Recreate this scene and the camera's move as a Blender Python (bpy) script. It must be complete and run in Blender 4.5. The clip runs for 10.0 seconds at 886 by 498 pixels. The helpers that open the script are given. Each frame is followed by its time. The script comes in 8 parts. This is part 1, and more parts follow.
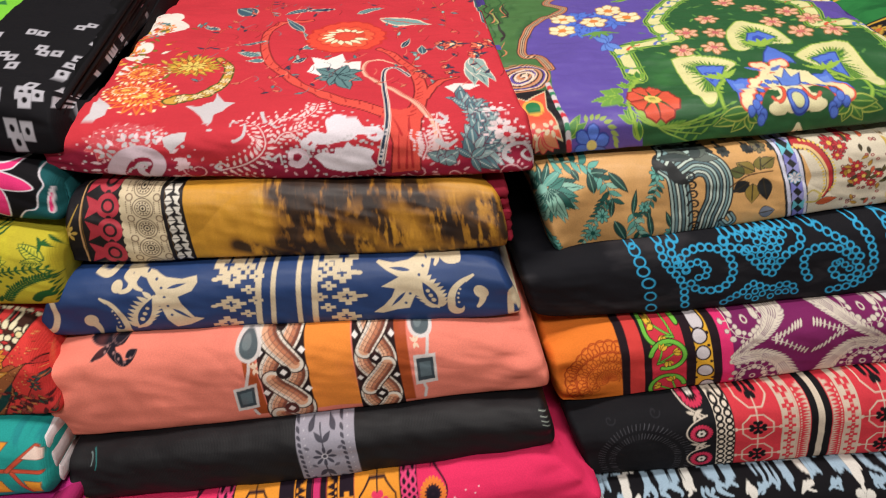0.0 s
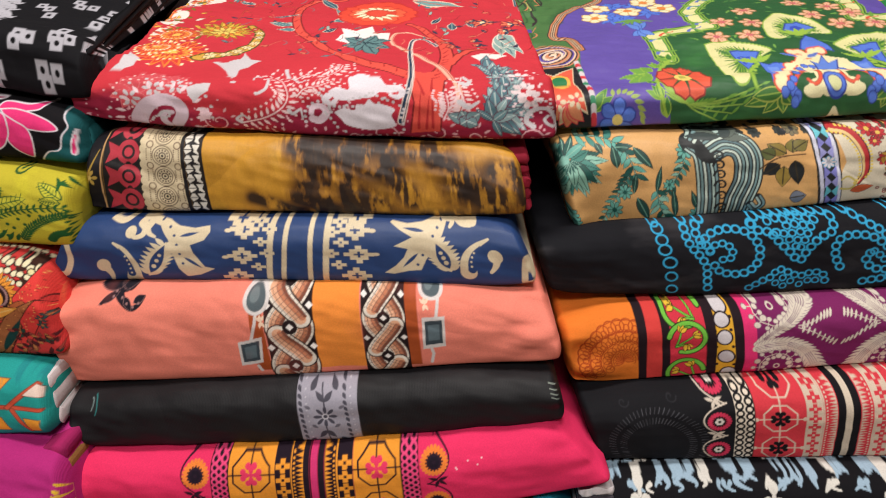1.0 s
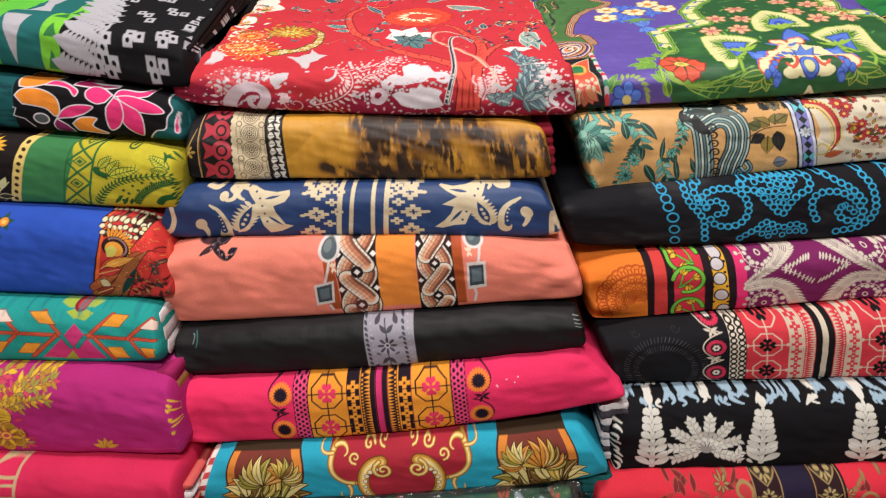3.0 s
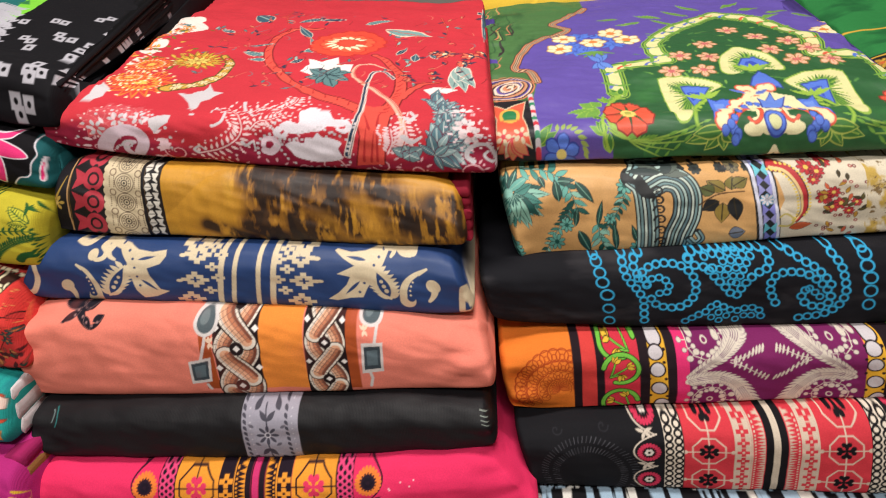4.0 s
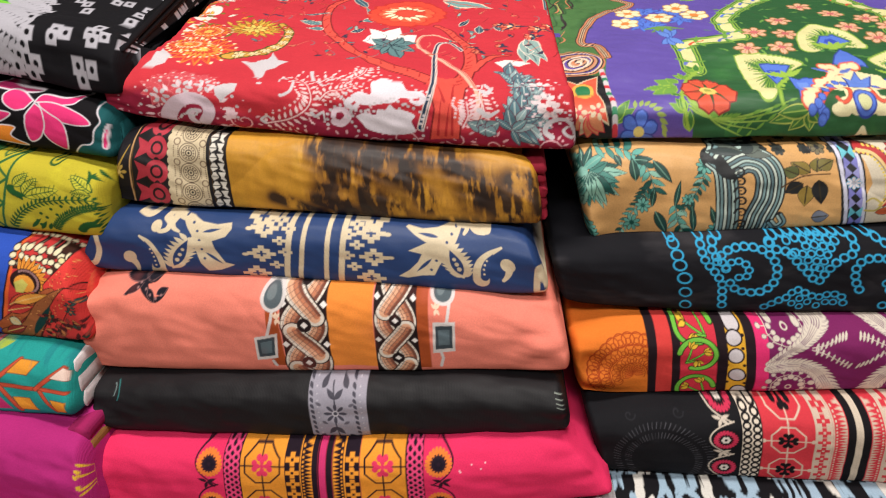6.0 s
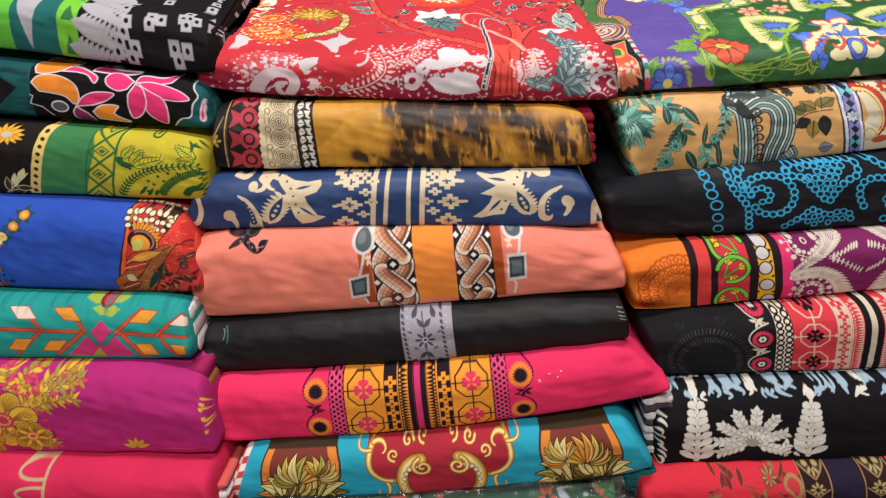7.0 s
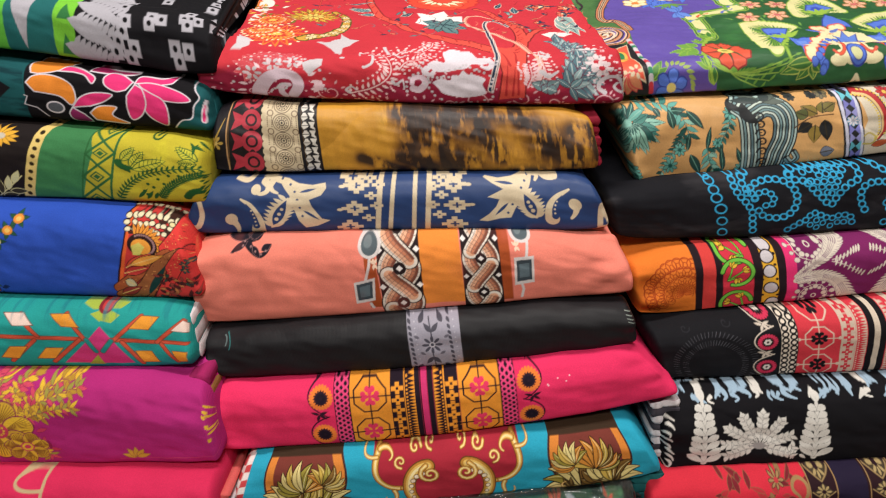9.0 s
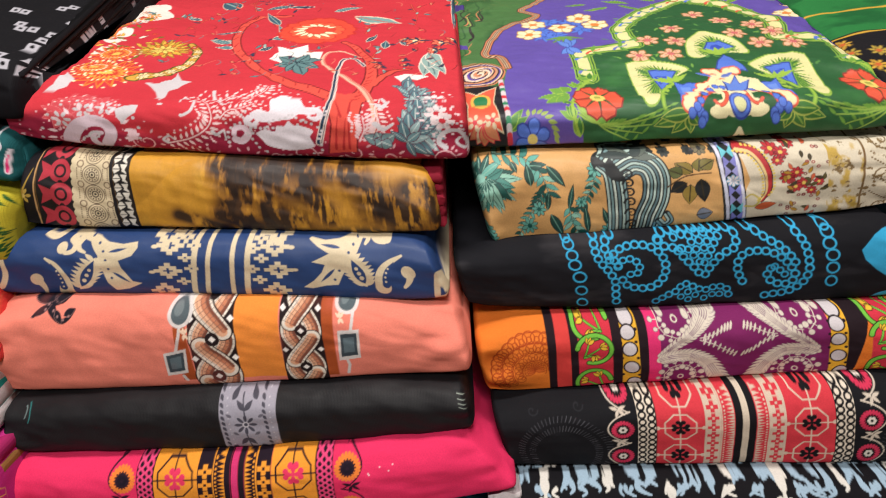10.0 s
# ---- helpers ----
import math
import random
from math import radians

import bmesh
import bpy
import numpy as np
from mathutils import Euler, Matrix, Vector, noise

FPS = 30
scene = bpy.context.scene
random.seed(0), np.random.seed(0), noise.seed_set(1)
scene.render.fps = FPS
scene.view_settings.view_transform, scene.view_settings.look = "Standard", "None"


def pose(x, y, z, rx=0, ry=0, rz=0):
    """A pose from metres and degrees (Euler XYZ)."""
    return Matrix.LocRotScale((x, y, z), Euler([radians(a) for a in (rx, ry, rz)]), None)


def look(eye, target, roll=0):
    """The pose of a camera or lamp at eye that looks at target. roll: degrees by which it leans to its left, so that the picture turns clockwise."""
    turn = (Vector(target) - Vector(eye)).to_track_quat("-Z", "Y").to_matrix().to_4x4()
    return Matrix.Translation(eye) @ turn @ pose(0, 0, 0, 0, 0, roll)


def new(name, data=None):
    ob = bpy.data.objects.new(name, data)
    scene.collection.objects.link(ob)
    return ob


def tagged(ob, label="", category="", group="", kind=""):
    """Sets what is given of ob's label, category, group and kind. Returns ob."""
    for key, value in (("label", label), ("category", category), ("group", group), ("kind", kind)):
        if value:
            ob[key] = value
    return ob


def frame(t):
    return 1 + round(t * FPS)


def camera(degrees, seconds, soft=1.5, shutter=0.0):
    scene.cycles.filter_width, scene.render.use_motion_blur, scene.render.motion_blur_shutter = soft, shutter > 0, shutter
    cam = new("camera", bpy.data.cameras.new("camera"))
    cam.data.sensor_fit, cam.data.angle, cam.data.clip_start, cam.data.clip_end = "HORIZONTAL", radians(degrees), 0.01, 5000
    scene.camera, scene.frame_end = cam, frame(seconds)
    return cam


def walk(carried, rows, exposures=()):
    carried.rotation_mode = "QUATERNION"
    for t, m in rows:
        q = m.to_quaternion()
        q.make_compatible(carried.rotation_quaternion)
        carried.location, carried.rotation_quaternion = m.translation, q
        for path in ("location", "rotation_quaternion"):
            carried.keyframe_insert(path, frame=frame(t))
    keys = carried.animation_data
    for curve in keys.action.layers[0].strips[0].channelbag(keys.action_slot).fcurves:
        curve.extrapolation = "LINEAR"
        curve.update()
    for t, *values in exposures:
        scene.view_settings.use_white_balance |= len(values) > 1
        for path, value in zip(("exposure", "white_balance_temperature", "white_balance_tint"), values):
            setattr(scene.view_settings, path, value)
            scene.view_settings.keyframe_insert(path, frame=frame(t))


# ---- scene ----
cam = camera(66.6, 10.0, soft=1.1)
PATH = [
    (0, (0.003, 0.002, 1.208), (-0.008, 1.905, 0.593), -8.0),
    (0.5, (0.037, 0.046, 1.174), (-0.051, 1.968, 0.628), -6.0),
    (1, (0.009, -0.003, 1.153), (-0.081, 1.928, 0.639), -5.4),
    (1.5, (-0.037, -0.087, 1.137), (-0.119, 1.853, 0.66), -6.0),
    (2, (-0.073, -0.178, 1.11), (-0.14, 1.769, 0.656), -6.3),
    (2.2, (-0.073, -0.194, 1.1), (-0.139, 1.754, 0.654), -6.4),
    (3.3, (0.012, -0.074, 1.15), (-0.125, 1.862, 0.668), -5.8),
    (3.5, (0.03, -0.049, 1.157), (-0.116, 1.886, 0.675), -5.5),
    (4, (0.079, -0.015, 1.171), (-0.091, 1.916, 0.678), -4.8),
    (4.5, (0.095, 0.01, 1.175), (-0.101, 1.932, 0.658), -3.8),
    (5, (0.082, 0.017, 1.174), (-0.138, 1.93, 0.632), -3.0),
    (5.2, (0.081, 0.014, 1.177), (-0.146, 1.922, 0.62), -2.9),
    (6.3, (-0.004, -0.03, 1.162), (-0.166, 1.888, 0.619), -4.6),
    (6.5, (-0.021, -0.056, 1.156), (-0.167, 1.865, 0.617), -5.4),
    (7, (-0.058, -0.098, 1.141), (-0.161, 1.829, 0.614), -6.5),
    (7.5, (-0.088, -0.1, 1.135), (-0.174, 1.831, 0.621), -6.5),
    (8, (-0.127, -0.104, 1.149), (-0.195, 1.828, 0.633), -5.8),
    (8.5, (-0.126, -0.107, 1.149), (-0.184, 1.826, 0.639), -5.7),
    (9, (-0.083, -0.093, 1.141), (-0.121, 1.838, 0.622), -6.1),
    (9.5, (-0.003, -0.057, 1.151), (-0.044, 1.872, 0.622), -6.2),
    (10, (0.079, -0.019, 1.17), (-0.017, 1.907, 0.637), -5.4),
]
walk(cam, [(t, look(eye, target, roll)) for t, eye, target, roll in PATH],
     [(0.0, -0.52), (1.0, -0.47), (2.0, -0.34), (3.5, -0.38), (4.5, -0.34), (6.5, -0.38), (9.0, -0.41), (10.0, -0.36)])

# ---- light: a shop room, an overhead lamp and an added front fill ----
world = bpy.data.worlds.new("world")
scene.world = world
world.use_nodes = True
world.node_tree.nodes["Background"].inputs[0].default_value = (1.0, 0.96, 0.92, 1)
world.node_tree.nodes["Background"].inputs[1].default_value = 0.25


def ceiling_lamp(x, y, power, sx, sy, colour=(1.0, 0.95, 0.9)):
    lamp = bpy.data.lights.new("ceiling_lamp", "AREA")
    lamp.shape, lamp.size, lamp.size_y = "RECTANGLE", sx, sy
    lamp.energy, lamp.color = power, colour
    ob = new("ceiling_lamp", lamp)
    ob.matrix_world = pose(x, y, 2.66)
    return ob


ceiling_lamp(0.12, 0.34, 36, 0.7, 0.25)
# Front fill, added out of view to brighten the fold faces evenly.
ceiling_lamp(0.0, -1.5, 82, 1.4, 0.6)


# ---- tools ----
def rgb(r, g, b):
    """Linear colour from 0..255 display values."""
    out = []
    for v in (r, g, b):
        v /= 255.0
        out.append(v / 12.92 if v <= 0.04045 else ((v + 0.055) / 1.055) ** 2.4)
    out = np.array(out)
    # Mixes in some grey, standing in for veiling glare and sheen.
    return 0.93 * out + 0.07 * out.mean()


def part(name, bm, material, parent, label=""):
    """One mesh object under a thing or a part."""
    me = bpy.data.meshes.new(name)
    bm.to_mesh(me)
    bm.free()
    me.materials.append(material)
    for poly in me.polygons:
        poly.use_smooth = True
    ob = new(name, me)
    ob.parent = parent
    if label:
        ob["label"] = label
    return ob


def smooth01(x):
    x = np.clip(x, 0, 1)
    return x * x * (3 - 2 * x)


def vnoise(x, y, seed):
    """Smooth value noise in -1..1 on arrays."""
    table = np.random.RandomState(seed).uniform(-1, 1, (64, 64))
    x, y = np.broadcast_arrays(np.asarray(x, float), np.asarray(y, float))
    xi, yi = np.floor(x).astype(int), np.floor(y).astype(int)
    fx, fy = smooth01(x - xi), smooth01(y - yi)
    a, b = table[yi % 64, xi % 64], table[yi % 64, (xi + 1) % 64]
    c, d = table[(yi + 1) % 64, xi % 64], table[(yi + 1) % 64, (xi + 1) % 64]
    return (a * (1 - fx) + b * fx) * (1 - fy) + (c * (1 - fx) + d * fx) * fy


def fnoise(x, y, seed, octaves=4):
    total, amp = 0, 1.0
    for k in range(octaves):
        total = total + amp * vnoise(x * 2 ** k, y * 2 ** k, seed + k)
        amp *= 0.5
    return total / 1.9


# ---- materials ----
def cloth_material(name, rough=0.62, sheen=0.15, weave=2600.0, bump=0.25, spec=0.35):
    """Printed cloth: the pigment stands in the mesh's colour layer "print"; weave, slubs and fading come from noise."""
    mat = bpy.data.materials.new(name)
    mat.use_nodes = True
    nt = mat.node_tree
    bsdf = nt.nodes["Principled BSDF"]
    dye = nt.nodes.new("ShaderNodeAttribute")
    dye.attribute_name = "print"
    coord = nt.nodes.new("ShaderNodeTexCoord")
    fine = nt.nodes.new("ShaderNodeTexNoise")
    fine.inputs["Scale"].default_value, fine.inputs["Detail"].default_value = 900, 3
    broad = nt.nodes.new("ShaderNodeTexNoise")
    broad.inputs["Scale"].default_value, broad.inputs["Detail"].default_value = 22, 4
    mix = nt.nodes.new("ShaderNodeMath")
    mix.operation = "ADD"
    ramp = nt.nodes.new("ShaderNodeMapRange")
    ramp.inputs["From Min"].default_value, ramp.inputs["From Max"].default_value = 0.6, 1.4
    ramp.inputs["To Min"].default_value, ramp.inputs["To Max"].default_value = 0.86, 1.12
    mul = nt.nodes.new("ShaderNodeVectorMath")
    mul.operation = "SCALE"
    wave = nt.nodes.new("ShaderNodeTexWave")
    wave.wave_type, wave.bands_direction = "BANDS", "X"
    wave.inputs["Scale"].default_value, wave.inputs["Distortion"].default_value = weave / 6.3, 3.0
    wave.inputs["Detail"].default_value, wave.inputs["Detail Scale"].default_value = 2, 3
    height = nt.nodes.new("ShaderNodeMath")
    height.operation = "ADD"
    bumps = nt.nodes.new("ShaderNodeBump")
    bumps.inputs["Strength"].default_value, bumps.inputs["Distance"].default_value = bump, 0.0006
    link = nt.links.new
    for tex in (fine, broad, wave):
        link(coord.outputs["Object"], tex.inputs["Vector"])
    link(fine.outputs["Fac"], mix.inputs[0])
    link(broad.outputs["Fac"], mix.inputs[1])
    link(mix.outputs[0], ramp.inputs["Value"])
    link(dye.outputs["Color"], mul.inputs[0])
    link(ramp.outputs["Result"], mul.inputs["Scale"])
    link(mul.outputs["Vector"], bsdf.inputs["Base Color"])
    link(fine.outputs["Fac"], height.inputs[0])
    link(wave.outputs["Fac"], height.inputs[1])
    link(height.outputs[0], bumps.inputs["Height"])
    link(bumps.outputs["Normal"], bsdf.inputs["Normal"])
    bsdf.inputs["Roughness"].default_value = rough
    bsdf.inputs["Specular IOR Level"].default_value = spec
    bsdf.inputs["Sheen Weight"].default_value = sheen
    bsdf.inputs["Sheen Roughness"].default_value = 0.4
    return mat


def plain_material(name, colour, rough=0.7, scale=30.0, vary=0.15, metal=0.0, bump=0.1):
    mat = bpy.data.materials.new(name)
    mat.use_nodes = True
    nt = mat.node_tree
    bsdf = nt.nodes["Principled BSDF"]
    coord = nt.nodes.new("ShaderNodeTexCoord")
    tex = nt.nodes.new("ShaderNodeTexNoise")
    tex.inputs["Scale"].default_value, tex.inputs["Detail"].default_value = scale, 6
    ramp = nt.nodes.new("ShaderNodeMix")
    ramp.data_type = "RGBA"
    ramp.inputs[6].default_value = (*(np.array(colour) * (1 - vary)), 1)
    ramp.inputs[7].default_value = (*np.clip(np.array(colour) * (1 + vary), 0, 1), 1)
    bumps = nt.nodes.new("ShaderNodeBump")
    bumps.inputs["Strength"].default_value, bumps.inputs["Distance"].default_value = bump, 0.002
    nt.links.new(coord.outputs["Object"], tex.inputs["Vector"])
    nt.links.new(tex.outputs["Fac"], ramp.inputs[0])
    nt.links.new(ramp.outputs[2], bsdf.inputs["Base Color"])
    nt.links.new(tex.outputs["Fac"], bumps.inputs["Height"])
    nt.links.new(bumps.outputs["Normal"], bsdf.inputs["Normal"])
    bsdf.inputs["Roughness"].default_value = rough
    bsdf.inputs["Metallic"].default_value = metal
    return mat


def film_material(name):
    """Clear plastic film: mostly see-through, with a hard gloss."""
    mat = bpy.data.materials.new(name)
    mat.use_nodes = True
    nt = mat.node_tree
    nt.nodes.remove(nt.nodes["Principled BSDF"])
    out = nt.nodes["Material Output"]
    clear = nt.nodes.new("ShaderNodeBsdfTransparent")
    clear.inputs[0].default_value = (0.95, 0.96, 0.96, 1)
    gloss = nt.nodes.new("ShaderNodeBsdfGlossy")
    gloss.inputs["Roughness"].default_value = 0.07
    haze = nt.nodes.new("ShaderNodeBsdfDiffuse")
    haze.inputs[0].default_value = (0.75, 0.77, 0.78, 1)
    tex = nt.nodes.new("ShaderNodeTexNoise")
    tex.inputs["Scale"].default_value, tex.inputs["Detail"].default_value = 85, 6
    coord = nt.nodes.new("ShaderNodeTexCoord")
    bumps = nt.nodes.new("ShaderNodeBump")
    bumps.inputs["Strength"].default_value, bumps.inputs["Distance"].default_value = 1.0, 0.012
    fresnel = nt.nodes.new("ShaderNodeFresnel")
    fresnel.inputs["IOR"].default_value = 1.75
    one, two = nt.nodes.new("ShaderNodeMixShader"), nt.nodes.new("ShaderNodeMixShader")
    one.inputs[0].default_value = 0.03
    link = nt.links.new
    link(coord.outputs["Object"], tex.inputs["Vector"])
    facet = nt.nodes.new("ShaderNodeTexVoronoi")
    facet.inputs["Scale"].default_value = 95
    warp = nt.nodes.new("ShaderNodeVectorMath")
    warp.operation = "MULTIPLY"
    warp.inputs[1].default_value = (0.55, 1.0, 1.5)
    both = nt.nodes.new("ShaderNodeMath")
    both.operation = "MULTIPLY_ADD"
    both.inputs[1].default_value = 0.8
    link(coord.outputs["Object"], warp.inputs[0])
    link(warp.outputs["Vector"], facet.inputs["Vector"])
    link(facet.outputs["Distance"], both.inputs[0])
    link(tex.outputs["Fac"], both.inputs[2])
    link(both.outputs[0], bumps.inputs["Height"])
    for node in (gloss, haze):
        link(bumps.outputs["Normal"], node.inputs["Normal"])
    link(clear.outputs[0], one.inputs[1])
    link(haze.outputs[0], one.inputs[2])
    link(fresnel.outputs[0], two.inputs[0])
    link(one.outputs[0], two.inputs[1])
    link(gloss.outputs[0], two.inputs[2])
    link(two.outputs[0], out.inputs["Surface"])
    return mat


COTTON = cloth_material("printed_cotton", 0.75, 0.0, spec=0.1)
SATIN = cloth_material("printed_satin", 0.48, 0.0, 3400, 0.15, 0.34)
LINEN = cloth_material("woven_linen", 0.55, 0.0, 1700, 0.1, 0.2)
FILM = film_material("clear_film")
WALL_PAINT = plain_material("wall_paint", (0.36, 0.33, 0.30), 0.8, 8, 0.06)
FLOOR_TILE = plain_material("floor_tile", (0.30, 0.27, 0.24), 0.45, 6, 0.2)
TABLE_WOOD = plain_material("table_wood", (0.24, 0.15, 0.09), 0.5, 14, 0.3)

# ---- the room round the table ----


def box(name, x0, x1, y0, y1, z0, z1, material, parent=None, label="", bevel=0.0):
    bm = bmesh.new()
    bmesh.ops.create_cube(bm, size=1)
    for v in bm.verts:
        v.co = Vector(((x0 + x1) / 2 + v.co.x * (x1 - x0), (y0 + y1) / 2 + v.co.y * (y1 - y0), (z0 + z1) / 2 + v.co.z * (z1 - z0)))
    if bevel:
        bmesh.ops.bevel(bm, geom=bm.edges[:], offset=bevel, segments=2, affect="EDGES")
    ob = part(name, bm, material, parent, label)
    for poly in ob.data.polygons:
        poly.use_smooth = False
    return ob


for name, lims in (
    ("floor", (-2.6, 2.6, -3.1, 2.1, -0.1, 0.0)),
    ("ceiling", (-2.6, 2.6, -3.1, 2.1, 2.7, 2.8)),
    ("wall_north", (-2.6, 2.6, 2.1, 2.2, 0.0, 2.7)),
    ("wall_south", (-2.6, 2.6, -3.2, -3.1, 0.0, 2.7)),
    ("wall_west", (-2.7, -2.6, -3.1, 2.1, 0.0, 2.7)),
    ("wall_east", (2.6, 2.7, -3.1, 2.1, 0.0, 2.7)),
):
    tagged(box(name, *lims, FLOOR_TILE if name == "floor" else WALL_PAINT), kind="structure")

table = tagged(new("display_table"), "dark wooden shop table carrying stacks of folded cloth", "table")
box("tabletop", -0.95, 0.85, 0.30, 1.35, 0.62, 0.66, TABLE_WOOD, table, bevel=0.004)
for lx in (-0.88, 0.78):
    for ly in (0.37, 1.28):
        box("leg", lx - 0.03, lx + 0.03, ly - 0.03, ly + 0.03, 0.0, 0.62, TABLE_WOOD, table, bevel=0.003)


# ---- drawing of prints: a sheet of dye in strip units ----
class Print:
    """Dye on a cloth. xs runs along the fold, ys across it, in the units of the drawing."""

    def __init__(self, xs, ys, base):
        self.xs, self.ys = np.asarray(xs, float), np.asarray(ys, float)
        self.img = np.tile(np.asarray(base, float), (len(self.ys), len(self.xs), 1))
        self.soft = 0.4 * float(np.median(np.abs(np.diff(self.xs))))

    def cut(self, x0, x1, y0, y1):
        m = 2 * self.soft
        i = np.searchsorted(self.xs, [x0 - m, x1 + m])
        j = np.searchsorted(self.ys, [y0 - m, y1 + m])
        if i[0] >= i[1] or j[0] >= j[1]:
            return None
        return slice(j[0], j[1]), slice(i[0], i[1]), self.xs[None, i[0]:i[1]], self.ys[j[0]:j[1], None]

    def lay(self, s, cover, colour):
        old = self.img[s[0], s[1]]
        self.img[s[0], s[1]] = old + (np.asarray(colour) - old) * cover[..., None]

    def edge(self, dist):
        """Cover from a signed distance, negative inside."""
        return np.clip(0.5 - dist / (2 * self.soft), 0, 1)

    def oval(self, x, y, rx, ry, colour, turn=0.0, hole=0.0):
        r = max(rx, ry)
        s = self.cut(x - r, x + r, y - r, y + r)
        if s is None:
            return
        c, n = math.cos(radians(turn)), math.sin(radians(turn))
        dx, dy = s[2] - x, s[3] - y
        a, b = (c * dx + n * dy) / rx, (-n * dx + c * dy) / ry
        q = np.sqrt(a * a + b * b)
        d = (q - 1) * min(rx, ry)
        cover = self.edge(d)
        if hole:
            cover = cover * (1 - self.edge((q - hole) * min(rx, ry)))
        self.lay(s, cover, colour)

    def dot(self, x, y, r, colour, hole=0.0):
        self.oval(x, y, r, r, colour, 0, hole)

    def poly(self, points, colour):
        p = np.array(points, float)
        s = self.cut(p[:, 0].min(), p[:, 0].max(), p[:, 1].min(), p[:, 1].max())
        if s is None:
            return
        x, y = np.broadcast_arrays(s[2], s[3])
        best, inside = np.full(x.shape, 1e9), np.zeros(x.shape, bool)
        for (ax, ay), (bx, by) in zip(p, np.roll(p, -1, 0)):
            ex, ey = bx - ax, by - ay
            t = np.clip(((x - ax) * ex + (y - ay) * ey) / (ex * ex + ey * ey + 1e-9), 0, 1)
            best = np.minimum(best, (x - ax - t * ex) ** 2 + (y - ay - t * ey) ** 2)
            hit = ((ay > y) != (by > y)) & (x < (bx - ax) * (y - ay) / (by - ay + 1e-12) + ax)
            inside ^= hit
        d = np.sqrt(best)
        self.lay(s, self.edge(np.where(inside, -d, d)), colour)

    def rect(self, x0, y0, x1, y1, colour):
        s = self.cut(x0, x1, y0, y1)
        if s is None:
            return
        d = np.maximum(np.maximum(x0 - s[2], s[2] - x1), np.maximum(y0 - s[3], s[3] - y1))
        self.lay(s, self.edge(d), colour)

    def band(self, x0, x1, colour, lean=0.0):
        """A stripe right across the fold."""
        y0, y1 = self.ys[0], self.ys[-1]
        s = self.cut(min(x0, x0 + lean), max(x1, x1 + lean), y0, y1)
        if s is None:
            return
        k = lean * (s[3] - y0) / (y1 - y0)
        self.lay(s, self.edge(np.maximum(x0 + k - s[2], s[2] - x1 - k)), colour)

    def line(self, points, w, colour, w1=None):
        """A stroke of width w at its start and w1 at its end."""
        p = np.array(points, float)
        w1 = w if w1 is None else w1
        m = max(w, w1)
        s = self.cut(p[:, 0].min() - m, p[:, 0].max() + m, p[:, 1].min() - m, p[:, 1].max() + m)
        if s is None:
            return
        best = None
        n = len(p) - 1
        for k in range(n):
            (ax, ay), (bx, by) = p[k], p[k + 1]
            ex, ey = bx - ax, by - ay
            t = np.clip(((s[2] - ax) * ex + (s[3] - ay) * ey) / (ex * ex + ey * ey + 1e-9), 0, 1)
            d = np.sqrt((s[2] - ax - t * ex) ** 2 + (s[3] - ay - t * ey) ** 2) - 0.5 * (w + (w1 - w) * (k + t) / n)
            best = d if best is None else np.minimum(best, d)
        self.lay(s, self.edge(best), colour)

    def curve(self, points, w, colour, w1=None, steps=14):
        self.line(bezier(points, steps), w, colour, w1)

    def leaf(self, x, y, length, width, turn, colour, rim=None, rimw=1.2, vein=None, blunt=False):
        """A pointed leaf from its stalk at x, y."""
        c, n = math.cos(radians(turn)), math.sin(radians(turn))
        for k, (grow, col) in enumerate(((rimw, rim), (0, colour))):
            if col is None:
                continue
            t = np.linspace(0, 1, 9)
            side = (width / 2 + grow) * (np.sin(np.pi * t ** 1.5) ** 0.6 if blunt else np.sin(np.pi * t ** 0.8))
            along = -grow + (length + 2 * grow) * t
            a = np.concatenate([along, along[-2:0:-1]])
            b = np.concatenate([side, -side[-2:0:-1]])
            self.poly(np.stack([x + c * a - n * b, y + n * a + c * b], 1), col)
        if vein is not None:
            self.line([(x, y), (x + c * length * 0.85, y + n * length * 0.85)], max(width * 0.09, self.soft), vein)

    def bloom(self, x, y, r, petals, colour, heart=None, rim=None, turn=0.0, fat=0.9, flat=1.0, rimw=1.2):
        """A round flower."""
        for k in range(petals):
            a = turn + 360 * k / petals
            c, n = math.cos(radians(a)), math.sin(radians(a)) * flat
            self.leaf(x + c * r * 0.1, y + n * r * 0.1, r * 0.9 * math.hypot(c, n), r * 2.6 / petals * fat, math.degrees(math.atan2(n, c)), colour, rim, rimw, None, petals < 13)
        if heart is not None:
            self.oval(x, y, r * 0.28, r * 0.28 * flat, heart)

    def spiral(self, x, y, r, turns, w, colour, start=0.0, w1=None, hand=1, inner=0.12):
        t = np.linspace(0, 1, max(int(12 * turns), 6))
        a = radians(start) + hand * 2 * np.pi * turns * t
        q = r * (1 - (1 - inner) * t)
        self.line(np.stack([x + q * np.cos(a), y + q * np.sin(a)], 1), w, colour, w1)

    def paisley(self, x, y, r, turn, colour, flat=1.0, hand=1):
        """A curled drop with its round end at x, y."""
        c, n = math.cos(radians(turn)), math.sin(radians(turn))
        t = np.linspace(0, 1, 12)
        for k in range(11):
            q = 2.2 * r * t[k]
            bend = hand * 0.9 * r * t[k] ** 2
            rad = r * (1 - t[k]) ** 0.8 + 0.05 * r
            self.dot(x + c * q - n * bend, y + n * q + c * bend, rad, colour)

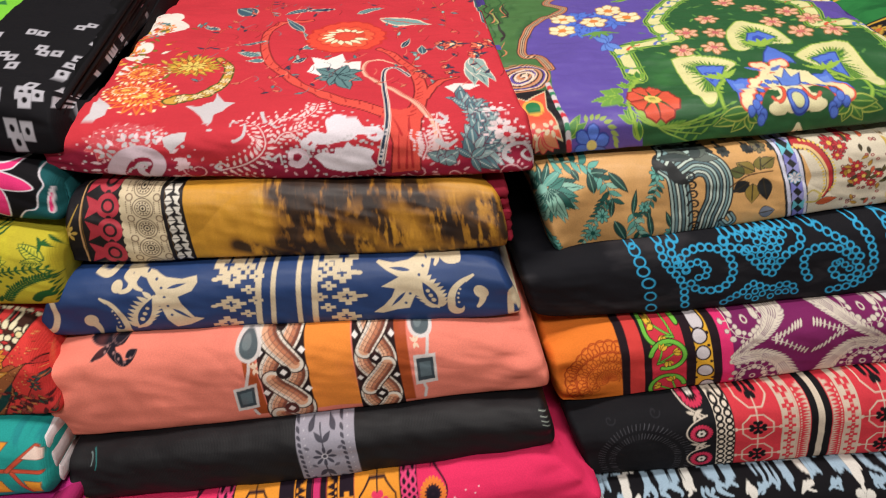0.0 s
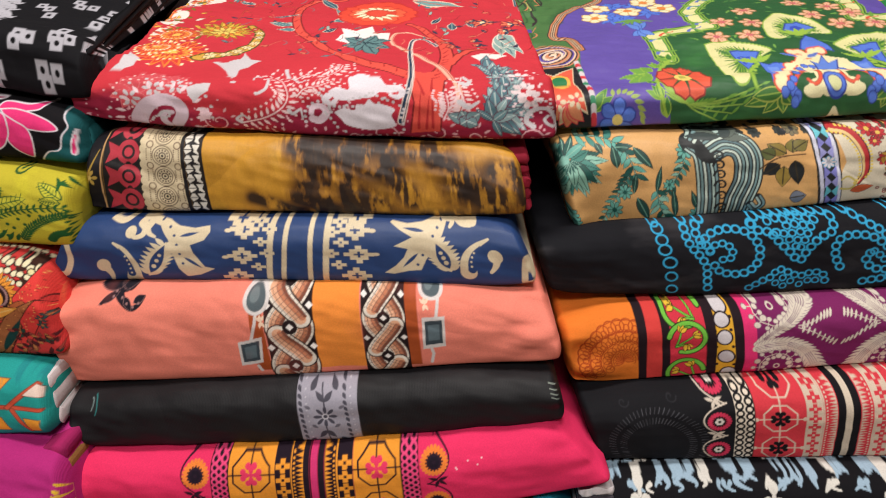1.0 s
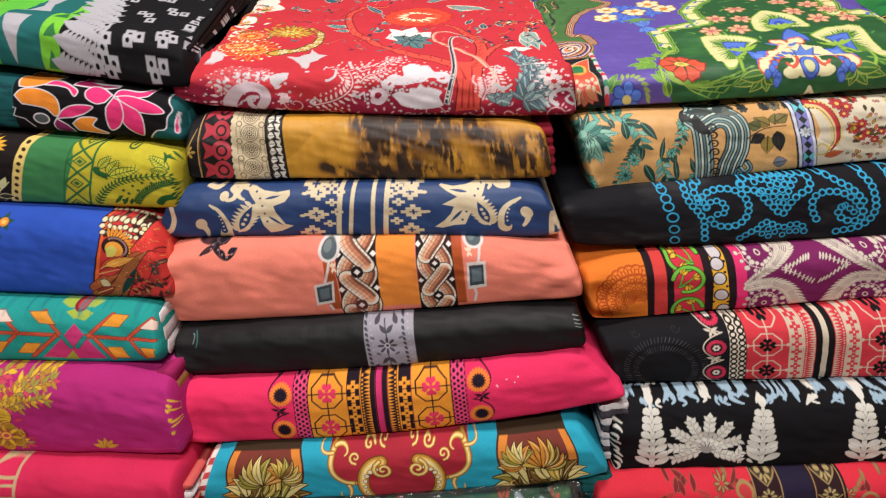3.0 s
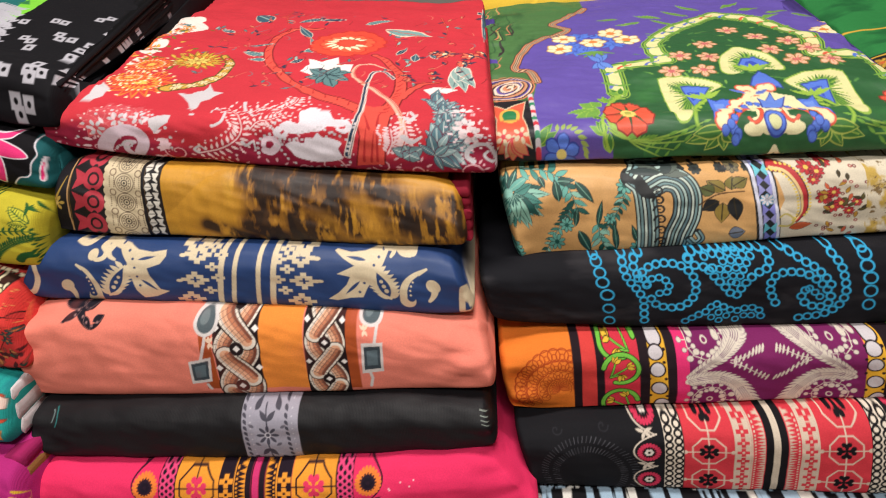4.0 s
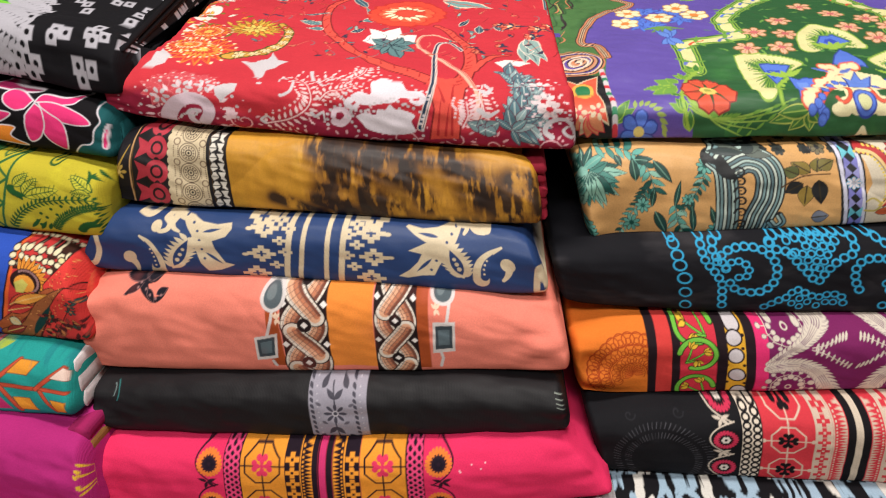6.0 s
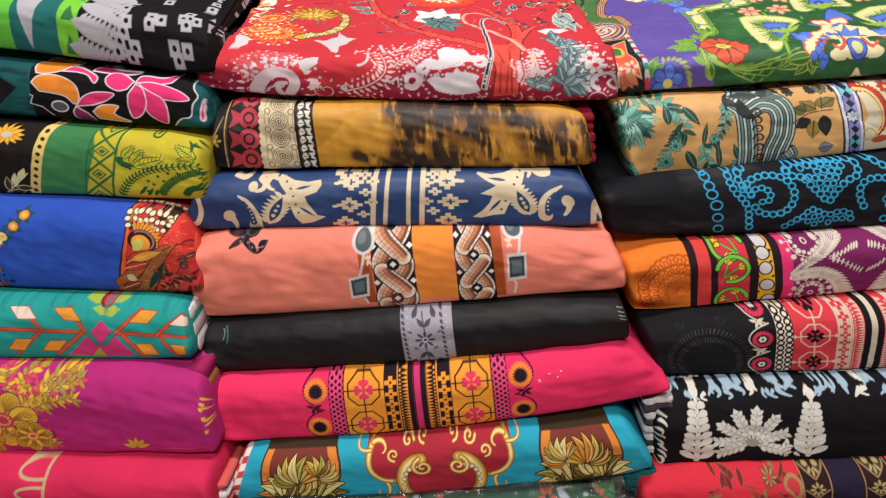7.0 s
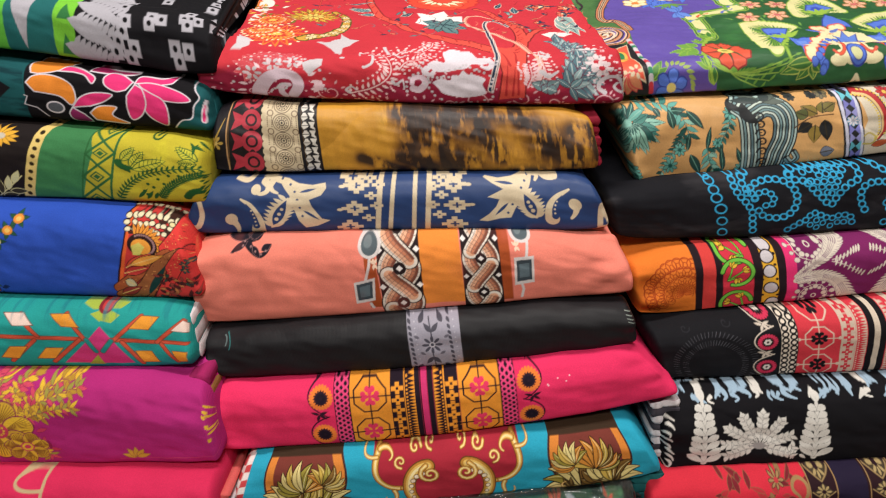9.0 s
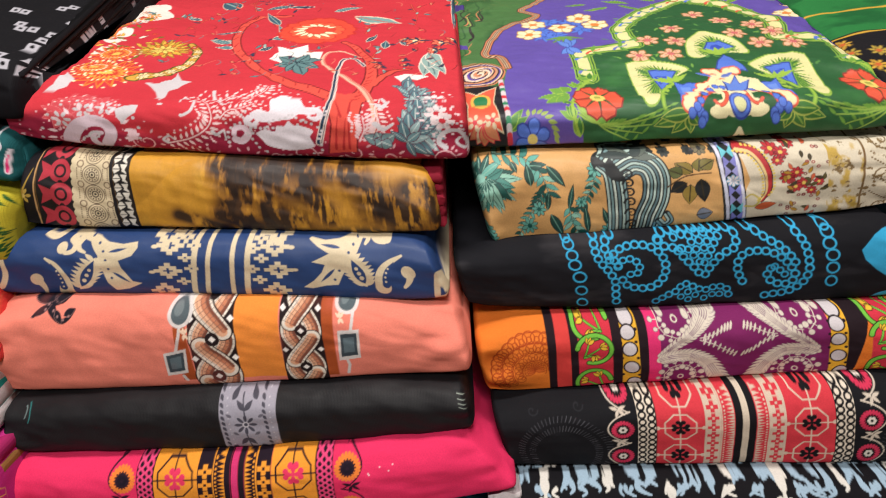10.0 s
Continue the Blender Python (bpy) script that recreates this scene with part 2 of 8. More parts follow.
    def grain(self, colour, level, sx, sy, seed, soft=0.15, x0=-1e9, x1=1e9, octaves=4, window=None):
        """Patches where a noise is above level."""
        f = fnoise(self.xs[None, :] / sx, self.ys[:, None] / sy, seed, octaves)
        cover = np.clip((f - level) / soft, 0, 1) * ((self.xs >= x0) & (self.xs <= x1))[None, :]
        if window is not None:
            cover = cover * window(self.xs[None, :], self.ys[:, None])
        self.img += (np.asarray(colour) - self.img) * cover[..., None]


def bezier(points, steps=14):
    p = np.array(points, float)
    t = np.linspace(0, 1, steps)[:, None]
    while True:
        if len(p) == 3:
            return (1 - t) ** 2 * p[0] + 2 * t * (1 - t) * p[1] + t * t * p[2]
        if len(p) == 4:
            return (1 - t) ** 3 * p[0] + 3 * t * (1 - t) ** 2 * p[1] + 3 * t * t * (1 - t) * p[2] + t ** 3 * p[3]
        return p


def spline(points, n=24):
    """A smooth line through the points."""
    q = np.array(points, float)
    q = np.concatenate([[2 * q[0] - q[1]], q, [2 * q[-1] - q[-2]]])
    out = []
    for t in np.linspace(0, len(q) - 3 - 1e-6, n):
        i, f = int(t), t % 1
        a, b, c, d = q[i:i + 4]
        out.append(0.5 * (2 * b + (c - a) * f + (2 * a - 5 * b + 4 * c - d) * f ** 2 + (3 * b - a - 3 * c + d) * f ** 3))
    return np.array(out)


def blade(p, x0, y0, x1, y1, width, colour, rim=None, rimw=1.0, vein=None, blunt=False):
    """A leaf from its stalk to its tip."""
    p.leaf(x0, y0, math.hypot(x1 - x0, y1 - y0), width, math.degrees(math.atan2(y1 - y0, x1 - x0)), colour, rim, rimw, vein, blunt)


# ---- folded cloths ----
def columns(length, n, e):
    """Places along the fold, close together at the rounded ends."""
    k = np.linspace(0, 1, 9)[:-1]
    a = e * (1 - np.cos(k * np.pi / 2))
    return np.concatenate([a, np.linspace(e, length - e, n), length - a[::-1]])


def mesh_from_grid(name, P, colours, material, parent, label=""):
    """A closed sheet from a grid of places; both ends are capped."""
    nv, nu = P.shape[:2]
    idx = np.arange(nv * nu).reshape(nv, nu)
    quads = np.stack([idx[:-1, :-1], idx[:-1, 1:], idx[1:, 1:], idx[1:, :-1]], -1).reshape(-1, 4)
    back = np.stack([idx[-1, :-1], idx[-1, 1:], idx[0, 1:], idx[0, :-1]], -1)
    quads = np.concatenate([quads, back])
    nq = len(quads)
    caps = np.concatenate([idx[:, 0], idx[::-1, -1]])
    me = bpy.data.meshes.new(name)
    me.vertices.add(nv * nu)
    me.vertices.foreach_set("co", P.reshape(-1).astype(np.float32))
    me.loops.add(nq * 4 + 2 * nv)
    me.loops.foreach_set("vertex_index", np.concatenate([quads.reshape(-1), caps]).astype(np.int32))
    me.polygons.add(nq + 2)
    starts = np.concatenate([np.arange(nq) * 4, [nq * 4, nq * 4 + nv]])
    me.polygons.foreach_set("loop_start", starts.astype(np.int32))
    me.update(calc_edges=True)
    me.polygons.foreach_set("use_smooth", np.ones(nq + 2, bool))
    layer = me.attributes.new("print", "FLOAT_COLOR", "POINT")
    full = np.ones((nv, nu, 4), np.float32)
    full[..., :3] = colours
    layer.data.foreach_set("color", full.reshape(-1))
    me.materials.append(material)
    ob = new(name, me)
    if parent is not None:
        ob.parent = parent
    if label:
        ob["label"] = label
    return ob


def three(vals, a):
    """A gentle curve through the values at the left end, middle and right end."""
    l, m, r = vals
    return l * (1 - a) * (1 - 2 * a) + 4 * m * a * (1 - a) + r * a * (2 * a - 1)


def cloth(name, label, x, top, bottom, front, draw, base, tilt=(0.0, 0.0), depth=0.28, bulge=0.034, crease=0.0016, seed=1,
          nu=580, nv=98, material=None, e=0.006, open_top=False, units=1000.0, back_curve=0.0, ripple=1.0, origin=0.0, lead=(0.0, 20.0), category="folded fabric", square=2.4, ends=True, layer=None, group="stacked fabrics", slant=(0.0, 0.0), pinch=1.0):
    """A folded cloth with a rounded front fold. x: its ends; top, bottom, front: heights of the fold's upper and lower line and how far
    forward it bulges, at the left end, middle and right end; tilt: slopes of its underside and upper side towards the back.
    The print is drawn along the fold in units (its length is `units`), and downwards from the upper line, or, with open_top, in mm
    from the line x = origin and backwards, where lead names the drawing's places of the lower line and of the knee. slant: how far the
    ends lean; pinch: how deeply they are gathered."""
    material = material or COTTON
    L = x[1] - x[0]
    along = columns(L, nu, e)
    a = along / L
    zt, zb, yf = three(top, a), three(bottom, a), three(front, a)
    zb = zb + 0.0008 * vnoise(a * 9, 0, seed + 50) * ripple
    zt = zt + 0.0008 * vnoise(a * 9, 5, seed + 51) * ripple
    dist = np.minimum(along, L - along)
    droop = np.exp(-dist / 0.016) * (zt - zb)
    zt = zt - 0.10 * droop * (1 + 0.5 * vnoise(a * 3, 2, seed + 60))
    zb = zb + 0.07 * droop * (1 + 0.9 * vnoise(a * 3, 7, seed + 61))
    h = zt - zb
    th = np.linspace(-1, 1, nv)
    w = 0.5 + 0.5 * (0.8 * th + 0.2 * np.sin(th * np.pi / 2))
    shoulder, lip = bulge, 0.009
    d = np.where(w > 0.5, shoulder * (1 - (1 - np.abs(2 * w - 1) ** square) ** (1 / square)), lip * (1 - (1 - np.abs(2 * w - 1) ** 3.4) ** (1 / 3.4)))
    ang = np.arcsin(np.clip((2 * w - 1), -1, 1) ** 3)
    low = [(0.0, depth * f) for f in (1.0, 0.6, 0.3, 0.12)]
    backs = np.linspace(0, 1, 241)[1:] if open_top else np.concatenate([np.linspace(0, 0.16, 22)[1:], [0.25, 0.45, 0.7, 1.0]])
    nback = len(backs)
    W = np.concatenate([[0.0] * 4, w, np.ones(nback)])[:, None]
    Dd = np.concatenate([[f[1] + lip for f in low], d, bulge + backs * depth])[:, None]
    under = np.concatenate([[f[1] for f in low], np.zeros(nv + nback)])[:, None] * tilt[0]
    over = np.concatenate([np.zeros(4 + nv), backs * depth])[:, None]
    over = over * tilt[1] - back_curve * (over / depth) ** 2
    dist = np.minimum(along, L - along)
    k = np.sqrt(np.clip(1 - np.clip(1 - dist / e, 0, 1) ** 2, 0, 1))[None, :]
    Ws = 0.5 + (W - 0.5) * (0.62 + 0.38 * k)
    X = np.broadcast_to(x[0] + along[None, :], Ws.shape).copy()
    Z = zb[None, :] + Ws * h[None, :] + under + over * (0.4 + 0.6 * k)
    Y = yf[None, :] + Dd + (1 - k) * 0.5 * bulge
    # slanting ends: above nought the upper edge draws in, below nought the lower one
    for lean, away, sign in ((slant[0], along, 1), (slant[1], L - along, -1)):
        X += sign * abs(lean) * (Ws if lean > 0 else 1 - Ws) * np.exp(-(away / 0.05) ** 1.5)[None, :]
    # soft hollows along the fold, pinches towards the ends, fine puckers
    s = np.concatenate([[0] * 4, np.cumsum(np.hypot(np.diff(w, prepend=0) * h.mean(), np.diff(d, prepend=bulge))), np.full(nback, 0.0)])
    s[4 + nv:] = s[3 + nv] + backs * depth
    S = s[:, None]
    near_end = np.exp(-dist / 0.035)[None, :]
    f = vnoise(X * 14 + seed, S * 26, seed) + 0.6 * vnoise(X * 34 + S * 20, S * 40 + X * 6, seed + 1) + 0.22 * vnoise(X * 120, S * 60, seed + 2)
    f = f + pinch * near_end * (1.5 * vnoise(X * 45, S * 70, seed + 3) + 2.2 * vnoise(X * 22 + 3, S * 46 + X * 18, seed + 4))
    f = f + 1.1 * vnoise(X * 5 + S * 3, S * 11, seed + 5)
    ridge = np.abs(vnoise(X * 9 + S * 14, S * 9 - X * 5, seed + 7))
    f = f - 0.38 * np.clip(1 - ridge * 5, 0, 1) ** 2 * (0.5 + 0.5 * vnoise(X * 11, S * 13, seed + 12)) + 0.3 * vnoise(X * 70 + S * 60, S * 160, seed + 8)
    seen = np.concatenate([[0] * 4, np.ones(nv + nback)])[:, None]
    face = np.concatenate([[0] * 4, np.cos(ang), np.zeros(nback)])[:, None]
    lift = np.concatenate([[0] * 4, np.clip(np.sin(ang), -0.3, 1), np.ones(nback)])[:, None]
    Y -= crease * f * face
    Z += crease * f * lift * (1.0 if open_top else 0.5) * seen
    if open_top:
        knee = s[3 + nv]
        q = np.where(s[4:] <= knee, lead[0] + (lead[1] - lead[0]) * s[4:] / knee, lead[1] + (s[4:] - knee) * 1000)
        sheet = Print((x[0] + along - origin) * 1000, np.maximum.accumulate(q), base)
        draw(sheet)
        rows = sheet.img
    else:
        high = 1.2 * units * h.mean() / L
        ys = np.concatenate([-backs[::-1] * depth * units / L, (0.97 - w[::-1]) * high])
        sheet = Print(a * units, np.maximum.accumulate(ys), base)
        draw(sheet, high)
        rows = sheet.img[::-1]
    colours = np.concatenate([np.repeat(rows[:1], 4, 0), rows])
    P = np.stack([X, Y, Z], -1)
    mid = Vector(((x[0] + x[1]) / 2, float(yf.mean()) + depth / 2, float(zb.mean())))
    thing = tagged(new(name), label, category, group)
    thing.location = mid
    P -= np.array(mid)
    mesh_from_grid("cover", P, colours, material, thing)
    if ends:
        tone = np.asarray(base if layer is None else layer, float)
        inset = [0.001 + 1.1 * abs(lean) for lean in slant]
        for at, out, side in ((x[0] + inset[0] + 0.02, x[0] + inset[0], 0), (x[1] - inset[1] - 0.02, x[1] - inset[1], -1)):
            lo, hi, fr = zb[side] + 0.12 * h[side], zt[side] - 0.3 * h[side], yf[side] + 0.011
            layers(thing, at, out, lo, hi, fr, depth * 0.7, [tone * 0.9, tone, tone * 0.8, tone * 0.95, tone * 0.85, tone], seed + side, (tilt[0] + tilt[1]) / 2)
    return thing


def layers(parent, x0, x1, z0, z1, y, depth, colours, seed, slope=0.0, label=""):
    """The edges of the folded-in layers that show at an end of a bundle: a few thin rounded sheets, one above the other."""
    n = len(colours)
    step = (z1 - z0) / n
    rng = random.Random(seed)
    for i, col in enumerate(colours):
        nu, nv = 14, 12
        u = np.linspace(0, 1, nu)
        th = np.linspace(-np.pi / 2, np.pi / 2, nv)
        push = rng.uniform(-0.0008, 0.0008)
        mid = z0 + step * (i + 0.5)
        k = np.sqrt(np.clip(1 - (2 * u - 1) ** 14, 0.1, 1))[None, :]
        thick = 0.5 * step * 1.02
        wave = 0.0012 * vnoise(u[None, :] * 4 + i, th[:, None], seed + i)
        Z = mid + thick * np.sin(th)[:, None] * k + wave
        Y = y + 0.004 * rng.random() + 0.2 * step * (1 - np.cos(th)[:, None]) + (1 - k) * 0.004 + wave
        Z = np.concatenate([Z[:1] + slope * depth, Z, Z[-1:] + slope * depth])
        Y = np.concatenate([Y[:1] + depth, Y, Y[-1:] + depth])
        X = x0 + (x1 + push - x0) * u[None, :] + 0 * Y if x1 > x0 else x1 + push + (x0 - x1 - push) * u[None, :] + 0 * Y
        P = np.stack([X, Y, Z], -1) - np.array(parent.location)
        tone = np.tile(np.asarray(col, float), (nv + 2, nu, 1)) * (1 + 0.25 * vnoise(X * 300, Y * 90, seed + 9))[..., None]
        mesh_from_grid("fold_layer", P, tone, COTTON, parent, label)

# ---- prints ----
BLACK, CREAM, WHITE = rgb(16, 14, 17), rgb(210, 192, 156), rgb(202, 194, 198)
RED, PINK, ORANGE, MUSTARD = rgb(206, 42, 58), rgb(236, 34, 108), rgb(234, 132, 36), rgb(206, 146, 22)
BLUE, TEAL, GREEN, YELLOW = rgb(30, 60, 112), rgb(26, 104, 106), rgb(52, 110, 50), rgb(190, 176, 30)
GOLD, MAROON, GREY = rgb(214, 164, 46), rgb(134, 30, 48), rgb(120, 128, 136)


def dots(p, pts, r, colour, gap):
    """Small dots along a line."""
    pts = np.array(pts, float)
    step = np.hypot(*np.diff(pts, axis=0).T)
    far = np.concatenate([[0], np.cumsum(step)])
    for q in np.arange(0, far[-1], gap):
        p.dot(np.interp(q, far, pts[:, 0]), np.interp(q, far, pts[:, 1]), r, colour)


def draw_red(p):
    """Tree of life on red, with white paisleys along the front fold. In mm."""
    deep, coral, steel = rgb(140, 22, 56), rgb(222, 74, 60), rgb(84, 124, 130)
    dark, blush, navy, fog = rgb(120, 30, 34), rgb(226, 170, 178), rgb(38, 60, 84), rgb(150, 178, 172)
    rng = random.Random(3)
    p.grain(rgb(208, 46, 54), 0.1, 120, 90, 6, 0.7, window=lambda x, y: (y > -20) * 0.5 + 0 * x)
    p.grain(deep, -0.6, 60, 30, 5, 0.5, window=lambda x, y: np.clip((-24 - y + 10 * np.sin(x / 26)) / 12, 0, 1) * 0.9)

    def fern(pts, size, col, n=14, lean=62):
        """Little leaves on both sides of a line, with a dotted fringe."""
        q = spline(pts, n)
        p.line(q, 1.3, col, 0.9)
        t = np.gradient(q, axis=0)
        for k in range(n):
            a = math.degrees(math.atan2(t[k, 1], t[k, 0]))
            z = size * (0.55 + 0.45 * math.sin(math.pi * (k + 0.5) / n))
            for s in (-1, 1):
                b = a + s * lean
                p.leaf(q[k, 0] + 1.6 * math.cos(radians(b)), q[k, 1] + 1.6 * math.sin(radians(b)), z, 2.6, b, col)
                p.dot(q[k, 0] + (z + 5) * math.cos(radians(b)), q[k, 1] + (z + 5) * math.sin(radians(b)), 1.1, col)

    # dotted and leafy ground of the fold
    for k in range(16):
        x, y, a, hand = -6 + 24 * k + rng.uniform(-5, 5), rng.uniform(-74, -40), rng.uniform(0, 360), rng.choice([-1, 1])
        p.spiral(x, y, rng.uniform(8, 12), 1.1, 1.3, blush, a, 0.9, hand)
        for n in range(8):
            b = radians(a + hand * 36 * n)
            p.leaf(x + 11 * math.cos(b), y + 11 * math.sin(b), 5, 2.0, math.degrees(b), blush)
    for k in range(120):
        p.dot(rng.uniform(-8, 372), rng.uniform(-78, -20), rng.uniform(0.6, 1.1), blush)
    # white cloth with small flowers at the far edge
    for x, y, rx, ry in ((30, 240, 34, 20), (20, 224, 22, 16), (25, 171, 14, 12), (22, 149, 14, 12), (0, 251, 26, 16), (6, 269, 30, 14), (26, 115, 12, 10), (28, 265, 20, 12)):
        p.oval(x, y, rx * 0.62, ry, rgb(230, 218, 208), rng.uniform(-20, 20))
    for k in range(46):
        f = rng.random()
        x, y = -16 + 40 * f + rng.uniform(-16, 16), 80 + 180 * f + rng.uniform(-20, 20)
        p.bloom(x, y, rng.uniform(4, 8), 6, rng.choice([ORANGE, RED, rgb(206, 90, 40)]), CREAM)
        p.leaf(x, y, 10, 4, rng.uniform(0, 360), rng.choice([rgb(110, 116, 40), steel]))
    # fine twigs over the field
    for pts in ([(132, 229), (102, 242), (84, 224), (83, 175), (84, 149)], [(83, 232), (68, 246), (59, 255)], [(151, 146), (135, 161), (120, 165)], [(183, 86), (174, 107), (173, 129), (180, 144)], [(283, 114), (288, 141), (295, 159)], [(290, 68), (304, 73), (322, 87)], [(180, 210), (168, 236), (166, 262)], [(273, 193), (275, 223), (278, 235)], [(316, 308), (325, 258), (323, 214)], [(139, 270), (132, 295), (128, 341)]):
        q = spline(pts, 14)
        p.line(q, 2.4, dark, 1.2)
        p.line(q, 1.4, coral, 0.6)
        for i in range(2, 14, 2):
            p.leaf(q[i, 0], q[i, 1], 9, 3, rng.uniform(0, 360), rng.choice([navy, steel, coral, fog]), dark, 0.5)
    # trunk and limbs
    limbs = (([(269, 14), (248, 31), (220, 46), (186, 83), (158, 125), (144, 164), (137, 222), (150, 254), (181, 259)], 11, 5), ([(278, 11), (287, 38), (290, 68), (284, 111), (269, 145), (255, 161)], 12, 6), ([(281, 27), (292, 48), (305, 74), (323, 90)], 9, 2.5))
    for grow, col in ((2.6, dark), (0, coral)):
        for pts, w0, w1 in limbs:
            p.line(spline(pts, 40), w0 + grow, col, w1 + grow)
        p.poly([(x + s * grow * 0.5, y) for (x, y), s in zip([(259, -48), (264, -20), (260, 5), (262, 31), (272, 27), (281, 34), (289, 23), (284, -18), (281, -45)], (-1, -1, -1, -1, 0, 1, 1, 1, 1))], col)
    for pts, w0, w1 in limbs[:2]:
        q = spline(pts, 40)
        for k in range(2, 38, 2):
            p.line([q[k] + (-3, 2), q[k + 1] + (2, 4)], 1.6, rgb(176, 36, 38), 0.5)
    for x0, y0, x1, y1 in ((265, -43, 269, -9), (271, -43, 275, -14), (276, -42, 278, -3), (271, -12, 265, 12), (277, -8, 278, 20)):
        p.line([(x0, y0), (x1, y1)], 2.2, rgb(180, 38, 40), 0.5)
    # ribbons round the trunk
    for pts, w, a, b in (([(295, -26), (298, -10), (292, 23), (279, 46), (257, 75), (242, 102), (242, 123), (256, 134), (275, 121)], 6.6, rgb(236, 176, 150), rgb(196, 60, 62)), ([(252, -38), (257, -19), (261, 0), (261, 36), (259, 69), (259, 103), (269, 115), (281, 93)], 5.2, navy, rgb(228, 206, 196))):
        q = spline(pts, 40)
        p.line(q, 0.8 * w + 1.6, b, 0.7 * w)
        p.line(q, 0.8 * w, a, 0.4 * w)
        p.line(q + (1.0, 0.5), 1.0, b, 0.6)
    # leaves on the twigs
    for x0, y0, x1, y1, w in ((141, 153, 117, 165, 8), (145, 144, 129, 143, 7), (118, 276, 94, 297, 22), (175, 287, 151, 276, 10), (141, 197, 115, 189, 8), (176, 223, 153, 268, 10), (190, 174, 180, 167, 11), (200, 158, 175, 223, 8), (296, 149, 296, 167, 8), (85, 235, 67, 245, 8), (174, 134, 186, 142, 7), (231, 266, 260, 288, 9), (173, 283, 207, 282, 8), (277, 162, 285, 191, 6), (319, 153, 309, 171, 6), (368, 338, 359, 330, 10), (370, 393, 365, 205, 8)):
        blade(p, x0, y0, x1, y1, w, rng.choice([navy, steel, rgb(60, 92, 108)]), rgb(232, 206, 186), 0.8, fog)
    # the great rose
    cx, cy = 221, 200
    for ring, n, col in ((1.0, 16, rgb(196, 40, 36)), (0.94, 16, rgb(226, 66, 42)), (0.72, 12, rgb(206, 50, 36)), (0.68, 12, rgb(230, 90, 54))):
        for k in range(n):
            a = 2 * math.pi * k / n + ring
            p.dot(cx + 32 * ring * math.cos(a), cy + 38 * ring * math.sin(a), 10.5 * ring, col)
        p.oval(cx, cy, 33 * ring, 39 * ring, col)
    p.oval(cx, cy, 20, 22, rgb(212, 64, 42))
    for k in range(13):
        a = radians(24 * k + 30)
        p.leaf(cx + 12 * math.cos(a), cy + 14 * math.sin(a), 14, 6, 24 * k + 60, rgb(236, 222, 184), rgb(120, 110, 70), 0.6)
    p.oval(cx + 1, cy - 2, 9, 10, rgb(220, 70, 48))
    blade(p, 257, 250, 308, 227, 22, rgb(118, 158, 156), rgb(240, 206, 180), 2.2, rgb(190, 90, 80))
    # white star with steel leaves
    p.poly([(189, 113), (195, 129), (191, 143), (206, 135), (220, 149), (224, 129), (238, 128), (237, 107), (221, 90), (208, 99)], rgb(236, 228, 224))
    for x1, y1 in ((197, 97), (197, 119), (211, 82), (230, 65), (240, 87), (239, 111), (226, 120)):
        blade(p, 218, 103, x1, y1, 13, rgb(96, 132, 134), rgb(36, 52, 62), 1.0, rgb(40, 60, 70))
    # white diamond flower with a drop
    p.poly([(95, 44), (108, 42), (118, 48), (117, 66), (127, 47), (136, 47), (128, 35), (121, 29), (121, 6), (111, 27), (104, 35)], WHITE)
    p.dot(123, -1, 2.2, WHITE)
    # golden flowers, beaded medallions and the flowered crescent
    for x, y, r in ((42, 109, 25), (54, 60, 32), (38, 71, 20)):
        for ring, col in ((1.0, rgb(232, 120, 32)), (0.86, rgb(210, 52, 40)), (0.62, rgb(238, 150, 50)), (0.44, rgb(206, 60, 36)), (0.24, rgb(240, 190, 80))):
            p.bloom(x, y, r * ring, 16, col, None, None, 9 * ring, 1.6)
        for ring, size in ((0.94, 1.5), (0.54, 1.2)):
            for a in range(0, 360, 18):
                p.dot(x + r * ring * math.cos(radians(a)), y + r * ring * math.sin(radians(a)), size, rgb(244, 226, 180))
    fx, fy = 82, 127
    for ring, n, col in ((1.0, 20, rgb(190, 150, 40)), (0.84, 16, rgb(226, 178, 56)), (0.6, 12, rgb(214, 120, 40)), (0.46, 10, rgb(232, 200, 90))):
        p.bloom(fx, fy, 30 * ring, n, col, None, rgb(110, 70, 26), 20 * ring, 1.2, 1.0, 0.7)
    horn = spline([(103, 146), (116, 125), (119, 98), (114, 76), (102, 60), (80, 54)], 26)
    p.line(horn, 8, rgb(70, 84, 34), 15)
    p.line(horn, 5, rgb(206, 156, 56), 11)
    for k in range(2, 26, 3):
        p.bloom(horn[k, 0], horn[k, 1], 4 + 0.1 * k, 6, rng.choice([rgb(206, 50, 40), rgb(236, 210, 150)]), CREAM, rgb(90, 50, 26), k, 1.2, 1.0, 0.5)
    for k in range(50):
        x, y = rng.uniform(-4, 66), rng.uniform(70, 240)
        p.leaf(x, y, rng.uniform(6, 11), 3.6, rng.uniform(0, 360), rng.choice([rgb(232, 130, 40), rgb(226, 176, 60), rgb(206, 60, 40), rgb(120, 116, 40), rgb(232, 220, 204)]), rgb(120, 50, 30), 0.5)
    p.poly([(17, 10), (24, 25), (19, 59), (35, 40), (36, 25), (28, 15)], WHITE)
